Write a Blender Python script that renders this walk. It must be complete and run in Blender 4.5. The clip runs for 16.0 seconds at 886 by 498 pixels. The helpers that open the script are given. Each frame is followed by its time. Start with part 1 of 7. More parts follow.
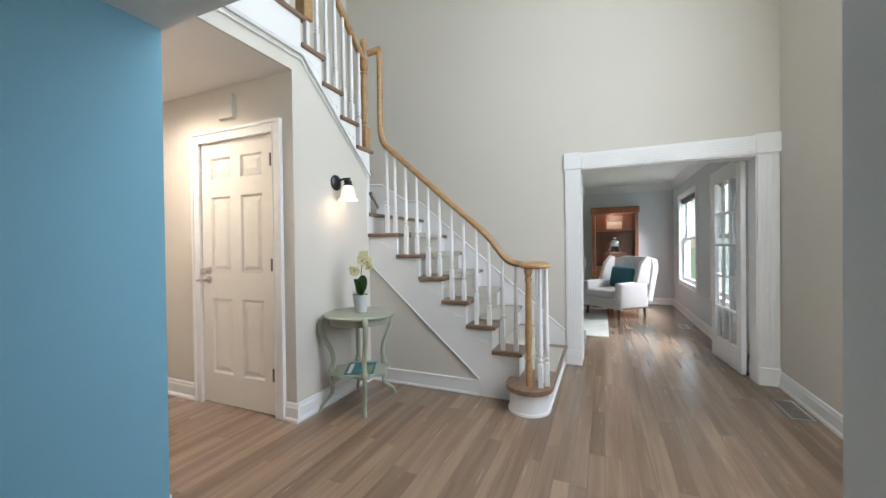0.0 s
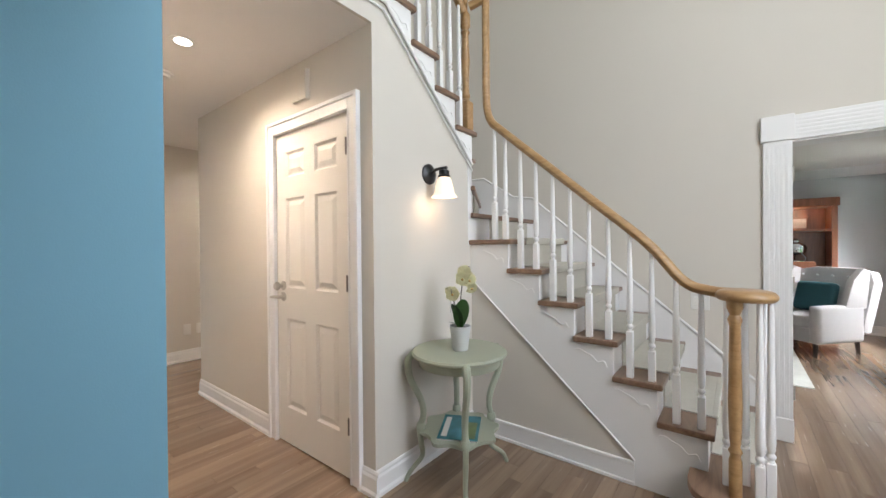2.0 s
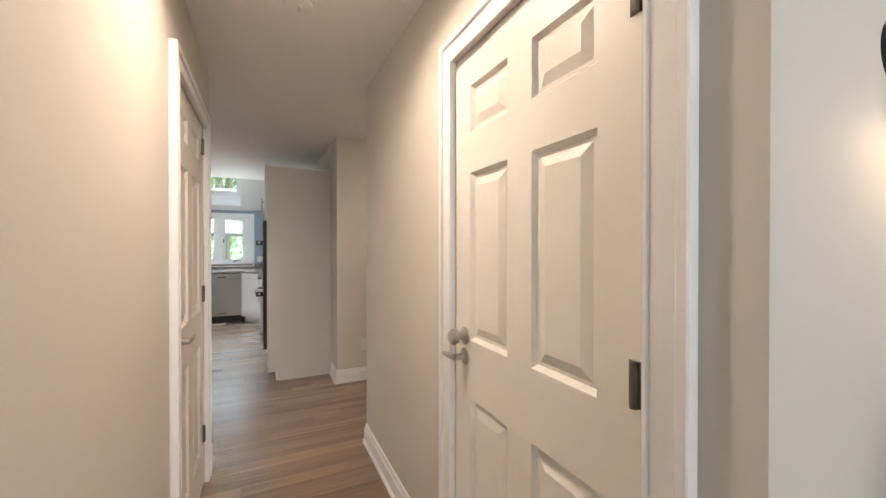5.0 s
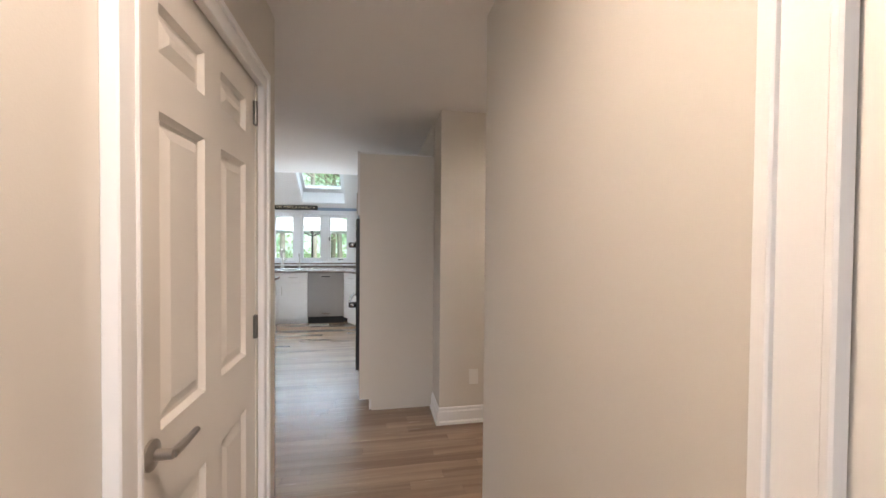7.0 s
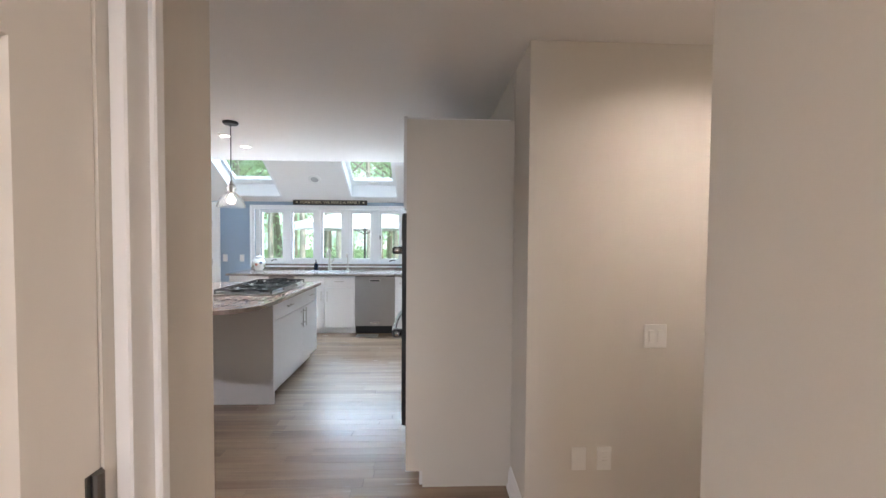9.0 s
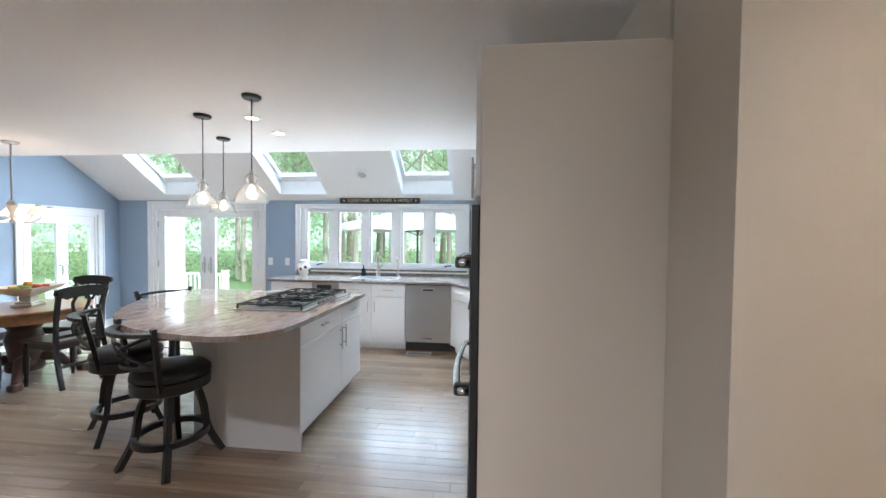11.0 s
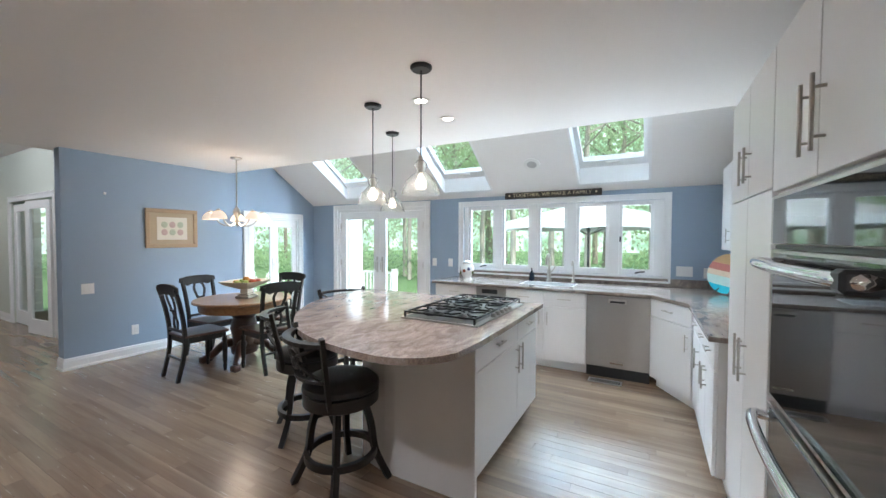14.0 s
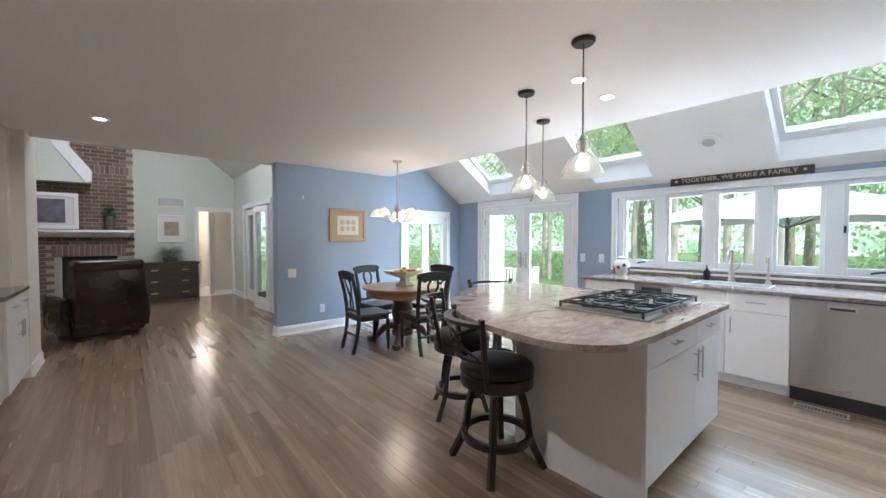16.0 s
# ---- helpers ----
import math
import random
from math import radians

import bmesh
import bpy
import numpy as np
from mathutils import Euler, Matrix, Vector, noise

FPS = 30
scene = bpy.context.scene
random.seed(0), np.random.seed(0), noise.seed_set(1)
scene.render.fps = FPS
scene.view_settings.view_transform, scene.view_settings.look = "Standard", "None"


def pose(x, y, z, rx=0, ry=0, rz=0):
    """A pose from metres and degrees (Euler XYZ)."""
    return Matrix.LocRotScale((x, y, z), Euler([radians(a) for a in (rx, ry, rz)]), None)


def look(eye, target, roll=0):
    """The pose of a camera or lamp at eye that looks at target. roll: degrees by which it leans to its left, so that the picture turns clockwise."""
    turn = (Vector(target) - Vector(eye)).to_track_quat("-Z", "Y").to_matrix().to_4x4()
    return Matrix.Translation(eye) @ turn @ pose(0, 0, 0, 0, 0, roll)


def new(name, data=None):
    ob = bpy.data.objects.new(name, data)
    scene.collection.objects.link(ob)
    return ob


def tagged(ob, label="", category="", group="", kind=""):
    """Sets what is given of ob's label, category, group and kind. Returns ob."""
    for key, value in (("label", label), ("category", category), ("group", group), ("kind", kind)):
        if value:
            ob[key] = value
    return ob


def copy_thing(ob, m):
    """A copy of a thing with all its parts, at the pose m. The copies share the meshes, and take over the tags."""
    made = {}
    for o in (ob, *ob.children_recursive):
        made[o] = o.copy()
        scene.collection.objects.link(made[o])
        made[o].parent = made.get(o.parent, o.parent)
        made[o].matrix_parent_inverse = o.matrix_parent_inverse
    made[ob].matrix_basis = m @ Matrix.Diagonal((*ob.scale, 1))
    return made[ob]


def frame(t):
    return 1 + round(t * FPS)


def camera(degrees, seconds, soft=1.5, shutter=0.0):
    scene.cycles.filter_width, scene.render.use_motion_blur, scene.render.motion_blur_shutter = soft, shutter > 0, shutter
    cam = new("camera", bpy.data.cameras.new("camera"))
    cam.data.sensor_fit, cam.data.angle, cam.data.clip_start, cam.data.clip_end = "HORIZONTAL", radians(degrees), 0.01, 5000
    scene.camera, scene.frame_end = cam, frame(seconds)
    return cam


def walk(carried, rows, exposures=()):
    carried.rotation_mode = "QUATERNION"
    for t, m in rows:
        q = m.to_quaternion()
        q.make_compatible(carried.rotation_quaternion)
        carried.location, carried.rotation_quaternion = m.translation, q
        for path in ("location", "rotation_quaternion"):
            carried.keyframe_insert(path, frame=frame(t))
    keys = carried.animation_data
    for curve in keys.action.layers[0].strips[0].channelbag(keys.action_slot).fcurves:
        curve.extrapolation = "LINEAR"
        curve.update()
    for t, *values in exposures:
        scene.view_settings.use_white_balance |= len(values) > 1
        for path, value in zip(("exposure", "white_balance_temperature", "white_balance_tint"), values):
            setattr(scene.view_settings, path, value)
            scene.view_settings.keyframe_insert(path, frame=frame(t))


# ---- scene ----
cam = camera(99.5, 16.0)
PATH = [
    (0, (0.067, -0.026, 1.212), (-0.721, 1.812, 1.194), -0.7),
    (0.5, (-0.033, 0.123, 1.209), (-0.95, 1.901, 1.195), -0.6),
    (1, (-0.169, 0.283, 1.225), (-1.212, 1.989, 1.215), -0.5),
    (1.5, (-0.298, 0.449, 1.248), (-1.444, 2.088, 1.24), -0.5),
    (2, (-0.434, 0.652, 1.285), (-1.662, 2.23, 1.273), -0.5),
    (2.5, (-0.607, 0.808, 1.312), (-1.937, 2.302, 1.293), -0.4),
    (3, (-0.799, 0.926, 1.327), (-2.235, 2.318, 1.313), -0.2),
    (3.5, (-0.986, 1.067, 1.327), (-2.527, 2.342, 1.315), -0.1),
    (4, (-1.175, 1.185, 1.341), (-2.804, 2.345, 1.331), -0.1),
    (4.5, (-1.381, 1.252, 1.339), (-3.099, 2.275, 1.326), -0.2),
    (5, (-1.623, 1.314, 1.353), (-3.427, 2.177, 1.34), -0.0),
    (7.5, (-2.791, 1.477, 1.449), (-4.771, 1.754, 1.402), 0.4),
    (8, (-3.05, 1.49, 1.472), (-5.039, 1.691, 1.415), 0.3),
    (10.5, (-4.236, 1.403, 1.475), (-6.231, 1.27, 1.422), 0.7),
    (11, (-4.421, 1.354, 1.487), (-6.409, 1.143, 1.432), 0.6),
    (11.5, (-4.611, 1.303, 1.495), (-6.589, 1.012, 1.437), 0.6),
    (12, (-4.776, 1.219, 1.487), (-6.737, 0.828, 1.431), 0.6),
    (12.5, (-4.901, 1.111, 1.478), (-6.832, 0.592, 1.422), 0.6),
    (13, (-4.97, 1.021, 1.469), (-6.858, 0.363, 1.411), 0.5),
    (13.5, (-5.006, 0.963, 1.462), (-6.838, 0.162, 1.407), 0.3),
    (14, (-5.012, 0.936, 1.468), (-6.762, -0.031, 1.411), 0.2),
    (14.5, (-5.003, 0.9, 1.447), (-6.653, -0.229, 1.394), 0.2),
    (15, (-4.99, 0.879, 1.415), (-6.531, -0.395, 1.364), 0.2),
    (15.5, (-4.97, 0.862, 1.397), (-6.393, -0.541, 1.343), 0.1),
    (16, (-4.94, 0.845, 1.379), (-6.237, -0.676, 1.323), 0.0),
]
EXPOSURE = ((0, 0.50, 6200, 11), (2.0, 0.45, 6500, 14), (3.5, 0.36, 6900, 15), (5.0, 0.24, 6850, 16), (7.5, 0.32, 6500, 18), (8.2, 0.38, 6400, 18), (10.5, 0.42, 6250, 17), (12.0, 0.34, 6350, 15), (14.0, 0.28, 6350, 15), (16, 0.32, 6400, 18))
walk(cam, [(t, look(eye, target, roll)) for t, eye, target, roll in PATH], EXPOSURE)

# ---- world, sun and large lights ----
world = bpy.data.worlds.new("sky")
scene.world = world
world.use_nodes = True
wn = world.node_tree
sky = wn.nodes.new("ShaderNodeTexSky")
sky.sky_type = "NISHITA"
sky.sun_disc = False
sky.sun_elevation = radians(52)
sky.sun_rotation = radians(34)
wn.links.new(sky.outputs[0], wn.nodes["Background"].inputs[0])
wn.nodes["Background"].inputs[1].default_value = 0.15

sun = new("sun", bpy.data.lights.new("sun", "SUN"))
sun.data.energy = 5.0
sun.data.angle = radians(0.6)
sun.data.color = (1.0, 0.95, 0.86)
sun.matrix_world = look((8, 12, 18), (0, 0, 0))


def area(name, at, to, w, h, watts, color):
    ob = new(name, bpy.data.lights.new(name, "AREA"))
    ob.data.shape, ob.data.size, ob.data.size_y = "RECTANGLE", w, h
    ob.data.energy, ob.data.color = watts, color
    ob.matrix_world = look(at, to)
    return ob


def bulb(name, at, watts, color, r=0.03):
    ob = new(name, bpy.data.lights.new(name, "POINT"))
    ob.data.energy, ob.data.color, ob.data.shadow_soft_size = watts, color, r
    ob.location = at
    return ob


def can(name, at, watts, color=(1.0, 0.86, 0.70)):
    """The lit lens of a recessed lamp: a small disc that faces down."""
    ob = new(name, bpy.data.lights.new(name, "AREA"))
    ob.data.shape, ob.data.size, ob.data.spread = "DISK", 0.085, radians(150)
    ob.data.energy, ob.data.color = watts, color
    ob.location = at
    return ob


DAY = (0.90, 0.96, 1.0)
COOL = (0.60, 0.83, 1.0)
WARM = (1.0, 0.82, 0.62)
area("window_light", (-11.0, -0.2, 2.22), (-8.0, -0.2, 0.9), 2.8, 0.26, 230, COOL)
area("window_ground_light", (-12.3, -0.2, 0.12), (-8.0, -0.2, 2.1), 2.6, 0.6, 310, (0.80, 0.94, 1.0))
area("patio_light", (-11.0, -3.1, 2.24), (-8.2, -3.1, 0.4), 1.9, 0.26, 220, COOL)
area("side_door_light", (-9.2, -6.0, 2.9), (-9.1, -3.4, 0.2), 1.1, 1.1, 105, COOL)
for sy in (-3.26, -1.35, 0.52):
    area("skylight_light", (-9.8, sy, 4.3), (-8.7, sy, 0.0), 0.9, 0.9, 115, COOL)
# added foyer fill, set at a made-up opening in the front wall
area("foyer_fill_light", (1.38, 1.75, 2.9), (-2.2, 1.9, 1.7), 1.4, 3.4, 68, (0.89, 0.95, 1.0))
area("living_window_light", (2.9, 7.1, 3.2), (0.2, 7.1, 0.4), 1.6, 1.2, 290, DAY)
area("living_window_light", (2.9, 5.15, 3.2), (0.2, 5.15, 0.4), 1.2, 1.2, 290, DAY)
# added lamp under the family room vault, where there is no window
area("family_fill_light", (-5.5, -6.7, 3.9), (-5.3, -7.6, 0), 1.4, 1.6, 95, DAY)
can("hall_can_lamp", (-2.85, 1.42, 2.425), 12.5, (1.0, 0.82, 0.65))
can("passage_can_lamp", (-4.78, 2.80, 2.425), 7.5, (1.0, 0.87, 0.72))
can("kitchen_can_lamp", (-7.28, -0.50, 2.425), 5, (1.0, 0.97, 0.92))
can("kitchen_can_lamp", (-7.72, -0.52, 2.425), 5, (1.0, 0.97, 0.92))
can("kitchen_can_lamp", (-5.35, -0.6, 2.425), 13, (0.90, 0.95, 1.0))
can("family_can_lamp", (-4.80, -3.68, 2.425), 4.5, (1.0, 0.97, 0.93))
# unseen lamp without a fixture, added to brighten the bath
bulb("bath_lamp", (-6.55, -11.0, 1.9), 28, (1.0, 0.90, 0.76), 0.1)

# ---- materials ----
def mat(name, color, rough=0.6, metal=0.0, vary=0.06, scale=3.0, grain=0.0, grain_scale=120.0, bump=0.0, bump_scale=180.0, spec=0.5, coat=0.0, random_tint=0.0):
    m = bpy.data.materials.new(name)
    m.use_nodes = True
    nt = m.node_tree
    b = nt.nodes["Principled BSDF"]
    b.inputs["Roughness"].default_value = rough
    b.inputs["Metallic"].default_value = metal
    b.inputs["Specular IOR Level"].default_value = spec
    b.inputs["Coat Weight"].default_value = coat
    tc = nt.nodes.new("ShaderNodeTexCoord")
    big = nt.nodes.new("ShaderNodeTexNoise")
    big.inputs["Scale"].default_value, big.inputs["Detail"].default_value = scale, 4
    fine = nt.nodes.new("ShaderNodeTexNoise")
    fine.inputs["Scale"].default_value, fine.inputs["Detail"].default_value = grain_scale, 3
    nt.links.new(tc.outputs["Object"], big.inputs["Vector"])
    nt.links.new(tc.outputs["Object"], fine.inputs["Vector"])
    mix = nt.nodes.new("ShaderNodeMix")
    mix.data_type = "RGBA"
    mix.inputs["A"].default_value = (*[c * (1 - vary) for c in color], 1)
    mix.inputs["B"].default_value = (*[min(1, c * (1 + vary)) for c in color], 1)
    nt.links.new(big.outputs["Fac"], mix.inputs["Factor"])
    out = mix.outputs["Result"]
    if grain:
        hs = nt.nodes.new("ShaderNodeHueSaturation")
        mr = nt.nodes.new("ShaderNodeMapRange")
        mr.inputs["To Min"].default_value, mr.inputs["To Max"].default_value = 1 - grain, 1 + grain
        nt.links.new(fine.outputs["Fac"], mr.inputs["Value"])
        nt.links.new(mr.outputs[0], hs.inputs["Value"])
        nt.links.new(out, hs.inputs["Color"])
        out = hs.outputs[0]
    if random_tint:
        oi = nt.nodes.new("ShaderNodeObjectInfo")
        hs = nt.nodes.new("ShaderNodeHueSaturation")
        mr = nt.nodes.new("ShaderNodeMapRange")
        mr.inputs["To Min"].default_value, mr.inputs["To Max"].default_value = 1 - random_tint, 1 + random_tint
        nt.links.new(oi.outputs["Random"], mr.inputs["Value"])
        nt.links.new(mr.outputs[0], hs.inputs["Value"])
        nt.links.new(out, hs.inputs["Color"])
        out = hs.outputs[0]
    nt.links.new(out, b.inputs["Base Color"])
    rr = nt.nodes.new("ShaderNodeMapRange")
    rr.inputs["To Min"].default_value, rr.inputs["To Max"].default_value = rough * 0.85, min(1, rough * 1.15)
    nt.links.new(big.outputs["Fac"], rr.inputs["Value"])
    nt.links.new(rr.outputs[0], b.inputs["Roughness"])
    if bump:
        bn = nt.nodes.new("ShaderNodeTexNoise")
        bn.inputs["Scale"].default_value = bump_scale
        nt.links.new(tc.outputs["Object"], bn.inputs["Vector"])
        bp = nt.nodes.new("ShaderNodeBump")
        bp.inputs["Strength"].default_value, bp.inputs["Distance"].default_value = bump, 0.002
        nt.links.new(bn.outputs["Fac"], bp.inputs["Height"])
        nt.links.new(bp.outputs[0], b.inputs["Normal"])
    return m


def wood(name, dark, light, axis="Y", rough=0.4, ring=14.0, coat=0.0, per_object=0.0, per_island=0.0, fine=1.0, along=1.0, contrast=0.55):
    """Wood with stretched grain along an axis, and a shade of its own for each piece."""
    m = bpy.data.materials.new(name)
    m.use_nodes = True
    nt = m.node_tree
    b = nt.nodes["Principled BSDF"]
    b.inputs["Roughness"].default_value = rough
    b.inputs["Coat Weight"].default_value, b.inputs["Coat Roughness"].default_value = coat, 0.2
    geo = nt.nodes.new("ShaderNodeNewGeometry")
    tc = nt.nodes.new("ShaderNodeTexCoord")
    shift = nt.nodes.new("ShaderNodeVectorMath")
    shift.operation = "ADD"
    src = None
    if per_object:
        oi = nt.nodes.new("ShaderNodeObjectInfo")
        src = oi.outputs["Random"]
    elif per_island:
        src = geo.outputs["Random Per Island"]
    nt.links.new(tc.outputs["Object"], shift.inputs[0])
    if src:
        sc = nt.nodes.new("ShaderNodeMath")
        sc.operation = "MULTIPLY"
        sc.inputs[1].default_value = 37.0
        nt.links.new(src, sc.inputs[0])
        nt.links.new(sc.outputs[0], shift.inputs[1])
    mp = nt.nodes.new("ShaderNodeMapping")
    s = [fine * 9.0, fine * 9.0, fine * 9.0]
    s["XYZ".index(axis)] = 0.9 * along
    mp.inputs["Scale"].default_value = s
    nt.links.new(shift.outputs[0], mp.inputs["Vector"])
    n1 = nt.nodes.new("ShaderNodeTexNoise")
    n1.inputs["Scale"].default_value, n1.inputs["Detail"].default_value, n1.inputs["Distortion"].default_value = 1.6, 5, 0.6
    nt.links.new(mp.outputs[0], n1.inputs["Vector"])
    wv = nt.nodes.new("ShaderNodeMath")
    wv.operation = "MULTIPLY"
    wv.inputs[1].default_value = ring
    nt.links.new(n1.outputs["Fac"], wv.inputs[0])
    fr = nt.nodes.new("ShaderNodeMath")
    fr.operation = "PINGPONG"
    fr.inputs[1].default_value = 1.0
    nt.links.new(wv.outputs[0], fr.inputs[0])
    n2 = nt.nodes.new("ShaderNodeTexNoise")
    n2.inputs["Scale"].default_value, n2.inputs["Detail"].default_value = 14.0, 4
    nt.links.new(mp.outputs[0], n2.inputs["Vector"])
    av = nt.nodes.new("ShaderNodeMix")
    av.inputs["Factor"].default_value = contrast
    nt.links.new(fr.outputs[0], av.inputs["A"])
    nt.links.new(n2.outputs["Fac"], av.inputs["B"])
    cm = nt.nodes.new("ShaderNodeMix")
    cm.data_type = "RGBA"
    cm.inputs["A"].default_value, cm.inputs["B"].default_value = (*dark, 1), (*light, 1)
    nt.links.new(av.outputs["Result"], cm.inputs["Factor"])
    out = cm.outputs["Result"]
    if src:
        hs = nt.nodes.new("ShaderNodeHueSaturation")
        mr = nt.nodes.new("ShaderNodeMapRange")
        k = per_object or per_island
        mr.inputs["To Min"].default_value, mr.inputs["To Max"].default_value = 1 - k, 1 + k
        nt.links.new(src, mr.inputs["Value"])
        nt.links.new(mr.outputs[0], hs.inputs["Value"])
        nt.links.new(out, hs.inputs["Color"])
        out = hs.outputs[0]
    nt.links.new(out, b.inputs["Base Color"])
    bp = nt.nodes.new("ShaderNodeBump")
    bp.inputs["Strength"].default_value, bp.inputs["Distance"].default_value = 0.06, 0.001
    nt.links.new(n2.outputs["Fac"], bp.inputs["Height"])
    nt.links.new(bp.outputs[0], b.inputs["Normal"])
    rm = nt.nodes.new("ShaderNodeMapRange")
    rm.inputs["To Min"].default_value, rm.inputs["To Max"].default_value = rough * 0.85, rough * 1.2
    nt.links.new(n2.outputs["Fac"], rm.inputs["Value"])
    nt.links.new(rm.outputs[0], b.inputs["Roughness"])
    return m


def granite(name, cols, rough=0.12, scale=5.0):
    m = bpy.data.materials.new(name)
    m.use_nodes = True
    nt = m.node_tree
    b = nt.nodes["Principled BSDF"]
    b.inputs["Roughness"].default_value = rough
    tc = nt.nodes.new("ShaderNodeTexCoord")
    mp = nt.nodes.new("ShaderNodeMapping")
    mp.inputs["Scale"].default_value = (1.0, 2.2, 1.0)
    mp.inputs["Rotation"].default_value = (0, 0, 0.5)
    nt.links.new(tc.outputs["Object"], mp.inputs["Vector"])
    n1 = nt.nodes.new("ShaderNodeTexNoise")
    n1.inputs["Scale"].default_value, n1.inputs["Detail"].default_value, n1.inputs["Distortion"].default_value = scale, 9, 1.6
    n2 = nt.nodes.new("ShaderNodeTexNoise")
    n2.inputs["Scale"].default_value, n2.inputs["Detail"].default_value = 110.0, 4
    nt.links.new(mp.outputs[0], n1.inputs["Vector"])
    nt.links.new(tc.outputs["Object"], n2.inputs["Vector"])
    ramp = nt.nodes.new("ShaderNodeValToRGB")
    el = ramp.color_ramp.elements
    el[0].position, el[0].color = 0.30, (*cols[0], 1)
    el[1].position, el[1].color = 0.72, (*cols[2], 1)
    mid = el.new(0.5)
    mid.color = (*cols[1], 1)
    nt.links.new(n1.outputs["Fac"], ramp.inputs[0])
    hs = nt.nodes.new("ShaderNodeHueSaturation")
    mr = nt.nodes.new("ShaderNodeMapRange")
    mr.inputs["From Min"].default_value, mr.inputs["From Max"].default_value = 0.35, 0.65
    mr.inputs["To Min"].default_value, mr.inputs["To Max"].default_value = 0.78, 1.18
    nt.links.new(n2.outputs["Fac"], mr.inputs["Value"])
    nt.links.new(mr.outputs[0], hs.inputs["Value"])
    nt.links.new(ramp.outputs[0], hs.inputs["Color"])
    nt.links.new(hs.outputs[0], b.inputs["Base Color"])
    return m


def glow(name, color, strength):
    m = bpy.data.materials.new(name)
    m.use_nodes = True
    b = m.node_tree.nodes["Principled BSDF"]
    b.inputs["Base Color"].default_value = (*color, 1)
    b.inputs["Emission Color"].default_value = (*color, 1)
    b.inputs["Emission Strength"].default_value = strength
    return m


def glass(name, color=(0.95, 0.98, 0.97), rough=0.0):
    m = bpy.data.materials.new(name)
    m.use_nodes = True
    nt = m.node_tree
    b = nt.nodes["Principled BSDF"]
    b.inputs["Base Color"].default_value = (*color, 1)
    b.inputs["Roughness"].default_value = rough
    b.inputs["Transmission Weight"].default_value = 1.0
    b.inputs["IOR"].default_value = 1.45
    return m


GREIGE = mat("greige_wall_paint", (0.655, 0.62, 0.565), 0.75, vary=0.03, scale=1.2, bump=0.12, bump_scale=220)
BLUE = mat("kitchen_blue_paint", (0.285, 0.365, 0.465), 0.6, vary=0.04, scale=1.2, bump=0.12, bump_scale=220)
TEAL = mat("blue_room_paint", (0.20, 0.41, 0.53), 0.75, vary=0.05, scale=1.0, bump=0.15, bump_scale=200)
LIVING = mat("pale_grey_living_paint", (0.62, 0.655, 0.67), 0.75, vary=0.03, scale=1.2, bump=0.1, bump_scale=200)
MINT = mat("pale_family_paint", (0.62, 0.66, 0.60), 0.75, vary=0.03, scale=1.2, bump=0.1, bump_scale=200)
CEIL = mat("ceiling_paint", (0.82, 0.795, 0.775), 0.85, vary=0.03, scale=0.9, bump=0.18, bump_scale=150)
TRIM = mat("white_trim_paint", (0.83, 0.83, 0.83), 0.38, vary=0.03, scale=4, bump=0.04, bump_scale=90)
DOORW = mat("white_door_paint", (0.79, 0.76, 0.71), 0.42, vary=0.03, scale=3, bump=0.05, bump_scale=110)
CABW = mat("white_cabinet_laminate", (0.78, 0.77, 0.76), 0.3, vary=0.02, scale=3)
PANELW = mat("beige_panel_laminate", (0.70, 0.66, 0.60), 0.45, vary=0.02, scale=2)
OAK = wood("oak_floor_boards", (0.165, 0.106, 0.069), (0.305, 0.216, 0.146), "Y", 0.25, 5, 0.3, per_object=0.17, fine=0.65, along=0.30, contrast=0.45)
OAK2 = wood("oak_floor_rest", (0.165, 0.106, 0.069), (0.305, 0.216, 0.146), "Y", 0.25, 5, 0.3, per_island=0.17, fine=0.65, along=0.30, contrast=0.45)
GAP = mat("floor_gap", (0.09, 0.055, 0.035), 0.8)
TREAD = wood("stair_tread_oak", (0.15, 0.085, 0.055), (0.30, 0.19, 0.125), "Y", 0.35, 8, 0.2)
RAIL = wood("rail_oak", (0.29, 0.155, 0.06), (0.50, 0.32, 0.15), "X", 0.35, 9, 0.2)
BLACKW = wood("black_stained_wood", (0.006, 0.0055, 0.0055), (0.018, 0.015, 0.013), "Z", 0.36, 8, 0.15)
TABLEW = wood("dining_table_wood", (0.20, 0.09, 0.04), (0.42, 0.23, 0.11), "X", 0.3, 8, 0.4)
SEATW = wood("chair_seat_wood", (0.06, 0.03, 0.022), (0.12, 0.06, 0.04), "X", 0.3, 8, 0.4)
CHERRY = wood("cherry_bookcase_wood", (0.15, 0.045, 0.018), (0.28, 0.10, 0.045), "Z", 0.3, 7, 0.3)
CHESTW = wood("dark_chest_wood", (0.035, 0.026, 0.02), (0.10, 0.075, 0.06), "X", 0.5, 8)
GRAN = granite("granite_counter", ((0.22, 0.165, 0.14), (0.33, 0.262, 0.225), (0.44, 0.365, 0.325)), 0.08)
GRAN2 = granite("granite_perimeter", ((0.15, 0.122, 0.107), (0.235, 0.19, 0.165), (0.33, 0.275, 0.24)), 0.16, 6)
STEEL = mat("brushed_steel", (0.42, 0.395, 0.37), 0.36, 1.0, vary=0.06, scale=2, grain=0.04)
HINGEM = mat("dull_hinge_steel", (0.20, 0.19, 0.18), 0.4, 1.0)
NICKEL = mat("satin_nickel", (0.55, 0.52, 0.48), 0.3, 1.0)
CHROME = mat("chrome", (0.75, 0.75, 0.76), 0.08, 1.0)
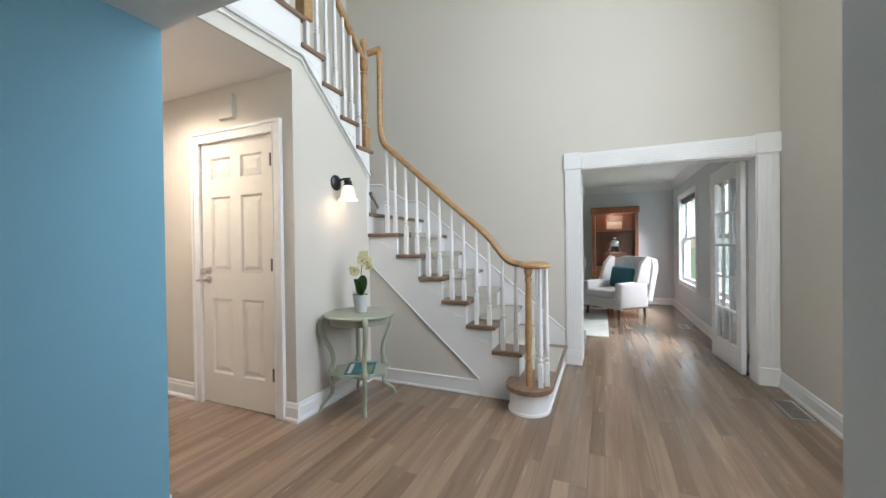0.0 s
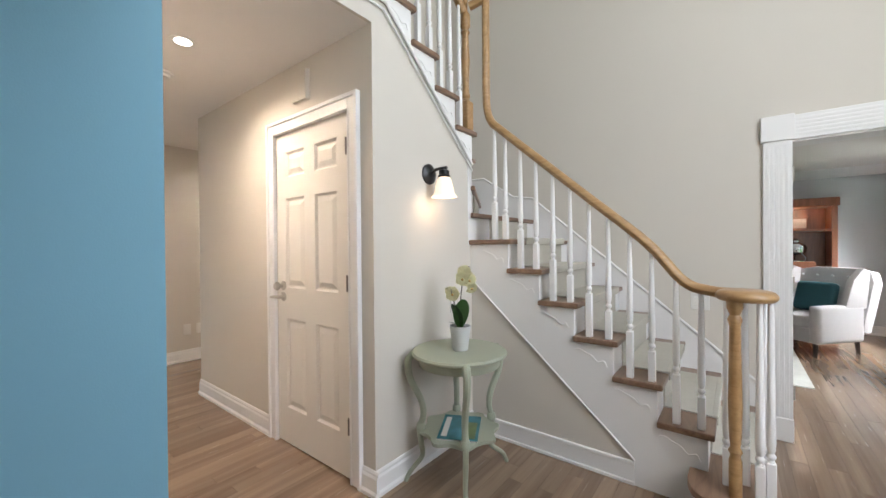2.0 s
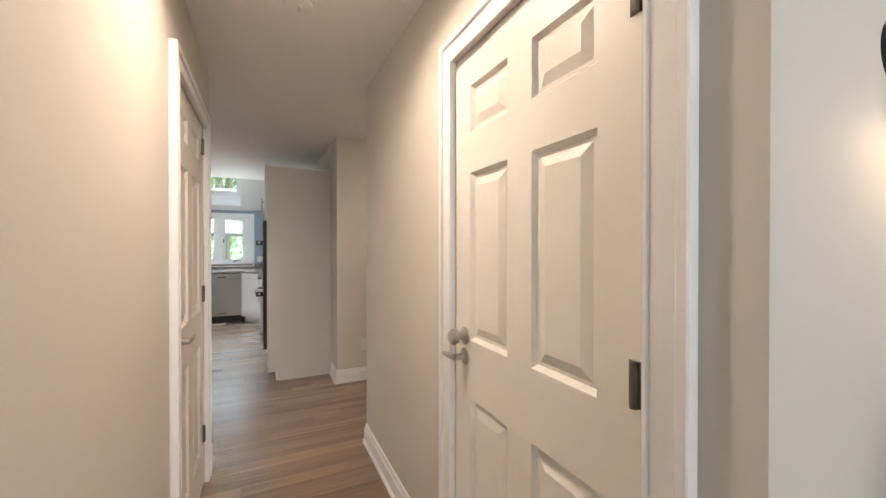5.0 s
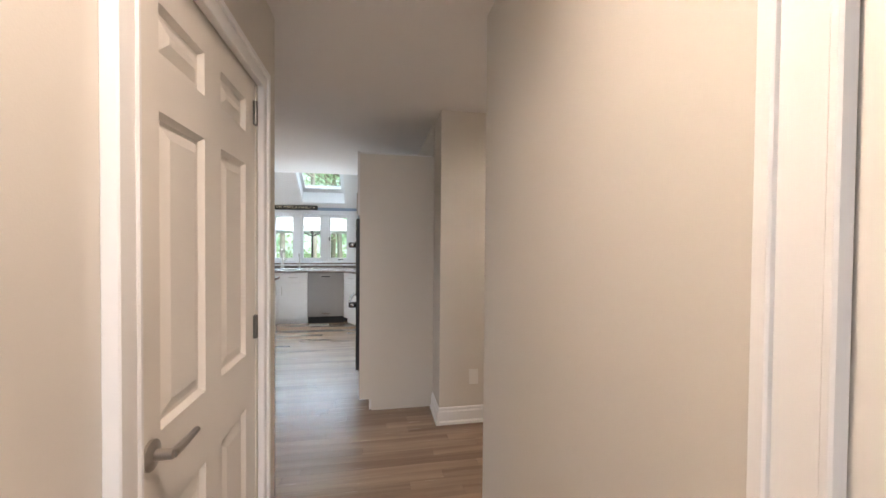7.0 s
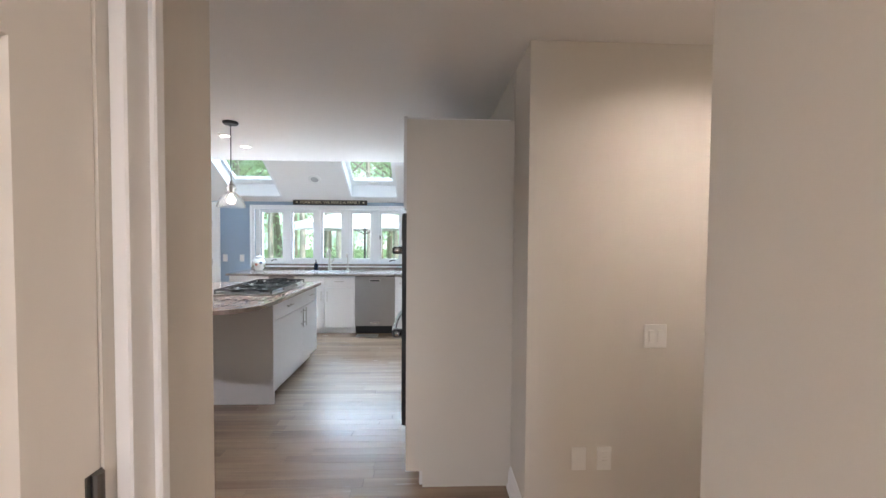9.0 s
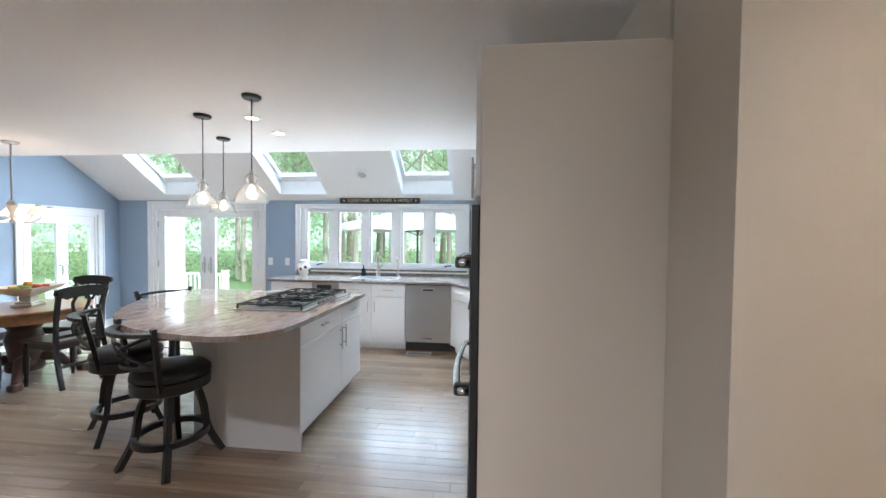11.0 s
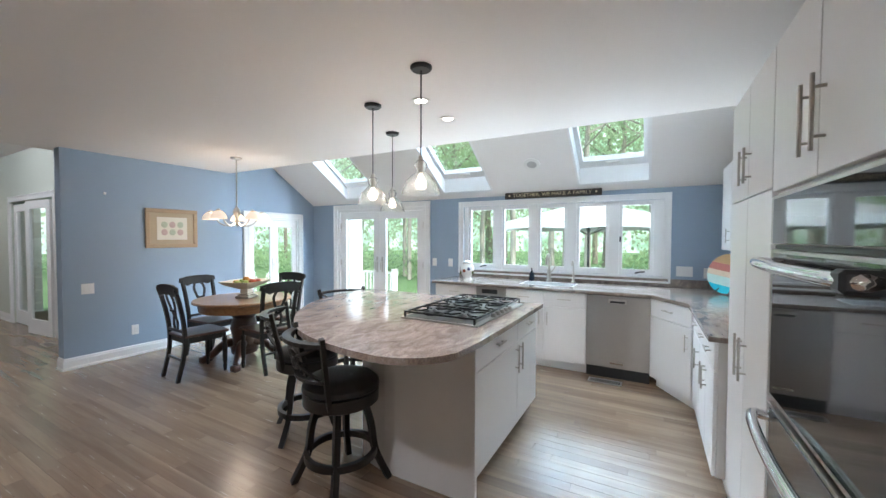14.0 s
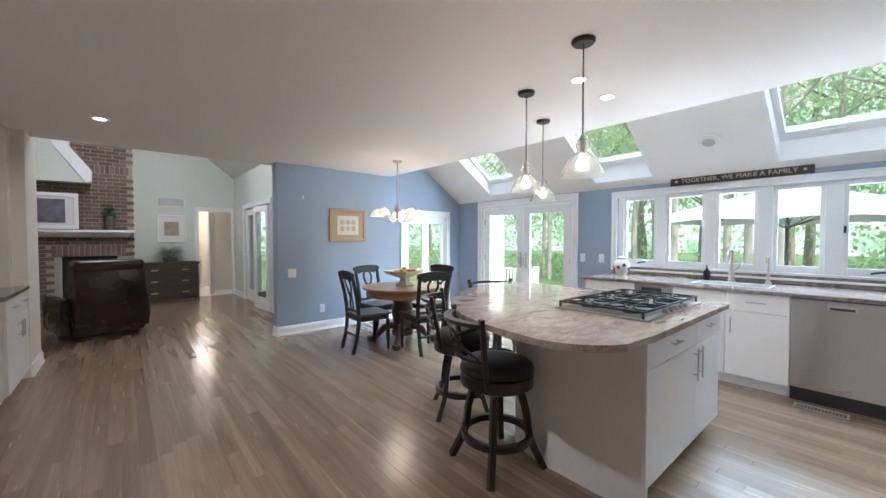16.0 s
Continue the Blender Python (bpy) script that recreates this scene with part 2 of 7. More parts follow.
IRON = mat("black_iron", (0.018, 0.018, 0.019), 0.45, 0.3)
BRONZE = mat("dark_bronze", (0.045, 0.045, 0.048), 0.35, 0.8)
OVENGL = mat("oven_black_glass", (0.012, 0.012, 0.014), 0.04, spec=0.7)
LEATHER = mat("black_leather", (0.013, 0.0125, 0.0125), 0.42, vary=0.15, scale=9, bump=0.25, bump_scale=90)
BROWNL = mat("brown_leather", (0.021, 0.0085, 0.008), 0.27, vary=0.2, scale=5, bump=0.25, bump_scale=70)
LINEN = mat("pale_linen_upholstery", (0.52, 0.49, 0.48), 0.9, vary=0.04, scale=12, grain=0.05, bump=0.3, bump_scale=300)
TEALF = mat("teal_cushion_fabric", (0.045, 0.145, 0.175), 0.9, vary=0.08, scale=14, bump=0.3, bump_scale=260)
SAGE = mat("sage_green_paint", (0.36, 0.39, 0.30), 0.42, vary=0.07, scale=7, grain=0.04, bump=0.06)
PLATE = mat("white_plastic", (0.78, 0.77, 0.74), 0.35, vary=0.01)
BLACKP = mat("black_plastic", (0.015, 0.015, 0.016), 0.4)
CARPET = mat("stair_runner_wool", (0.50, 0.48, 0.42), 0.95, vary=0.08, scale=20, grain=0.12, grain_scale=350, bump=0.5, bump_scale=350)
RUGM = mat("pale_patterned_rug", (0.55, 0.55, 0.50), 0.95, vary=0.28, scale=7, grain=0.1, bump=0.4)
LEAF = mat("orchid_leaf", (0.045, 0.12, 0.03), 0.4, vary=0.2, scale=12)
PETAL = mat("cream_orchid_petal", (0.86, 0.83, 0.56), 0.6, vary=0.08, scale=20)
POTW = mat("grey_white_ceramic_pot", (0.62, 0.63, 0.63), 0.45, vary=0.03)
BARK = mat("tree_bark", (0.34, 0.31, 0.26), 0.9, vary=0.3, scale=6, grain=0.3, grain_scale=40, bump=0.5, bump_scale=30)
FOLIAGE = mat("tree_leaves", (0.33, 0.46, 0.25), 0.6, vary=0.4, scale=0.6, grain=0.35, grain_scale=5)
nt = FOLIAGE.node_tree
tl, mx = nt.nodes.new("ShaderNodeBsdfTranslucent"), nt.nodes.new("ShaderNodeMixShader")
tl.inputs["Color"].default_value = (0.72, 0.88, 0.62, 1)
mx.inputs[0].default_value = 0.5
nt.links.new(nt.nodes["Principled BSDF"].outputs[0], mx.inputs[1])
nt.links.new(tl.outputs[0], mx.inputs[2])
nt.links.new(mx.outputs[0], nt.nodes["Material Output"].inputs["Surface"])
LAWN = mat("lawn_grass", (0.15, 0.27, 0.12), 0.9, vary=0.25, scale=0.8, grain=0.3, grain_scale=30)
BRICKM = mat("red_brown_brick", (0.165, 0.105, 0.082), 0.85, vary=0.2, scale=6, grain=0.15, grain_scale=60, bump=0.3, bump_scale=80, random_tint=0.35)
BRICKR = mat("brick_rest", (0.165, 0.105, 0.082), 0.85, vary=0.3, scale=6, grain=0.15, grain_scale=60, bump=0.3, bump_scale=80)
MORTAR = mat("grey_mortar", (0.36, 0.33, 0.30), 0.9, vary=0.1, scale=10, bump=0.3)
DARKIN = mat("dark_firebox", (0.015, 0.014, 0.013), 0.9)
GLASSM = glass("window_glass")
LAMPGL = glass("clear_shade_glass", (0.97, 0.96, 0.94), 0.22)
FROST = glow("frosted_lit_glass", (1.0, 0.84, 0.66), 0.5)
HOT = glow("lit_bulb", (1.0, 0.90, 0.74), 3.5)
CANLIT = glow("lit_can_lens", (1.0, 0.93, 0.82), 7.0)
MIRROR = mat("mirror_glass", (0.85, 0.87, 0.86), 0.02, 1.0, vary=0.0)

# ---- mesh helpers ----
def part(name, bm, material, parent=None, label="", smooth=False):
    me = bpy.data.meshes.new(name)
    bmesh.ops.recalc_face_normals(bm, faces=bm.faces[:])
    if smooth:
        for f in bm.faces:
            f.smooth = True
    bm.to_mesh(me)
    bm.free()
    me.materials.append(material)
    if smooth:
        me.set_sharp_from_angle(angle=radians(38))
    ob = new(name, me)
    if parent:
        ob.parent = parent
    if label:
        ob["label"] = label
    return ob


def thing(name, at, turn, label, category, group=""):
    ob = new(name)
    ob.empty_display_size = 0.1
    ob.matrix_basis = pose(*at, 0, 0, turn)
    return tagged(ob, label, category, group)


def setting(name, bm, material, label, category="", smooth=False):
    return tagged(part(name, bm, material, None, "", smooth), label, category or name.split("_")[0], "", "structure")


def box(bm, x0, x1, y0, y1, z0, z1, bevel=0.0, seg=1):
    x0, x1 = min(x0, x1), max(x0, x1)
    y0, y1 = min(y0, y1), max(y0, y1)
    z0, z1 = min(z0, z1), max(z0, z1)
    m = Matrix.Translation(((x0 + x1) / 2, (y0 + y1) / 2, (z0 + z1) / 2)) @ Matrix.Diagonal((x1 - x0, y1 - y0, z1 - z0, 1))
    made = bmesh.ops.create_cube(bm, size=1.0, matrix=m)["verts"]
    if bevel:
        edges = list({e for v in made for e in v.link_edges})
        bmesh.ops.bevel(bm, geom=edges, offset=bevel, segments=seg, profile=0.6, affect="EDGES")
    return bm


def boxes(*dims, bevel=0.0, seg=1):
    bm = bmesh.new()
    for d in dims:
        box(bm, *d, bevel=bevel, seg=seg)
    return bm


def prism(points, lo, hi, axis="z", bm=None, bevel=0.0):
    """A polygon pushed along an axis; points are given in the other two axes, in xyz order."""
    bm = bm or bmesh.new()
    put = {"z": lambda a, b, c: (a, b, c), "y": lambda a, b, c: (a, c, b), "x": lambda a, b, c: (c, a, b)}[axis]
    low = [bm.verts.new(put(a, b, lo)) for a, b in points]
    high = [bm.verts.new(put(a, b, hi)) for a, b in points]
    n = len(points)
    f1, f2 = bm.faces.new(low), bm.faces.new(high[::-1])
    sides = [bm.faces.new((low[i], high[i], high[(i + 1) % n], low[(i + 1) % n])) for i in range(n)]
    if bevel:
        edges = list(f1.edges) + list(f2.edges)
        bmesh.ops.bevel(bm, geom=edges, offset=bevel, segments=2, profile=0.6, affect="EDGES")
    return bm


def lathe(profile, n=20, bm=None, at=(0, 0, 0)):
    """Turns (radius, height) pairs round a vertical line."""
    bm = bm or bmesh.new()
    rings = []
    for r, z in profile:
        if r < 1e-5:
            rings.append([bm.verts.new((at[0], at[1], at[2] + z))])
        else:
            rings.append([bm.verts.new((at[0] + r * math.cos(2 * math.pi * i / n), at[1] + r * math.sin(2 * math.pi * i / n), at[2] + z)) for i in range(n)])
    for a, b in zip(rings, rings[1:]):
        for i in range(n):
            j = (i + 1) % n
            if len(a) == 1 and len(b) == 1:
                continue
            if len(a) == 1:
                bm.faces.new((a[0], b[i], b[j]))
            elif len(b) == 1:
                bm.faces.new((a[i], a[j], b[0]))
            else:
                bm.faces.new((a[i], a[j], b[j], b[i]))
    return bm


def sweep(points, radii, n=8, bm=None, flat=1.0, square=False):
    """A tube along points; radii one number or one a point; flat squeezes it in its second direction."""
    bm = bm or bmesh.new()
    pts = [Vector(p) for p in points]
    if not hasattr(radii, "__len__"):
        radii = [radii] * len(pts)
    up = Vector((0, 0, 1))
    rings = []
    side = None
    for i, p in enumerate(pts):
        d = (pts[min(i + 1, len(pts) - 1)] - pts[max(i - 1, 0)]).normalized()
        if side is None:
            side = d.cross(up if abs(d.z) < 0.95 else Vector((0, 1, 0))).normalized()
        side = (side - d * side.dot(d)).normalized()
        other = d.cross(side).normalized()
        ring = []
        for k in range(n):
            a = 2 * math.pi * (k + (0.5 if square else 0)) / n
            ring.append(bm.verts.new(p + side * math.cos(a) * radii[i] + other * math.sin(a) * radii[i] * flat))
        rings.append(ring)
    for a, b in zip(rings, rings[1:]):
        for k in range(n):
            j = (k + 1) % n
            bm.faces.new((a[k], a[j], b[j], b[k]))
    bm.faces.new(rings[0][::-1])
    bm.faces.new(rings[-1])
    return bm


def arc(cx, cy, r, a0, a1, n):
    return [(cx + r * math.cos(radians(a0 + (a1 - a0) * i / n)), cy + r * math.sin(radians(a0 + (a1 - a0) * i / n))) for i in range(n + 1)]


def spline(points, n=6):
    """A smooth line through points."""
    p = [Vector(q) for q in points]
    p = [2 * p[0] - p[1]] + p + [2 * p[-1] - p[-2]]
    out = []
    for i in range(1, len(p) - 2):
        for k in range(n):
            t = k / n
            out.append(0.5 * (2 * p[i] + (p[i + 1] - p[i - 1]) * t + (2 * p[i - 1] - 5 * p[i] + 4 * p[i + 1] - p[i + 2]) * t * t + (3 * p[i] - p[i - 1] - 3 * p[i + 1] + p[i + 2]) * t ** 3))
    out.append(p[-2])
    return out


def wall(name, axis, at, thick, lo, hi, z0, z1, material, label, holes=()):
    """A wall that stands along y (axis x) or along x (axis y), with openings (lo, hi, z0, z1) right through it."""
    bm = bmesh.new()
    cuts = sorted({lo, hi, *[h[0] for h in holes], *[h[1] for h in holes]})
    for a, b in zip(cuts, cuts[1:]):
        if b <= lo or a >= hi:
            continue
        spans, z = [], z0
        for h in sorted([h for h in holes if h[0] < b - 1e-6 and h[1] > a + 1e-6], key=lambda h: h[2]):
            if h[2] > z:
                spans.append((z, h[2]))
            z = h[3]
        if z < z1:
            spans.append((z, z1))
        for p, q in spans:
            if axis == "x":
                box(bm, at, at + thick, a, b, p, q)
            else:
                box(bm, a, b, at, at + thick, p, q)
    bmesh.ops.remove_doubles(bm, verts=bm.verts[:], dist=1e-5)
    return setting(name, bm, material, label, "wall")


def skirting(name, p, q, out, material=None):
    """A moulded baseboard from p to q, out to the side of the room."""
    d = (Vector(q) - Vector(p)).normalized()
    o = Vector(out).normalized()
    prof = [(0.0, 0.0), (0.026, 0.0), (0.026, 0.018), (0.017, 0.030), (0.016, 0.095), (0.010, 0.108), (0.010, 0.118), (0.005, 0.128), (0.0, 0.130)]
    bm = bmesh.new()
    ends = []
    for base in (p, q):
        ends.append([bm.verts.new((base[0] + o.x * a, base[1] + o.y * a, h)) for a, h in prof])
    n = len(prof)
    for i in range(n):
        bm.faces.new((ends[0][i], ends[0][(i + 1) % n], ends[1][(i + 1) % n], ends[1][i]))
    bm.faces.new(ends[0])
    bm.faces.new(ends[1][::-1])
    return setting(name, bm, material or TRIM, "white painted moulded baseboard along the wall", "baseboard")

# ---- the large structure ----
YD, YH, YF = 1.955, 1.005, 3.955      # hall door wall, hall side wall, foyer end wall
XS, XR = -1.90, 1.42                  # wall under the stair, foyer front wall
XW, YB = -10.06, -4.66                # kitchen window wall, blue dining wall
CZ = 2.44

wall("wall_hall_door", "y", YD, 0.12, -4.19, XS - 0.1, 0, CZ, GREIGE, "warm greige painted hall wall with a white door", [(-2.862, -2.098, 0, 2.036)])
wall("wall_hall_side", "y", YH - 0.12, 0.12, -4.40, -1.82, 0, CZ, GREIGE, "warm greige painted hall wall with a narrow door", [(-4.122, -3.350, 0, 2.036)])
wall("wall_hall_side_back", "y", YH - 0.9, 0.1, -4.40, -1.82, 0, CZ, GREIGE, "plain greige closet wall")
wall("wall_blue_room", "x", -1.82, 0.12, -2.6, YH, 0, CZ, TEAL, "blue painted wall of the first room")
wall("wall_blue_room_side", "x", 0.52, 0.12, -2.6, 1.01, 0, CZ, LIVING, "grey painted wall beside the opening")
wall("wall_blue_room_back", "y", -2.72, 0.12, -1.82, 0.64, 0, CZ, TEAL, "plain blue painted back wall")
setting("ceiling_blue_room", boxes((-1.70, 0.52, -2.6, 1.01, 2.17, 2.30)), CEIL, "flat painted ceiling of the blue room", "ceiling")
wall("wall_foyer_entry", "y", 0.89, 0.115, -1.70, 0.52, 2.30, 5.2, GREIGE, "plain greige wall above the opening")
wall("wall_foyer_entry_side", "y", 0.89, 0.115, 0.64, XR, 0, 5.2, GREIGE, "plain greige wall beside the opening")
# the tall opening is unseen, added to hold the foyer fill lamp
wall("wall_foyer_front", "x", XR, 0.15, 0.89, YF, 0, 5.2, GREIGE, "tall greige foyer wall with an added unseen opening", [(1.05, 2.45, 1.1, 4.7)])
wall("wall_foyer_end", "y", YF, 0.18, -3.05, XR + 0.15, 0, 5.2, GREIGE, "tall greige foyer wall with a wide cased opening", [(-0.15, 1.27, 0, 1.955)])
wall("wall_stairwell", "x", -3.05, 0.1, 0.6, YF, 2.58, 5.2, GREIGE, "plain greige stairwell wall")
wall("wall_stairwell_low", "x", -3.05, 0.1, 2.08, YF, 0, 2.44, GREIGE, "plain greige wall under the stair")
wall("wall_upper_hall", "y", 0.5, 0.1, -3.05, -1.70, 2.85, 5.2, GREIGE, "plain greige upper hall wall")
setting("ceiling_foyer", boxes((-3.05, XR + 0.15, 0.5, YF + 0.18, 5.2, 5.3)), CEIL, "flat white foyer ceiling", "ceiling")
setting("floor_upper_hall", boxes((-2.95, XS - 0.012, 0.5, 2.05, 2.575, 2.85)), TREAD, "oak floor edge of the upper hall", "floor")
# wall under the upper flight, with its sloping top
setting("wall_under_stair", prism([(YD, 0), (2.86, 0), (2.86, 1.86), (2.05, 2.575), (YD, 2.575)], XS - 0.10, XS, "x"), GREIGE, "pale greige wall under the stair with a sconce", "wall")
setting("trim_landing_edge", boxes((XS - 0.02, XS, 0.9, YD, CZ, 2.575)), GREIGE, "greige painted edge of the upper landing", "trim")
# hall and kitchen ceiling
setting("ceiling_hall", boxes((-4.19, XS - 0.021, 0.1, YD, CZ, CZ + 0.12)), CEIL, "flat warm white hall ceiling", "ceiling")
setting("ceiling_kitchen", boxes((-8.45, -4.19, -4.95, 3.2, CZ, CZ + 0.12), (-8.45, -3.4, -4.95, 0.1, CZ + 0.001, CZ + 0.12)), CEIL, "flat off-white kitchen ceiling with lamps", "ceiling")
# passage to the side of the tall cabinets
wall("wall_passage", "x", -5.41 - 0.33, 0.33, YD + 0.012, 3.2, 0, CZ, GREIGE, "warm greige wall with outlets beside the cabinets")
wall("wall_passage_side", "x", -4.19, 0.12, YD + 0.12, 3.2, 0, CZ, GREIGE, "plain greige passage wall")
wall("wall_passage_end", "y", 3.2, 0.1, -5.74, -4.07, 0, CZ + 0.12, GREIGE, "plain greige passage end wall")
# kitchen
WIN = (-1.50, 1.07, 1.03, 1.93)
PATIO = (-4.03, -2.17, 0.0, 1.96)
wall("wall_kitchen_window", "x", XW - 0.15, 0.15, YB - 0.15, YD + 0.15, 0, 2.075, BLUE, "blue painted kitchen wall with a row of windows", [WIN, PATIO])
wall("wall_kitchen_north", "y", YD + 0.005, 0.12, XW, -5.752, 0, 3.3, GREIGE, "greige painted kitchen wall behind the cabinets")
SIDE = (-9.70, -8.74, 0.0, 1.80)
wall("wall_dining", "y", YB - 0.15, 0.15, XW, -6.57, 0, CZ, BLUE, "blue painted dining wall with a framed print", [SIDE])
bm = prism([(XW, CZ), (-8.45, CZ), (-8.45, 3.25)], YB - 0.15, YB, "y")
setting("wall_dining_gable", bm, BLUE, "blue painted gable above the dining wall", "wall")
wall("wall_kitchen_upstand", "x", -8.45, 0.1, YB, 5.0, CZ + 0.12, 5.6, CEIL, "plain white upstand over the flat ceiling edge")
# sloping ceiling with three skylights
SLOPE = 0.66


def slope_z(x):
    return 2.065 + (x - XW) * SLOPE


SKYL = [(-3.70, -2.945), (-1.765, -1.012), (0.15, 0.915)]
SX0, SX1 = -9.94, -8.72
bm = bmesh.new()
ys = [YB] + [v for s in SKYL for v in s] + [YD]
for i, (a, b) in enumerate(zip(ys, ys[1:])):
    spans = [(XW - 0.15, -8.45)] if i % 2 == 0 else [(XW - 0.15, SX0), (SX1, -8.45)]
    for p, q in spans:
        prism([(p, slope_z(p)), (q, slope_z(q)), (q, slope_z(q) + 0.14), (p, slope_z(p) + 0.14)], a, b, "y", bm)
setting("ceiling_slope", bm, CEIL, "sloping white kitchen ceiling with skylights", "ceiling")
for i, (a, b) in enumerate(SKYL):
    sk = tagged(new("skylight_window"), "white framed skylight set in the sloping ceiling", "skylight", "kitchen skylights")
    sk.location = (SX0, a, slope_z(SX0))
    w, run = b - a, SX1 - SX0
    bm = bmesh.new()
    for u0, u1, v0, v1 in ((0, run, -0.02, 0.005), (0, run, w - 0.005, w + 0.02), (-0.02, 0.01, 0, w), (run - 0.01, run + 0.02, 0, w)):
        prism([(u0, u0 * SLOPE - 0.004), (u1, u1 * SLOPE - 0.004), (u1, u1 * SLOPE + 0.26), (u0, u0 * SLOPE + 0.26)], v0, v1, "y", bm)
    part("shaft_lining", bm, TRIM, sk)
    bm = bmesh.new()
    for u0, u1, v0, v1 in ((0.01, run - 0.01, 0.005, 0.06), (0.01, run - 0.01, w - 0.06, w - 0.005), (0.01, 0.10, 0.06, w - 0.06), (run - 0.10, run - 0.01, 0.06, w - 0.06)):
        prism([(u0, u0 * SLOPE + 0.19), (u1, u1 * SLOPE + 0.19), (u1, u1 * SLOPE + 0.25), (u0, u0 * SLOPE + 0.25)], v0, v1, "y", bm)
    part("sash", bm, TRIM, sk)
    bm = prism([(0.10, 0.10 * SLOPE + 0.22), (run - 0.10, (run - 0.10) * SLOPE + 0.22), (run - 0.10, (run - 0.10) * SLOPE + 0.226), (0.10, 0.10 * SLOPE + 0.226)], 0.06, w - 0.06, "y")
    pn = part("pane", bm, GLASSM, sk)
    pn.visible_shadow = False
    part("latch_bar", sweep([(0.07, w * 0.4, 0.07 * SLOPE + 0.185), (0.07, w * 0.6, 0.07 * SLOPE + 0.185)], 0.012), PLATE, sk)
# east side of kitchen and family room
wall("wall_kitchen_east", "x", -3.52, 0.12, -4.5, 0.1, 0, CZ, GREIGE, "plain greige kitchen wall")
setting("wall_column", boxes((-4.22, -3.4, -5.25, -4.62, 0, CZ), (-4.12, -3.4, -4.62, -4.50, 0, CZ)), GREIGE, "greige painted wall end beside the family room", "wall")
FX, FY = -7.05, -9.62
wall("wall_family_door", "x", FX - 0.15, 0.15, FY, YB - 0.15, 0, 4.6, MINT, "pale green-grey wall with glazed double doors", [(-8.55, -6.60, 0, 2.05)])
wall("wall_family_end", "y", FY - 0.12, 0.12, FX - 0.15, -1.0, 0, 5.2, MINT, "pale green-grey end wall with a doorway", [(-7.00, -6.30, 0, 2.03)])
wall("wall_family_stub", "y", YB - 0.15, 0.15, FX - 0.15, FX, CZ, 4.6, MINT, "plain pale wall above the dining wall")
wall("wall_family_east", "x", -1.0, 0.12, FY, -4.6, 0, 5.2, MINT, "plain pale family room wall")
wall("wall_family_over", "y", -4.95, 0.12, FX, -1.0, CZ + 0.12, 5.2, MINT, "plain pale wall above the flat ceiling")
wall("wall_family_near", "y", -4.62, 0.12, -3.4, -1.0, 0, 5.2, MINT, "plain pale family room wall")
bm = prism([(FX, 2.85), (-5.2, 4.3), (-1.0, 4.3), (-1.0, 4.42), (-5.25, 4.42), (FX, 2.97)], FY, -4.95, "y")
setting("ceiling_family", bm, CEIL, "vaulted pale family room ceiling", "ceiling")
wall("wall_sunroom", "x", -7.9, 0.1, -9.2, -5.9, 0, 2.7, GREIGE, "plain greige wall beyond the glazed doors")
# bath seen through the doorway
wall("wall_bath_back", "y", -12.0, 0.1, -7.6, -5.6, 0, CZ, GREIGE, "plain greige bath wall")
wall("wall_bath_side", "x", -7.7, 0.1, -12.0, FY - 0.12, 0, CZ, GREIGE, "plain greige bath wall")
wall("wall_bath_partition", "y", -10.75, 0.1, -7.6, -6.72, 0, CZ, GREIGE, "grey-beige wall inside the bath lobby")
wall("wall_bath_other", "x", -5.7, 0.1, -12.0, FY - 0.12, 0, CZ, GREIGE, "plain greige bath wall")
setting("ceiling_bath", boxes((-7.7, -5.6, -12, FY - 0.12, CZ, CZ + 0.1)), CEIL, "flat white bath ceiling", "ceiling")
setting("floor_bath", boxes((-7.7, -5.6, -12, FY - 0.06, -0.05, 0.004)), PLATE, "pale tiled bath floor", "floor")
# living room
wall("wall_living_end", "y", 8.45, 0.12, -3.2, 1.47, 0, 2.5, LIVING, "pale blue-grey living room wall")
LW = [(6.47, 7.72, 0.56, 1.98), (4.75, 5.55, 0.56, 1.98)]
wall("wall_living_window", "x", 1.32, 0.15, YF + 0.18, 8.45, 0, 2.5, LIVING, "pale blue-grey living room wall with windows", LW)
wall("wall_living_west", "x", -3.2, 0.1, YF + 0.18, 8.45, 0, 2.5, LIVING, "plain pale living room wall")
setting("ceiling_living", boxes((-3.2, 1.32, YF + 0.18, 8.45, 2.36, 2.46)), CEIL, "flat white living room ceiling", "ceiling")
bm = prism([(1.32, 2.36), (1.22, 2.36), (1.30, 2.24), (1.32, 2.24)], YF + 0.18, 8.45, "y")
setting("crown_moulding", bm, TRIM, "white crown moulding under the ceiling", "trim")
bm = prism([(8.45, 2.36), (8.35, 2.36), (8.43, 2.24), (8.45, 2.24)], -3.2, 1.32, "x")
setting("crown_moulding_end", bm, TRIM, "white crown moulding under the ceiling", "trim")
setting("subfloor", boxes((-10.2, 1.5, -9.7, 8.5, -0.10, -0.014)), GAP, "dark gaps under the oak floor boards", "floor")

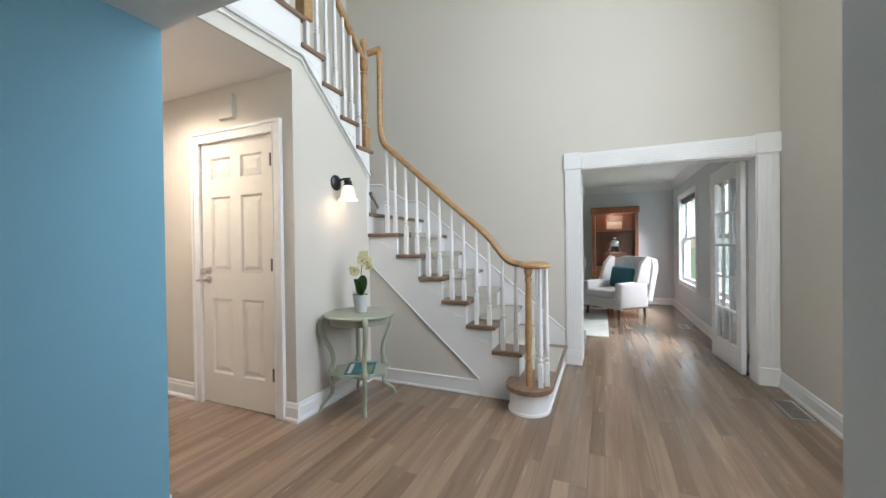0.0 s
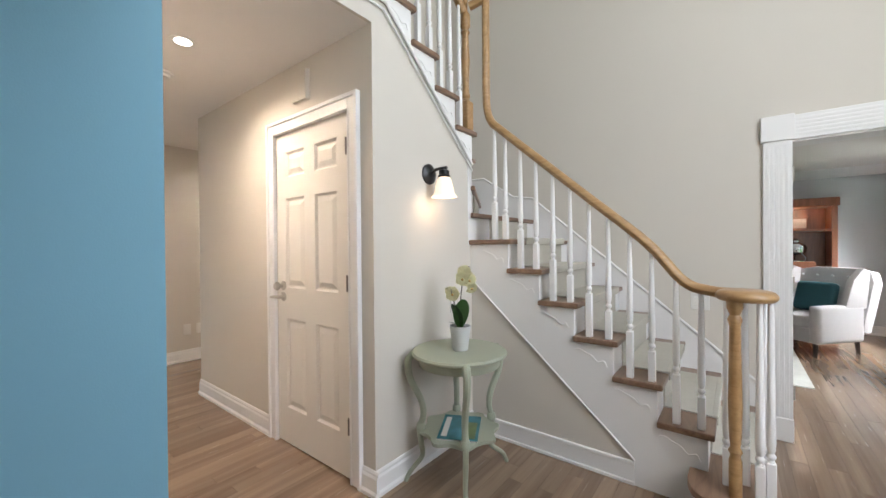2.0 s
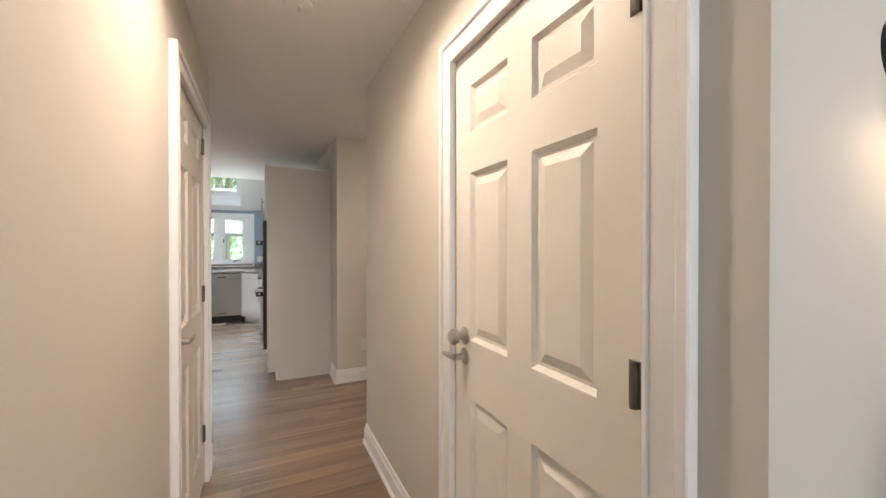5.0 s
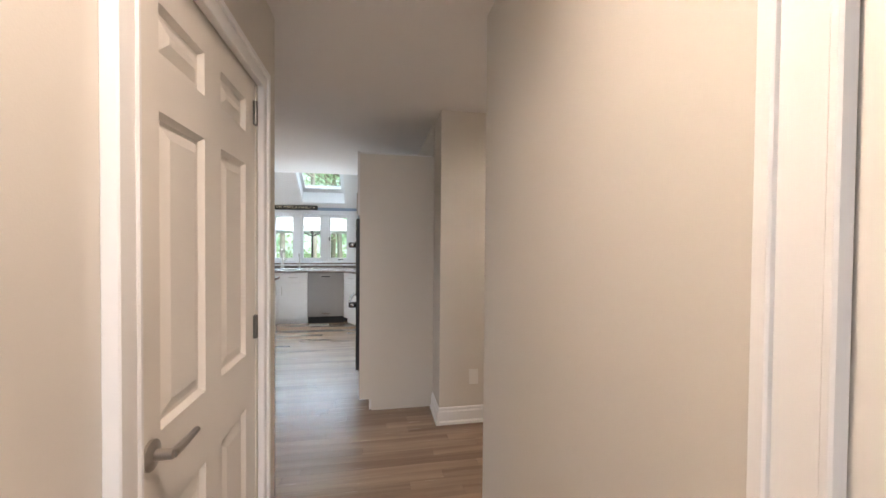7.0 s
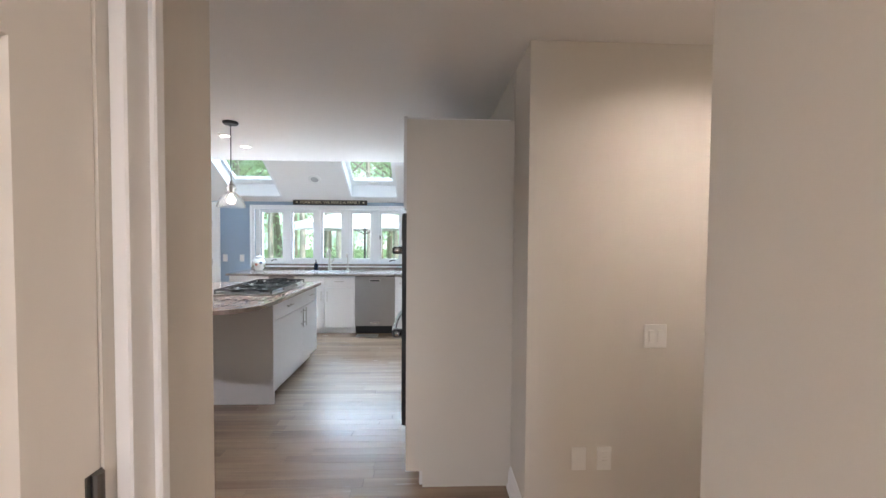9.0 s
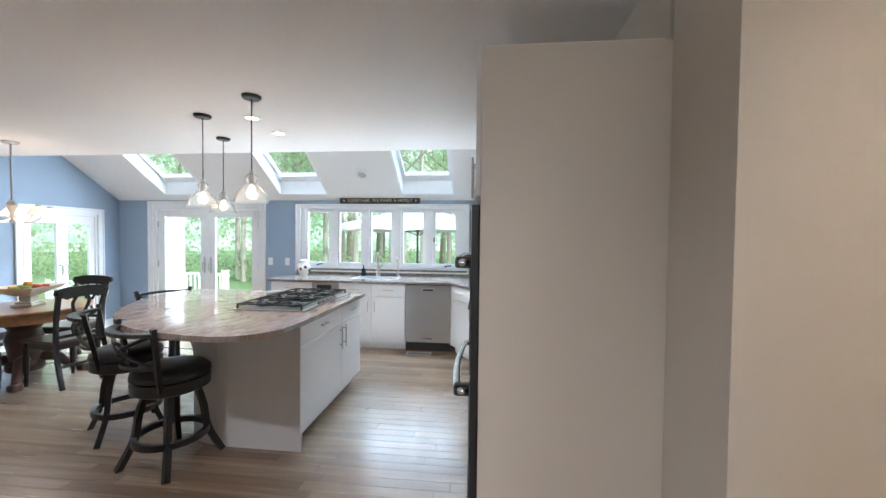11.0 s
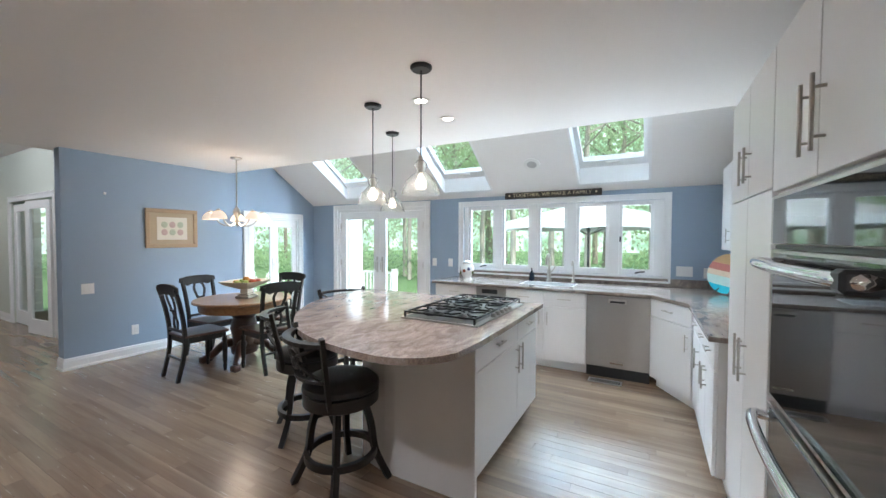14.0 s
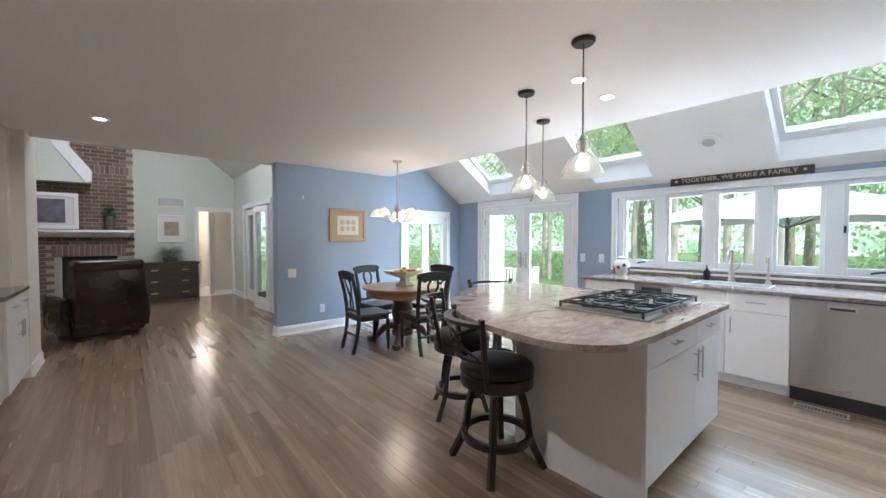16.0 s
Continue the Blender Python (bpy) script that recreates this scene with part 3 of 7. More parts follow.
# baseboards
for i, (p, q, o) in enumerate((
    ((-4.19, YD), (-2.948, YD), (0, -1)), ((-2.0, YD), (XS + 0.026, YD), (0, -1)), ((XS, YD), (XS, 2.86), (1, 0)),
    ((-4.19, YD), (-4.19, YD + 0.12), (-1, 0)),
    ((-3.26, YH), (-1.70, YH), (0, 1)), ((-4.40, YH), (-4.18, YH), (0, 1)),
    ((-5.41, YD + 0.01), (-5.41, 3.2), (1, 0)), ((-5.72, YD + 0.01), (-5.41 + 0.026, YD + 0.01), (0, -1)),
    ((XR, 1.0), (XR, YF), (-1, 0)),
    ((-8.65, YB), (-6.57, YB), (0, 1)), ((XW, YB), (-9.80, YB), (0, 1)), ((-6.57, YB - 0.15), (-6.57, YB + 0.026), (1, 0)),
    ((XW, YB), (XW, -4.13), (1, 0)), ((XW, -2.07), (XW, -1.55), (1, 0)),
    ((-4.22, -5.25), (-4.22, -4.62), (-1, 0)), ((-4.22, -5.25), (-3.4, -5.25), (0, -1)),
    ((FX, FY), (FX, -8.65), (1, 0)), ((FX, -6.5), (FX, YB - 0.15), (1, 0)), ((-6.20, FY), (-5.15, FY), (0, 1)),
    ((1.32, YF + 0.18), (1.32, 8.45), (-1, 0)), ((-3.1, 8.45), (1.32, 8.45), (0, -1)))):
    skirting("baseboard_%d" % (i + 1), p, q, o)


# ---- door and window kinds ----
def casing(name, axis, at, out, lo, hi, top, width, label, z0=0.0, sill=False):
    """Moulded trim round an opening, on the side that out points to."""
    bm = bmesh.new()
    o = 0.02 * out

    def put(a, b, p, q, d0, d1):
        if axis == "y":
            box(bm, a, b, at + d0, at + d1, p, q, 0.003)
        else:
            box(bm, at + d0, at + d1, a, b, p, q, 0.003)
    for e0, e1, d in ((0.0, width, o), (width - 0.022, width + 0.001, o * 1.5), (-0.001, 0.012, o * 1.25)):
        put(lo - e1, lo - e0, z0 - (e0 if sill else 0), top + e1, 0, d)
        put(hi + e0, hi + e1, z0 - (e0 if sill else 0), top + e1, 0, d)
        put(lo - e0, hi + e0, top + e0, top + e1, 0, d)
        if sill:
            put(lo - e1, hi + e1, z0 - e1, z0 - e0, 0, d)
    return setting(name, bm, TRIM, label, "trim")


def panel_door(name, w, h, label, at, turn, hinge_x, knob_x, lever=True, rows=((0.235, 0.818), (1.020, 1.600), (1.738, 1.900)), top_hinge=1.835):
    """A six-panel door; its face looks to its own -y, its foot runs from x 0 to w."""
    d = thing(name, at, turn, label, "door")
    bm = bmesh.new()
    t = 0.035
    sx = [0.0, 0.106, w / 2 - 0.055, w / 2 + 0.055, w - 0.106, w]
    zs = [0.0] + [z for r in rows for z in r] + [h]
    for i in range(5):
        for j in range(7):
            if i % 2 == 1 and j % 2 == 1:
                a, b, p, q = sx[i], sx[i + 1], zs[j], zs[j + 1]
                box(bm, a, b, 0.014, t, p, q)
                ring = [[bm.verts.new((x, y, z)) for x, z in ((a + e, p + e), (b - e, p + e), (b - e, q - e), (a + e, q - e))] for e, y in ((0.0, 0.0), (0.012, 0.0135), (0.022, 0.0135), (0.05, 0.003))]
                for r0, r1 in zip(ring, ring[1:]):
                    for k in range(4):
                        bm.faces.new((r0[k], r0[(k + 1) % 4], r1[(k + 1) % 4], r1[k]))
                bm.faces.new(ring[-1])
            else:
                box(bm, sx[i], sx[i + 1], 0, t, zs[j], zs[j + 1])
    bmesh.ops.remove_doubles(bm, verts=bm.verts[:], dist=1e-5)
    part("door_leaf", bm, DOORW, d)
    for hz in (0.29, 1.08, top_hinge):
        bm = sweep([(hinge_x, -0.006, hz - 0.045), (hinge_x, -0.006, hz + 0.045)], 0.008, 10)
        box(bm, hinge_x - 0.014, hinge_x + 0.014, -0.002, 0.002, hz - 0.045, hz + 0.045)
        part("hinge", bm, HINGEM, d, "dull grey hinge")
    s = 1 if knob_x < w / 2 else -1
    if lever:
        bm = lathe([(0.032, 0), (0.032, 0.006), (0.012, 0.012), (0.011, 0.045), (0, 0.047)], 18)
        bmesh.ops.transform(bm, matrix=pose(knob_x, 0, 0.965, 90), verts=bm.verts[:])
        sweep([(knob_x, -0.042, 0.965), (knob_x + s * 0.03, -0.046, 0.966), (knob_x + s * 0.11, -0.043, 0.962)], [0.011, 0.010, 0.008], 8, bm)
        part("door_handle", bm, NICKEL, d, "satin nickel lever handle", True)
    return d


d = panel_door("hall_door", 0.76, 2.025, "closed white six-panel hall door", (-2.86, YD + 0.004, 0.008), 0, 0.748, 0.07, False)
bm = lathe([(0.030, 0), (0.030, 0.006), (0.012, 0.012), (0.012, 0.03), (0.024, 0.036), (0.028, 0.05), (0.020, 0.062), (0, 0.065)], 20)
bmesh.ops.transform(bm, matrix=pose(0.075, 0, 1.03, 90), verts=bm.verts[:])
part("deadbolt_knob", bm, NICKEL, d, "satin nickel thumb-turn", True)
bm = lathe([(0.030, 0), (0.030, 0.006), (0.012, 0.012), (0.011, 0.045), (0, 0.047)], 18)
bmesh.ops.transform(bm, matrix=pose(0.075, 0, 0.958, 90), verts=bm.verts[:])
sweep([(0.075, -0.042, 0.958), (0.04, -0.05, 0.958), (-0.012, -0.045, 0.952)], [0.012, 0.010, 0.008], 8, bm)
part("door_handle", bm, NICKEL, d, "satin nickel lever handle", True)
casing("casing_hall_door", "y", YD, -1, -2.857, -2.080, 2.030, 0.085, "white moulded casing round the hall door")
panel_door("closet_door", 0.768, 2.025, "closed white six-panel closet door", (-3.352, YH - 0.004, 0.008), 180, 0.757, 0.065, True, ((0.20, 0.80), (0.997, 1.692), (1.808, 1.925)), 1.905)
casing("casing_closet_door", "y", YH, 1, -4.142, -3.345, 2.030, 0.075, "white moulded casing round the closet door")

# wide cased opening from the foyer: fluted posts, fluted head and corner blocks
op = bmesh.new()
for a, b in ((-0.285, -0.14), (1.265, 1.41)):
    box(op, a, b, YF - 0.022, YF, 0.0, 1.955, 0.002)
    for k in range(5):
        c = a + 0.026 + k * 0.0235
        box(op, c - 0.008, c + 0.008, YF - 0.025, YF - 0.02, 0.16, 1.93, 0.002)
    box(op, a - 0.004, b + 0.004, YF - 0.03, YF, 0.0, 0.15, 0.003)
    box(op, a - 0.012, b + 0.012, YF - 0.036, YF, 1.955, 2.12, 0.004)
box(op, -0.128, 1.253, YF - 0.022, YF, 1.955, 2.11, 0.002)
for k in range(5):
    z = 1.985 + k * 0.024
    box(op, -0.126, 1.251, YF - 0.025, YF - 0.02, z - 0.008, z + 0.008, 0.002)
box(op, -0.15, -0.138, YF, YF + 0.18, 0, 1.955)
box(op, 1.258, 1.27, YF, YF + 0.18, 0, 1.955)
box(op, -0.138, 1.258, YF, YF + 0.18, 1.943, 1.955)
setting("trim_foyer_opening", op, TRIM, "white fluted casing of the wide opening", "trim")


def glazed_door(name, w, h, cols, rows, label, at, turn, stile=0.11, foot=0.22, handle="lever", hand_x=None, hinges=()):
    """A glazed door with its foot from x 0 to w, face to -y."""
    d = thing(name, at, turn, label, "door")
    t = 0.04
    bm = boxes((0, stile, 0, t, 0, h), (w - stile, w, 0, t, 0, h), (stile, w - stile, 0, t, 0, foot), (stile, w - stile, 0, t, h - 0.12, h), bevel=0.002)
    part("door_frame", bm, TRIM, d)
    gx0, gx1, gz0, gz1 = stile, w - stile, foot, h - 0.12
    for i in range(1, cols):
        x = gx0 + (gx1 - gx0) * i / cols
        part("muntin", boxes((x - 0.011, x + 0.011, 0.006, t - 0.006, gz0, gz1), bevel=0.003), TRIM, d)
    for j in range(1, rows):
        z = gz0 + (gz1 - gz0) * j / rows
        part("muntin", boxes((gx0, gx1, 0.004, t - 0.004, z - 0.011, z + 0.011), bevel=0.003), TRIM, d)
    p = part("pane", boxes((gx0, gx1, t / 2 - 0.002, t / 2 + 0.002, gz0, gz1)), GLASSM, d)
    p.visible_shadow = False
    hx = hand_x if hand_x is not None else w - 0.05
    s = 1 if hx < w / 2 else -1
    if handle == "lever":
        bm = boxes((hx - 0.018, hx + 0.018, -0.006, 0.0, 0.90, 1.10), bevel=0.002)
        sweep([(hx, -0.005, 1.0), (hx, -0.045, 1.0), (hx + s * 0.02, -0.05, 1.0), (hx + s * 0.11, -0.046, 1.0)], 0.009, 8, bm)
    else:
        bm = boxes((hx - 0.017, hx + 0.017, -0.008, 0.0, 0.86, 1.12), bevel=0.003)
        sweep([(hx, -0.005, 1.04), (hx, -0.05, 1.03), (hx, -0.05, 0.90)], 0.010, 8, bm)
    part("door_handle", bm, NICKEL, d, "satin nickel handle", True)
    for hz, hx2 in hinges:
        part("hinge", boxes((hx2 - 0.02, hx2 + 0.02, -0.012, 0.0, hz - 0.05, hz + 0.05), bevel=0.002), NICKEL, d, "satin nickel hinge")
    return d


glazed_door("french_door", 0.72, 1.93, 3, 5, "open white fifteen-light french door", (1.245, YF + 0.20, 0.01), 95, 0.10, 0.22, "lever", 0.66, ((0.25, 0.0), (1.0, 0.0), (1.75, 0.0)))
glazed_door("french_door", 0.72, 1.93, 3, 5, "open white fifteen-light french door folded back", (-0.13, YF + 0.20, 0.01), 172, 0.10, 0.22, "lever", 0.66, ((0.25, 0.0), (1.0, 0.0), (1.75, 0.0)))
# patio doors in the window wall
casing("casing_patio", "x", XW, 1, -4.03, -2.17, 1.96, 0.09, "white casing round the patio doors")
setting("trim_patio_frame", boxes((XW - 0.15, XW, -4.03, -3.99, 0, 1.96), (XW - 0.15, XW, -2.21, -2.17, 0, 1.96), (XW - 0.15, XW, -3.99, -2.21, 1.92, 1.96), (XW - 0.15, XW, -3.99, -2.21, 0, 0.03)), TRIM, "white frame of the patio doors", "trim")
glazed_door("patio_door", 0.888, 1.885, 1, 1, "closed white glazed patio door", (XW - 0.03, -3.99, 0.03), 90, 0.13, 0.20, "pull", 0.835, ((0.3, 0.0), (1.0, 0.0), (1.65, 0.0)))
glazed_door("patio_door", 0.888, 1.885, 1, 1, "closed white glazed patio door", (XW - 0.03, -3.10, 0.03), 90, 0.13, 0.20, "pull", 0.055, ((0.3, 0.888), (1.0, 0.888), (1.65, 0.888)))
casing("casing_side_door", "y", YB, 1, -9.70, -8.74, 1.80, 0.09, "white casing round the dining room doors")
setting("trim_side_frame", boxes((-9.70, -9.67, YB - 0.15, YB, 0, 1.80), (-8.77, -8.74, YB - 0.15, YB, 0, 1.80), (-9.67, -8.77, YB - 0.15, YB, 1.77, 1.80)), TRIM, "white frame of the dining room doors", "trim")
glazed_door("garden_door", 0.448, 1.755, 1, 1, "closed narrow white glazed garden door", (-8.772, YB - 0.02, 0.012), 180, 0.075, 0.20, "pull", 0.41)
glazed_door("garden_door", 0.448, 1.755, 1, 1, "closed narrow white glazed garden door", (-9.222, YB - 0.02, 0.012), 180, 0.075, 0.20, "pull", 0.04)
# family room doors: one closed, one standing open
casing("casing_family_door", "x", FX, 1, -8.55, -6.60, 2.05, 0.09, "white casing round the family room doors")
glazed_door("family_door", 0.72, 2.0, 1, 1, "white glazed door with a satin handle", (FX - 0.02, -8.53, 0.01), 90, 0.11, 0.22, "lever", 0.66)
glazed_door("family_door", 0.72, 2.0, 1, 1, "white glazed door standing open", (FX + 0.01, -6.62, 0.01), -84, 0.11, 0.22, "lever", 0.66)
casing("casing_bath", "y", FY, 1, -7.00, -6.30, 2.03, 0.085, "white casing round the bath doorway")

# row of five kitchen windows
casing("casing_kitchen_window", "x", XW, 1, WIN[0], WIN[1], WIN[3], 0.075, "white casing round the kitchen windows", WIN[2], True)
bm = bmesh.new()
marks = [(-1.41, -1.00), (-0.89, -0.48), (-0.38, 0.00), (0.12, 0.50), (0.62, 0.99)]
marks = [(a - 0.02, b - 0.02) for a, b in marks]
edges = [WIN[0]] + [v for m in marks for v in m] + [WIN[1]]
for a, b in zip(edges[::2], edges[1::2]):
    box(bm, XW - 0.12, XW - 0.02, a, b, WIN[2], WIN[3], 0.003)
setting("window_frame", bm, TRIM, "white mullions of the kitchen windows", "window")
for i, (a, b) in enumerate(marks):
    w = thing("casement_window", (XW - 0.09, a, WIN[2]), 0, "white framed casement window over the counter", "window", "kitchen windows")
    hgt = WIN[3] - WIN[2]
    part("sash", boxes((0, 0.05, 0, 0.035, 0, hgt), (0, 0.05, b - a - 0.035, b - a, 0, hgt), (0, 0.05, 0.035, b - a - 0.035, 0, 0.07), (0, 0.05, 0.035, b - a - 0.035, hgt - 0.05, hgt), bevel=0.002), TRIM, w)
    pn = part("pane", boxes((0.022, 0.028, 0.035, b - a - 0.035, 0.07, hgt - 0.05)), GLASSM, w)
    pn.visible_shadow = False
    if i in (0, 4):
        part("crank", sweep([(0.06, (b - a) / 2, 0.03), (0.10, (b - a) / 2, 0.03), (0.11, (b - a) / 2 + 0.05, 0.045), (0.12, (b - a) / 2 + 0.10, 0.05)], 0.009), BRONZE, w, "dark window crank")
    if i == 4:
        part("latch", boxes((0.05, 0.065, 0.004, 0.022, 0.40, 0.47), bevel=0.003), BRONZE, w, "dark window latch")
setting("window_sill", boxes((XW - 0.15, XW + 0.02, WIN[0] - 0.075, WIN[1] + 0.075, WIN[2] - 0.02, WIN[2] - 0.001), bevel=0.004), TRIM, "white window sill above the backsplash", "window")
# living room windows
for i, (a, b, z0, z1) in enumerate(LW):
    casing("casing_living_%d" % (i + 1), "x", 1.32, -1, a, b, z1, 0.07, "white casing round a living room window", z0, True)
    w = thing("sash_window", (1.36, a, z0), 0, "white double-hung sash window with a dark shade", "window", "living room windows")
    hgt, wd = z1 - z0, b - a
    part("upper_sash", boxes((0.05, 0.09, 0, 0.045, hgt / 2, hgt), (0.05, 0.09, wd - 0.045, wd, hgt / 2, hgt), (0.05, 0.09, 0.045, wd - 0.045, hgt / 2, hgt / 2 + 0.04), (0.05, 0.09, 0.045, wd - 0.045, hgt - 0.05, hgt), bevel=0.002), TRIM, w)
    part("lower_sash", boxes((0.0, 0.045, 0, 0.045, 0, hgt / 2 + 0.03), (0.0, 0.045, wd - 0.045, wd, 0, hgt / 2 + 0.03), (0.0, 0.045, 0.045, wd - 0.045, 0, 0.06), (0.0, 0.045, 0.045, wd - 0.045, hgt / 2 - 0.01, hgt / 2 + 0.03), bevel=0.002), TRIM, w)
    pn = part("pane", boxes((0.02, 0.026, 0.045, wd - 0.045, 0.06, hgt / 2)), GLASSM, w)
    pn.visible_shadow = False
    pn = part("pane", boxes((0.07, 0.076, 0.045, wd - 0.045, hgt / 2, hgt - 0.05)), GLASSM, w)
    pn.visible_shadow = False
    part("roller_shade", boxes((-0.03, 0.04, 0.01, wd - 0.01, hgt - 0.09, hgt - 0.005), bevel=0.012), mat("dark_woven_shade", (0.16, 0.14, 0.12), 0.9, bump=0.4), w, "dark woven shade, rolled up")

# unseen slab added to keep sun patches out of the living room
setting("roof_overhang", boxes((XR + 0.16, 3.3, 3.4, 11.0, 3.55, 3.67)), TRIM, "unseen white slab added to keep sun off the front windows", "roof")

# ---- stair ----
RISE, RUN = 0.19, 0.2135
stair = thing("staircase", (XS, 2.86, 0), 0, "white painted stair with oak treads and a grey runner", "staircase")
SX, SY = XS, 2.86


def S(x, y, z):
    return (x - SX, y - SY, z)


def sbox(bm, x0, x1, y0, y1, z0, z1, bevel=0.0, seg=1):
    return box(bm, x0 - SX, x1 - SX, y0 - SY, y1 - SY, z0, z1, bevel, seg)


def nose_x(k):
    return -0.51 - RUN * (k - 2)


def nose_y(k):
    return 2.90 - 0.21 * (k - 11)


# starting step with a round end
pts = [(-0.60, YF - 0.02), (-0.275, YF - 0.02)] + arc(-0.445, 2.75, 0.17, 0, -180, 18) + [(-0.615, 2.86), (-0.60, 2.86)]
pts = [(x - SX, y - SY) for x, y in pts]
part("tread", prism(pts, 0.155, 0.19, "z", bevel=0.008), TREAD, stair, "round-ended oak starting tread")
pts = [(-0.59, YF - 0.02), (-0.305, YF - 0.02)] + arc(-0.447, 2.752, 0.142, 0, -180, 18) + [(-0.589, 2.86)]
pts = [(x - SX, y - SY) for x, y in pts]
part("riser", prism(pts, 0.0, 0.155, "z"), TRIM, stair)
pts = [(-0.60, YF - 0.02), (-0.295, YF - 0.02)] + arc(-0.447, 2.752, 0.152, 0, -180, 18) + [(-0.599, 2.86)]
pts = [(x - SX, y - SY) for x, y in pts]
part("shoe_moulding", prism(pts, 0.0, 0.018, "z"), TRIM, stair)
for k in range(2, 8):
    x1, x0 = nose_x(k), (nose_x(k + 1) - 0.03 if k < 7 else XS - 0.0)
    z = RISE * k
    part("tread", sbox(bmesh.new(), x0, x1, 2.825, YF - 0.02, z - 0.032, z, 0.009, 2), TREAD, stair, "oak tread with rounded nosing")
    part("riser", sbox(bmesh.new(), x1 - 0.045, x1 - 0.028, 2.852, YF - 0.02, z - RISE, z - 0.032), TRIM, stair)
# winders round the corner
corner, out_x, out_y = Vector((XS, 2.86)), -2.95, YF - 0.02
rays = [Vector((XS, out_y)), Vector((XS - (out_y - 2.86) * math.tan(radians(30)), out_y)), Vector((out_x, 2.86 + (XS - out_x) * math.tan(radians(30)))), Vector((out_x, 2.86))]
polys = [[corner, rays[0], rays[1]], [corner, rays[1], Vector((out_x, out_y)), rays[2]], [corner, rays[2], rays[3]]]
for i, poly in enumerate(polys):
    z = RISE * (8 + i)
    lead = (poly[1] - poly[0]).normalized()
    back = Vector((-lead.y, lead.x))
    grown = [poly[0] - back * 0.03 - lead * 0.02, poly[1] - back * 0.03] + poly[2:] + [poly[0] + (poly[-1] - poly[0]).normalized() * -0.02]
    part("winder_tread", prism([(p.x - SX, p.y - SY) for p in grown], z - 0.032, z, "z", bevel=0.006), TREAD, stair, "oak winder tread at the turn")
    low = [poly[0], poly[1], poly[1] + back * 0.02, poly[0] + back * 0.02]
    part("riser", prism([(p.x - SX, p.y - SY) for p in low], z - RISE, z - 0.032), TRIM, stair)
part("corner_post", sbox(bmesh.new(), XS - 0.05, XS + 0.002, 2.82, 2.872, 1.30, 2.07, 0.002), TRIM, stair)
for k in range(11, 15):
    y1, y0 = nose_y(k), nose_y(k + 1) - 0.03
    z = RISE * k
    part("tread", sbox(bmesh.new(), -2.95, XS + 0.035, y0, y1, z - 0.032, z, 0.009, 2), TREAD, stair, "oak tread of the upper flight")
    part("riser", sbox(bmesh.new(), -2.95, XS + 0.004, y1 - 0.045, y1 - 0.028, z - RISE, z - 0.032), TRIM, stair)
part("tread", sbox(bmesh.new(), -2.95, XS + 0.035, 0.6, nose_y(15), 2.818, 2.85, 0.009, 2), TREAD, stair, "oak nosing along the upper hall")
# lower string: the painted face under the treads, and the panel below
pts = [(-0.62, 0.0), (nose_x(2) - 0.03, 0.0), (nose_x(2) - 0.03, RISE * 2 - 0.032)]
for k in range(2, 7):
    pts += [(nose_x(k + 1) - 0.03, RISE * k - 0.032), (nose_x(k + 1) - 0.03, RISE * (k + 1) - 0.032)]
pts += [(XS, RISE * 7 - 0.032), (XS, 1.06), (-0.86, 0.13), (-0.86, 0.0)]
pts = [(nose_x(2) - 0.03, 0.0)] + pts[2:]
part("string_board", prism([(x - SX, z) for x, z in pts], 2.850 - SY, 2.868 - SY, "y"), TRIM, stair)
part("under_panel", prism([(XS - SX, 0.0), (-0.86 - SX, 0.0), (-0.86 - SX, 0.14), (XS - SX, 1.07)], 2.860 - SY, 2.90 - SY, "y"), GREIGE, stair, "greige painted panel under the stair")
part("string_moulding", sweep([S(XS, 2.850, 1.06), S(-0.86, 2.850, 0.135)], 0.0055, 8), TRIM, stair)
prof = [S(XS + 0.026, 2.868, 0), S(-0.86, 2.868, 0)]
part("baseboard", boxes((prof[0][0], prof[1][0], 2.850 - SY, 2.868 - SY, 0, 0.125), (prof[0][0], prof[1][0], 2.842 - SY, 2.852 - SY, 0, 0.02), (prof[0][0], prof[1][0], 2.846 - SY, 2.852 - SY, 0.105, 0.125), bevel=0.003), TRIM, stair)


# upper string on the hall side
pts = [(2.86, 1.86), (2.86, RISE * 11 - 0.032)]
for k in range(11, 15):
    pts += [(nose_y(k + 1) - 0.03, RISE * k - 0.032), (nose_y(k + 1) - 0.03, RISE * (k + 1) - 0.032 if k < 14 else 2.818)]
pts += [(0.9, 2.818), (0.9, 2.60), (2.04, 2.60)]
part("upper_string_board", prism([(y - SY, z) for y, z in pts], 0.0, 0.012, "x"), TRIM, stair)
for o, r in ((0.0, 0.011), (0.045, 0.006)):
    part("upper_string_moulding", sweep([S(XS + 0.014, 2.86, 1.86 - o), S(XS + 0.014, 2.045 - o * 0.4, 2.582 - o), S(XS + 0.014, 0.9, 2.582 - o)], r, 8), TRIM, stair)
# scroll brackets under each tread end
def bracket(points):
    return sweep(spline(points, 5), 0.003, 6)


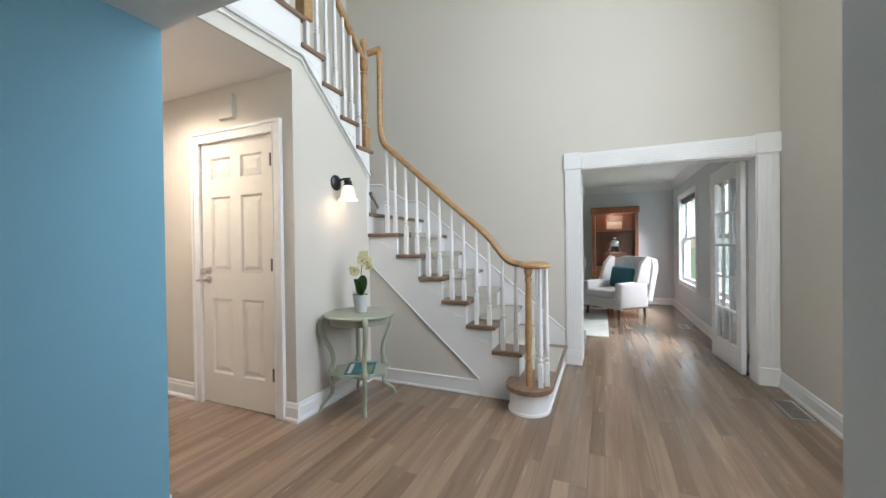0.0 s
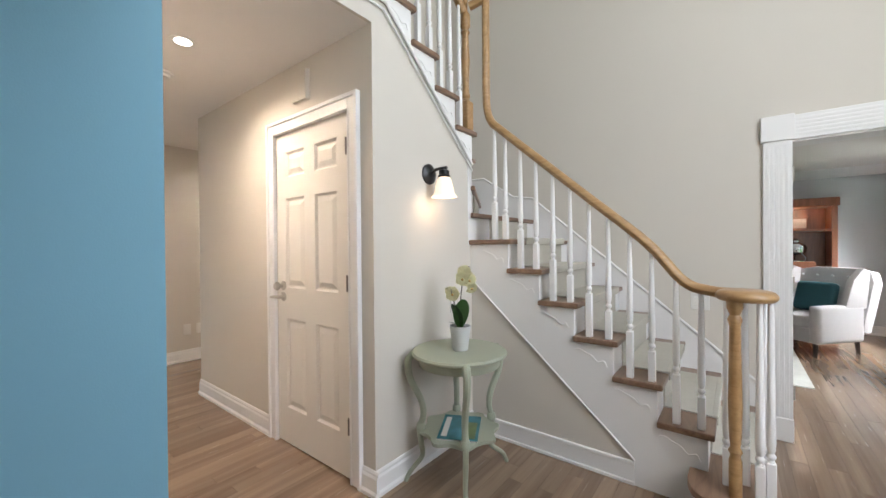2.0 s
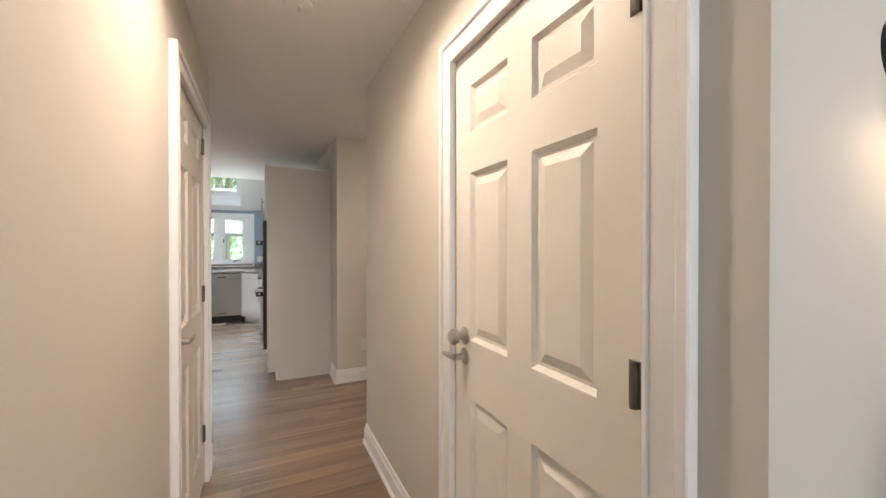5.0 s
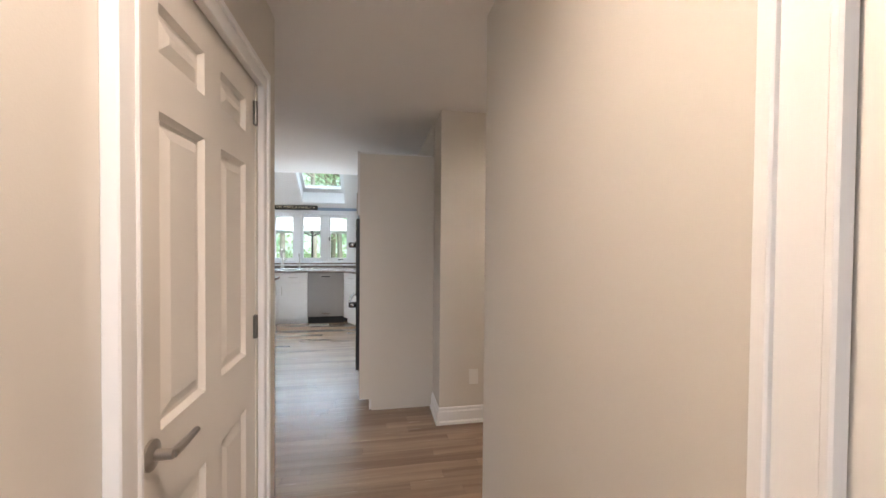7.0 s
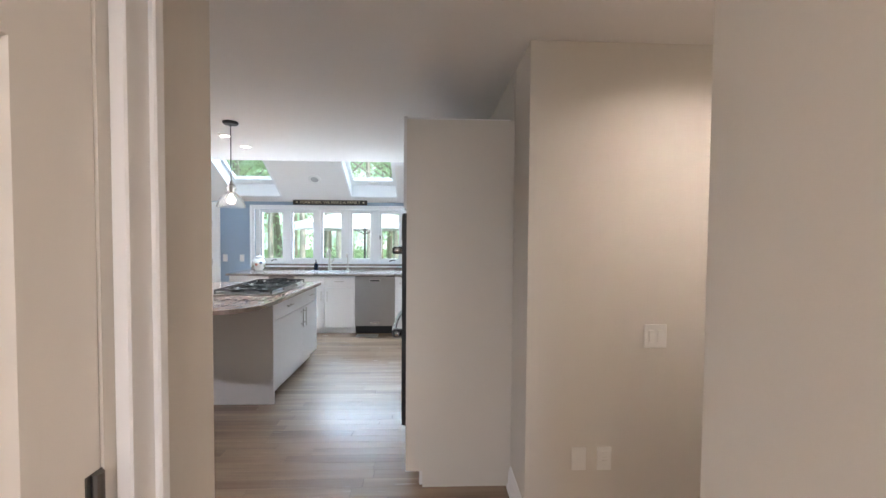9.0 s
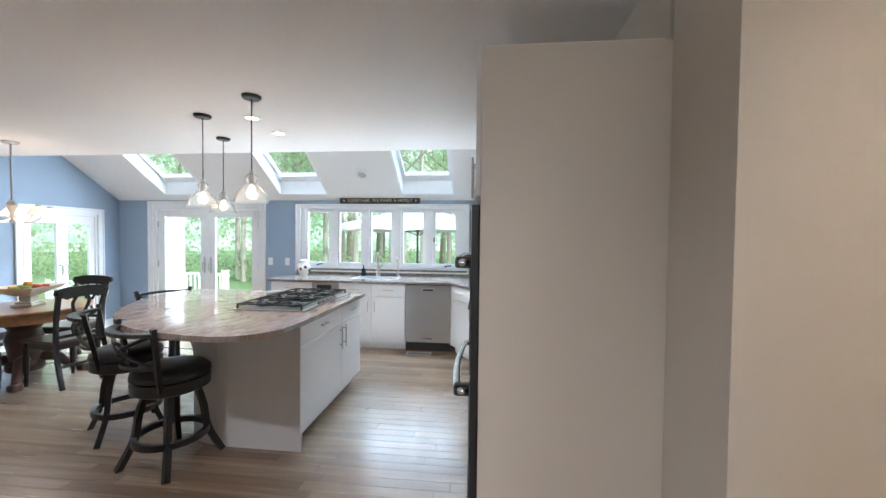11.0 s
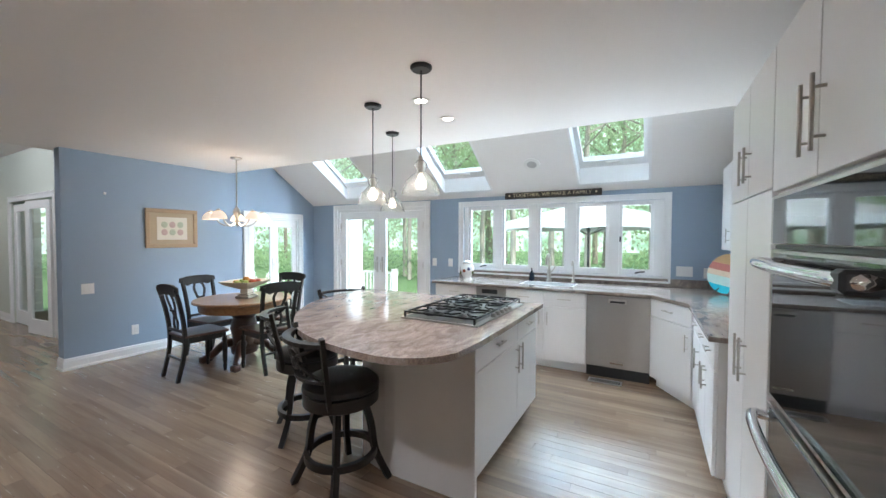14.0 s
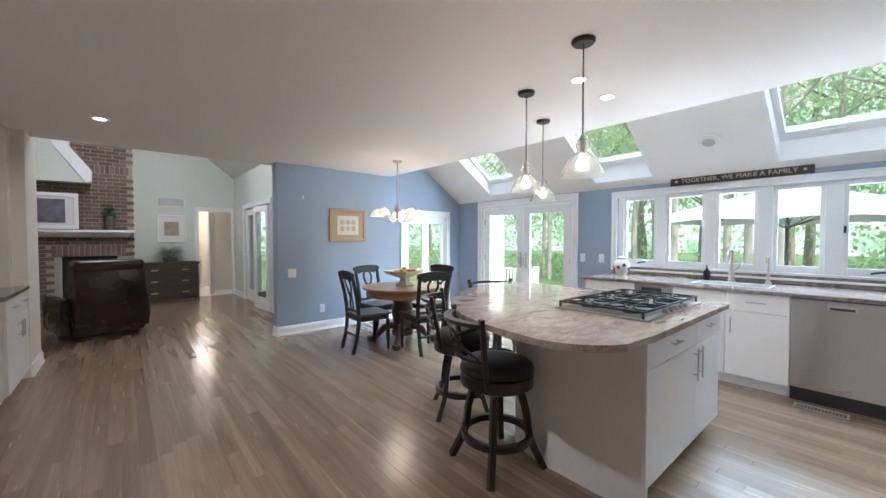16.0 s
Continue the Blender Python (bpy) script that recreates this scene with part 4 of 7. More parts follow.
for k in range(2, 8):
    x, z = nose_x(k), RISE * k - 0.032
    part("scroll_bracket", bracket([S(x - 0.06, 2.848, z - 0.12), S(x - 0.075, 2.848, z - 0.09), S(x - 0.11, 2.848, z - 0.10), S(x - 0.14, 2.848, z - 0.07), S(x - 0.18, 2.848, z - 0.055), S(x - 0.21, 2.848, z - 0.04), S(x - 0.235, 2.848, z - 0.045)]), TRIM, stair)
for k in range(11, 15):
    y, z = nose_y(k), RISE * k - 0.032
    part("scroll_bracket", bracket([S(XS + 0.014, y - 0.06, z - 0.12), S(XS + 0.014, y - 0.075, z - 0.09), S(XS + 0.014, y - 0.11, z - 0.10), S(XS + 0.014, y - 0.14, z - 0.07), S(XS + 0.014, y - 0.18, z - 0.055), S(XS + 0.014, y - 0.21, z - 0.04)]), TRIM, stair)
# wall skirt along the far side
sk = [(-0.30, 0.0), (-0.30, 0.34)]
sk += [(nose_x(7) - 0.35, 1.73), (nose_x(7) - 0.55, 1.76), (-2.1, 1.74), (-2.45, 1.97), (-2.95, 1.99), (-2.95, 1.2), (-1.9, 1.0), (-0.62, 0.0)]
part("wall_skirt", prism([(x - SX, z) for x, z in sk], YF - 0.018 - SY, YF - SY, "y"), TRIM, stair)
part("wall_skirt_moulding", sweep([S(-0.30, YF - 0.02, 0.34), S(nose_x(7) - 0.35, YF - 0.02, 1.73), S(nose_x(7) - 0.55, YF - 0.02, 1.76), S(-2.1, YF - 0.02, 1.745), S(-2.45, YF - 0.02, 1.97), S(-2.94, YF - 0.02, 1.99)], 0.011, 8), TRIM, stair)
# carpet runner
for k in range(1, 8):
    x1 = nose_x(k) if k > 1 else -0.30
    z = RISE * k
    bm = bmesh.new()
    sbox(bm, nose_x(k + 1) - 0.036, x1 + 0.004, 3.05, 3.78, z + 0.001, z + 0.011, 0.003)
    if k > 1:
        sbox(bm, x1 - 0.03, x1 - 0.020, 3.05, 3.78, z - RISE + 0.010, z - 0.034)
        sbox(bm, x1 - 0.02, x1 + 0.008, 3.052, 3.778, z - 0.036, z + 0.0135, 0.004)
    part("carpet_runner", bm, CARPET, stair, "pale ribbed wool runner")
for i, poly in enumerate(polys):
    z = RISE * (8 + i)
    c = sum(poly, Vector((0, 0))) / len(poly)
    sm = [p + (c - p) * 0.28 for p in poly]
    part("carpet_runner", prism([(p.x - SX, p.y - SY) for p in sm], z + 0.001, z + 0.011), CARPET, stair, "pale ribbed wool runner")
    q0, q1 = sm[0], sm[1]
    lead = (q1 - q0).normalized()
    back = Vector((-lead.y, lead.x))
    low = [poly[0] + lead * 0.25 - back * 0.012, poly[1] - lead * 0.2 - back * 0.012, poly[1] - lead * 0.2, poly[0] + lead * 0.25]
    part("carpet_runner", prism([(p.x - SX, p.y - SY) for p in low], z - RISE + 0.01, z - 0.034), CARPET, stair, "pale ribbed wool runner")


# balusters
def baluster(h, sq):
    """A white turned baluster with a square foot of height sq."""
    bm = boxes((-0.017, 0.017, -0.017, 0.017, 0, sq), bevel=0.003)
    top = h
    lathe([(0.017, sq - 0.012), (0.010, sq + 0.012), (0.017, sq + 0.022), (0.017, sq + 0.030), (0.010, sq + 0.040), (0.015, sq + 0.055), (0.017, sq + 0.09), (0.016, sq + 0.14), (0.010, top)], 10, bm)
    return bm


def rail_z(x):
    return 1.075 + (-0.55 - x) * 0.885


for k in range(2, 8):
    for j, f in enumerate((0.055, 0.16)):
        x = nose_x(k) - f
        if k == 7 and j == 1:
            x = nose_x(k) - 0.135
        z = RISE * k
        top = rail_z(x) - 0.02
        b = part("baluster", baluster(top - z, 0.16 + 0.09 * j), TRIM, stair, "", True)
        b.location = S(x, 2.872, z)
for turn_at in (-60, -10, 40, 95, 160):
    a = radians(turn_at)
    b = part("baluster", baluster(0.85, 0.17), TRIM, stair, "", True)
    b.location = S(-0.392 + 0.078 * math.cos(a), 2.76 + 0.078 * math.sin(a), 0.19)
for k in range(11, 15):
    for j, f in enumerate((0.055, 0.16)):
        y = nose_y(k) - f
        if k == 11 and j == 0:
            continue
        z = RISE * k
        top = 2.90 + (2.80 - y) * 0.90
        b = part("baluster", baluster(top - z, 0.16 + 0.09 * j), TRIM, stair, "", True)
        b.location = S(XS - 0.008, y, z)
for i in range(7):
    y = 1.92 - i * 0.12
    b = part("baluster", baluster(0.92, 0.2), TRIM, stair, "", True)
    b.location = S(XS - 0.008, y, 2.85)
# newels
bm = lathe([(0.024, 0), (0.024, 0.16), (0.018, 0.18), (0.026, 0.20), (0.018, 0.22), (0.022, 0.26), (0.026, 0.40), (0.020, 0.74), (0.027, 0.77), (0.018, 0.79), (0.03, 0.82), (0.03, 0.86)], 18)
n = part("newel_post", bm, RAIL, stair, "turned oak newel post", True)
n.location = S(-0.435, 2.70, 0.19)
bm = boxes((-0.038, 0.038, -0.038, 0.038, 0, 0.20), bevel=0.006)
lathe([(0.036, 0.195), (0.024, 0.22), (0.032, 0.235), (0.026, 0.26), (0.022, 0.30), (0.03, 0.50), (0.022, 0.66), (0.032, 0.68), (0.020, 0.70), (0.034, 0.72), (0.034, 0.80), (0.016, 0.83), (0.016, 0.915), (0.028, 0.935), (0.034, 0.960), (0.024, 0.985), (0, 0.995)], 18, bm)
n = part("newel_post", bm, RAIL, stair, "turned oak newel post with a ball top", True)
n.location = S(XS - 0.008, 2.82, RISE * 11)
bm = boxes((-0.045, 0.045, -0.045, 0.045, 0, 0.35), bevel=0.006)
lathe([(0.04, 0.345), (0.028, 0.37), (0.036, 0.40), (0.03, 0.8), (0.04, 0.9), (0, 0.95)], 16, bm)
n = part("newel_post", bm, RAIL, stair, "turned oak newel post on the upper floor", True)
n.location = S(XS - 0.008, 2.09, 2.85)
# handrails
line = [S(-0.42, 2.82, 1.060), S(-0.53, 2.865, 1.062), S(-0.64, 2.872, 1.105)] + [S(x, 2.872, rail_z(x)) for x in (-0.80, -1.1, -1.4, -1.66)] + [S(-1.735, 2.872, 2.13), S(-1.768, 2.872, 2.22), S(-1.775, 2.872, 2.36), S(-1.775, 2.872, 2.7), S(-1.775, 2.872, 2.985)]
part("handrail", sweep(spline(line, 6), 0.029, 10, None, 0.9), RAIL, stair, "polished oak handrail with a gooseneck", True)
part("handrail", sweep([S(-1.755, 2.872, 2.985), S(XS + 0.02, 2.83, 2.945)], 0.030, 8, None, 0.9), RAIL, stair, "oak rail cap at the turn", True)
part("handrail", sweep(spline([S(XS - 0.008, 2.79, 2.90), S(XS - 0.008, 2.4, 3.26), S(XS - 0.008, 2.06, 3.57)], 4), 0.029, 10, None, 0.9), RAIL, stair, "oak handrail of the upper flight", True)
part("handrail", sweep([S(XS - 0.008, 2.0, 3.77), S(XS - 0.008, 0.9, 3.77)], 0.029, 10, None, 0.9), RAIL, stair, "oak handrail along the upper hall", True)
bm = lathe([(0, 0), (0.098, 0.0), (0.108, 0.010), (0.110, 0.020), (0.106, 0.030), (0.098, 0.040), (0.08, 0.046), (0, 0.046)], 32)
v = part("volute", bm, RAIL, stair, "round oak volute cap", True)
v.location = S(-0.397, 2.742, 1.04)

# ---- kitchen ----
def bar_handle(parent, p, length, upright=True, out=(0, 1, 0)):
    """A bar pull on two posts, standing out from a front."""
    o = Vector(out) * 0.028
    d = Vector((0, 0, 1)) if upright else Vector((out[1], -out[0], 0))
    c = Vector(p)
    bm = sweep([c + o - d * length / 2, c + o + d * length / 2], 0.0055, 8)
    for s in (-0.32, 0.32):
        sweep([c + d * s * length, c + d * s * length + o], 0.0045, 6, bm)
    return part("handle", bm, NICKEL, parent, "satin nickel bar pull", True)


def front(name, parent, x0, x1, z0, z1, t=0.019):
    return part(name, boxes((x0, x1, 0.0, t, z0, z1), bevel=0.002), CABW, parent)


def base_unit(name, at, turn, w, doors, drawers, label, depth=0.60, pulls=True):
    """A base cabinet: front to its own +y at y 0, running from x 0 to w."""
    c = thing(name, at, turn, label, "cabinet", "kitchen base cabinets")
    part("body", boxes((0.001, w - 0.001, -depth, -0.002, 0.10, 0.882)), CABW, c)
    part("toe_kick", boxes((0.001, w - 0.001, -depth, -0.06, 0.0, 0.10)), CABW, c)
    dw = w / max(1, drawers)
    for i in range(drawers):
        f = front("drawer_front", c, i * dw + 0.003, (i + 1) * dw - 0.003, 0.715, 0.875)
        bar_handle(f, ((i + 0.5) * dw, 0.019, 0.80), 0.14, False)
    dw = w / max(1, doors)
    top = 0.708 if drawers else 0.875
    for i in range(doors):
        f = front("door", c, i * dw + 0.003, (i + 1) * dw - 0.003, 0.105, top)
        hx = (i + 1) * dw - 0.045 if (i % 2 == 0 and doors > 1) else i * dw + 0.045
        bar_handle(f, (hx, 0.019, top - 0.13), 0.15, True)
    return c


FX0 = -9.275
# along the window wall: unit fronts look to +x, so turned by -90; x 0 starts at the larger y
base_unit("base_cabinet", (FX0, -0.94, 0), -90, 0.58, 1, 1, "white base cabinet with a drawer at the counter end")
base_unit("base_cabinet", (FX0, 0.345, 0), -90, 0.905, 2, 2, "white sink base cabinet with two doors")
wf = thing("wine_cooler", (FX0, -0.56, 0), -90, "small built-in cooler with a steel front and dark window", "cooler")
part("body", boxes((0.002, 0.378, -0.58, 0.0, 0.10, 0.88)), BLACKP, wf)
part("door", boxes((0.004, 0.376, 0.0, 0.022, 0.12, 0.76), bevel=0.004), OVENGL, wf, "dark glass door")
part("control_panel", boxes((0.004, 0.376, 0.0, 0.024, 0.77, 0.878), bevel=0.004), STEEL, wf, "steel control panel")
part("display", boxes((0.10, 0.30, 0.024, 0.026, 0.80, 0.85)), BLACKP, wf)
part("handle", sweep([(0.03, 0.03, 0.745), (0.03, 0.05, 0.745), (0.35, 0.05, 0.745), (0.35, 0.03, 0.745)], 0.009), STEEL, wf, "", True)
dwm = thing("dishwasher", (FX0, 0.955, 0), -90, "stainless steel dishwasher under the counter", "dishwasher")
part("body", boxes((0.003, 0.607, -0.58, 0.0, 0.11, 0.878)), BLACKP, dwm)
part("door", boxes((0.005, 0.605, 0.0, 0.030, 0.125, 0.872), bevel=0.006, seg=2), STEEL, dwm, "brushed steel door")
part("kick_plate", boxes((0.003, 0.607, -0.05, -0.03, 0.0, 0.11)), BLACKP, dwm, "black kick plate")
part("handle_recess", boxes((0.22, 0.39, 0.028, 0.034, 0.80, 0.845), bevel=0.002), NICKEL, dwm, "polished pocket handle")
# raised black strip, the pocket's shade put into its colour
part("pocket_shade", boxes((0.235, 0.375, 0.033, 0.0355, 0.805, 0.825)), BLACKP, dwm)
part("badge", boxes((0.24, 0.37, 0.029, 0.032, 0.165, 0.185)), CHROME, dwm, "small plain maker's plate")
# diagonal corner unit
P0, P1 = Vector((FX0, 0.96)), Vector((-8.78, 1.27))
ang = math.degrees(math.atan2(P1.y - P0.y, P1.x - P0.x))
cu = base_unit("corner_cabinet", (P1.x, P1.y, 0), ang + 180, (P1 - P0).length, 1, 1, "white diagonal corner cabinet with a drawer", 0.30)
# along the north wall: fronts look to -y
YN = 1.285
for i, (x1, w) in enumerate(((-8.32, 0.46), (-7.62, 0.70))):
    base_unit("base_cabinet", (x1, YN, 0), 180, w, 2 if w > 0.6 else 1, 1 if w < 0.6 else 2, "white base cabinet beside the pantry")
# counters
bm = prism([(XW + 0.002, -1.56), (FX0 + 0.045, -1.56), (FX0 + 0.045, 0.94), (-8.80, 1.235), (-7.60, 1.235), (-7.60, YD), (XW + 0.002, YD)], 0.884, 0.916, "z", bevel=0.005)
tagged(part("worktop", bm, GRAN2), "brown-grey granite worktop along two walls", "worktop")
bs = part("backsplash", boxes((XW + 0.001, XW + 0.022, -1.56, YD - 0.025, 0.917, 1.008), (XW + 0.03, -7.60, YD - 0.022, YD, 0.917, 1.008), bevel=0.003), GRAN2)
tagged(bs, "low granite backsplash behind the worktop", "backsplash")
# sink and taps
sk = thing("kitchen_sink", (-9.62, -0.14, 0.916), 0, "undermount steel sink in the worktop", "sink")
# flat plate for the hollow bowl, its shade put into the dark colour
part("bowl", boxes((-0.17, 0.17, -0.30, 0.30, 0.0005, 0.0025), bevel=0.001), mat("sink_bowl_shade", (0.055, 0.05, 0.047), 0.55), sk)
part("rim", boxes((-0.185, -0.168, -0.315, 0.315, 0.0005, 0.004), (0.168, 0.185, -0.315, 0.315, 0.0005, 0.004), (-0.168, 0.168, -0.315, -0.298, 0.0005, 0.004), (-0.168, 0.168, 0.298, 0.315, 0.0005, 0.004), bevel=0.001), STEEL, sk)
tp = thing("kitchen_tap", (-9.90, -0.20, 0.916), 0, "tall satin nickel pull-down tap beside the sink", "tap")
part("base", lathe([(0.034, 0), (0.034, 0.02), (0.026, 0.03), (0.024, 0.14), (0.020, 0.16), (0, 0.16)], 18), NICKEL, tp, "", True)
part("spout", sweep(spline([(0, 0, 0.15), (0, 0, 0.28), (0.03, 0, 0.34), (0.09, 0, 0.345), (0.13, 0, 0.29), (0.14, 0, 0.22)], 5), [0.016] * 25 + [0.019], 10), NICKEL, tp, "", True)
part("lever", sweep([(0.0, 0.02, 0.12), (0.01, 0.06, 0.16), (0.015, 0.08, 0.21)], 0.008), NICKEL, tp, "", True)
ft = thing("filter_tap", (-9.90, 0.10, 0.916), 0, "slim arched drinking-water tap", "tap")
part("base", lathe([(0.028, 0), (0.028, 0.015), (0.016, 0.03), (0.014, 0.12), (0, 0.125)], 16), NICKEL, ft, "", True)
part("spout", sweep(spline([(0, 0, 0.11), (0, 0, 0.22), (0.025, 0, 0.27), (0.07, 0, 0.27), (0.09, 0, 0.22)], 5), 0.008, 8), NICKEL, ft, "", True)
sb = thing("soap_bottle", (-9.88, -0.42, 0.916), 0, "dark soap bottle with a pump on the worktop", "bottle")
part("bottle", lathe([(0, 0), (0.032, 0), (0.034, 0.01), (0.034, 0.09), (0.026, 0.11), (0.012, 0.12), (0.012, 0.135), (0, 0.135)], 16), mat("dark_bottle_glass", (0.01, 0.02, 0.04), 0.1), sb, "", True)
part("pump", sweep([(0, 0, 0.13), (0, 0, 0.165), (0.035, 0, 0.165)], 0.006), BLACKP, sb)
jar = thing("ginger_jar", (-9.82, -1.33, 0.916), 0, "white porcelain jar with painted flowers on the worktop", "jar")
PORC = mat("porcelain", (0.72, 0.70, 0.66), 0.2, vary=0.05, scale=18)
part("body", lathe([(0, 0), (0.055, 0), (0.06, 0.012), (0.085, 0.06), (0.10, 0.11), (0.092, 0.155), (0.06, 0.185), (0.05, 0.195), (0.06, 0.20), (0, 0.20)], 22), PORC, jar, "", True)
part("lid", lathe([(0.06, 0.20), (0.062, 0.215), (0.04, 0.235), (0.012, 0.245), (0.016, 0.26), (0, 0.27)], 18), PORC, jar, "", True)
for k in range(9):
    a = radians(k * 40)
    bm = bmesh.new()
    bmesh.ops.create_icosphere(bm, subdivisions=2, radius=0.024, matrix=pose(0.097 * math.cos(a), 0.097 * math.sin(a), 0.10 + 0.03 * math.sin(k * 2.1), 0, 0, math.degrees(a)) @ Matrix.Diagonal((0.35, 1, 1, 1)))
    part("painted_flower", bm, mat("painted_flower_glaze", ((0.25, 0.08, 0.05), (0.05, 0.06, 0.12), (0.10, 0.12, 0.05))[k % 3], 0.25), jar)
# glass platter leaning in the corner
pl = thing("glass_platter", (-9.03, 1.80, 0.919), 0, "round swirled art-glass platter in brown, cream and turquoise", "platter")
m = bpy.data.materials.new("swirled_glass")
m.use_nodes = True
nt = m.node_tree
tc, nz, rp = nt.nodes.new("ShaderNodeTexCoord"), nt.nodes.new("ShaderNodeTexNoise"), nt.nodes.new("ShaderNodeValToRGB")
mp = nt.nodes.new("ShaderNodeMapping")
mp.inputs["Scale"].default_value = (1.2, 1.2, 4.5)
nz.inputs["Scale"].default_value, nz.inputs["Distortion"].default_value = 1.6, 1.0
el = rp.color_ramp.elements
el[0].position, el[0].color = 0.30, (0.02, 0.40, 0.45, 1)
el[1].position, el[1].color = 0.75, (0.35, 0.12, 0.06, 1)
for pos, col in ((0.40, (0.7, 0.66, 0.58, 1)), (0.48, (0.30, 0.10, 0.08, 1)), (0.58, (0.62, 0.50, 0.35, 1)), (0.66, (0.55, 0.50, 0.45, 1))):
    e = el.new(pos)
    e.color = col
nt.links.new(tc.outputs["Object"], mp.inputs[0])
nt.links.new(mp.outputs[0], nz.inputs["Vector"])
nt.links.new(nz.outputs["Fac"], rp.inputs[0])
nt.links.new(rp.outputs[0], nt.nodes["Principled BSDF"].inputs["Base Color"])
nt.nodes["Principled BSDF"].inputs["Roughness"].default_value = 0.08
bm = lathe([(0, 0.0), (0.14, 0.002), (0.22, 0.022), (0.235, 0.03), (0.235, 0.038), (0.21, 0.030), (0.14, 0.012), (0, 0.010)], 40)
bmesh.ops.transform(bm, matrix=pose(0, 0.04, 0.232, 78, 0, 20), verts=bm.verts[:])
part("platter", bm, m, pl, "", True)
part("stand", boxes((-0.06, 0.06, -0.03, 0.06, -0.002, 0.012), bevel=0.003), IRON, pl)
# upper cabinet beside the window
uc = thing("wall_cabinet", (-8.35, 1.60, 1.36), 180, "white wall cabinet beside the kitchen window", "cabinet")
part("body", boxes((0, 1.45, -0.345, -0.002, 0, 0.83)), CABW, uc)
for i in range(3):
    f = front("door", uc, i * 0.483 + 0.003, (i + 1) * 0.483 - 0.003, 0.003, 0.827)
    bar_handle(f, ((i * 0.483 + 0.05), 0.019, 0.14), 0.13)
# tall oven housing with its side panel
YT = 1.344
tw = thing("oven_housing", (-5.762, YT, 0), 180, "tall white cabinet housing a double oven", "cabinet")
part("side_panel", prism([(-0.622, 0.0), (-0.10, 0.0), (-0.10, 0.095), (0.0, 0.095), (0.0, 2.15), (-0.622, 2.15)], -0.022, 0.0, "x"), PANELW, tw, "plain beige side panel with a toe notch")
part("body", boxes((0.0, 1.04, -0.606, -0.004, 0.10, 2.165)), CABW, tw)
part("filler", boxes((0.0, 0.11, -0.02, 0.0, 0.10, 1.62)), CABW, tw)
part("filler", boxes((0.97, 1.04, -0.02, 0.0, 0.10, 1.62)), CABW, tw)
part("toe_kick", boxes((0, 1.04, -0.606, -0.08, 0, 0.10)), CABW, tw)
for i, (a, b) in enumerate(((0.003, 0.617), (0.623, 1.037))):
    f = front("upper_door", tw, a, b, 1.64, 2.175)
    bar_handle(f, (0.575 if i == 0 else 0.665, 0.019, 1.80), 0.20)
ov = thing("double_oven", (-5.875, YT - 0.004, 0.30), 180, "built-in double wall oven in steel and black glass", "oven")
W = 0.85
part("body", boxes((0, W, -0.5, 0.0, 0, 1.32)), BLACKP, ov)
part("edge_trim", boxes((0.0, 0.035, 0.0, 0.030, 0, 1.32), bevel=0.003), BLACKP, ov, "black edge trim")
part("control_panel", boxes((0.04, W, 0.0, 0.035, 1.15, 1.32), bevel=0.012, seg=2), STEEL, ov, "curved steel control panel")
part("display", boxes((0.052, W - 0.045, 0.034, 0.038, 1.155, 1.305), bevel=0.001), OVENGL, ov, "black glass control display")
for z0, z1 in ((0.62, 1.135), (0.02, 0.60)):
    dd = part("oven_door", boxes((0.04, W, 0.0, 0.032, z0, z1), bevel=0.006, seg=2), STEEL, ov, "brushed steel oven door")
    part("door_glass", boxes((0.052, W - 0.045, 0.031, 0.0355, z0 + 0.02, z1 - 0.012), bevel=0.001), OVENGL, dd, "black glass oven window")
    hb = sweep(spline([(0.10, 0.035, z1 - 0.045), (0.12, 0.085, z1 - 0.045), (0.45, 0.105, z1 - 0.045), (W - 0.06, 0.085, z1 - 0.045), (W - 0.04, 0.035, z1 - 0.045)], 6), 0.017, 10)
    part("handle", hb, CHROME, dd, "bowed chrome handle", True)
    part("handle_cap", boxes((0.085, 0.135, 0.03, 0.10, z1 - 0.068, z1 - 0.022), bevel=0.008), BLACKP, dd, "black handle cap")
part("vent_slot", boxes((0.04, W, 0.002, 0.02, 1.136, 1.149)), BLACKP, ov)
pt = thing("pantry_cabinet", (-6.806, YT, 0), 180, "tall white pantry cabinet beside the ovens", "cabinet")
part("body", boxes((0.0, 0.79, -0.606, -0.004, 0.10, 2.165)), CABW, pt)
part("toe_kick", boxes((0, 0.79, -0.606, -0.08, 0, 0.10)), CABW, pt)
for i in range(2):
    a, b = i * 0.395 + 0.003, (i + 1) * 0.395 - 0.003
    hx = b - 0.045 if i == 0 else a + 0.045
    f = front("upper_door", pt, a, b, 1.66, 2.175)
    bar_handle(f, (hx, 0.019, 1.80), 0.16)
    f = front("lower_door", pt, a, b, 0.105, 1.653)
    bar_handle(f, (hx, 0.019, 0.92), 0.20)

# ---- island ----
isl = thing("kitchen_island", (-7.5, -0.4, 0), 0, "white kitchen island with drawers and a curved end", "island")
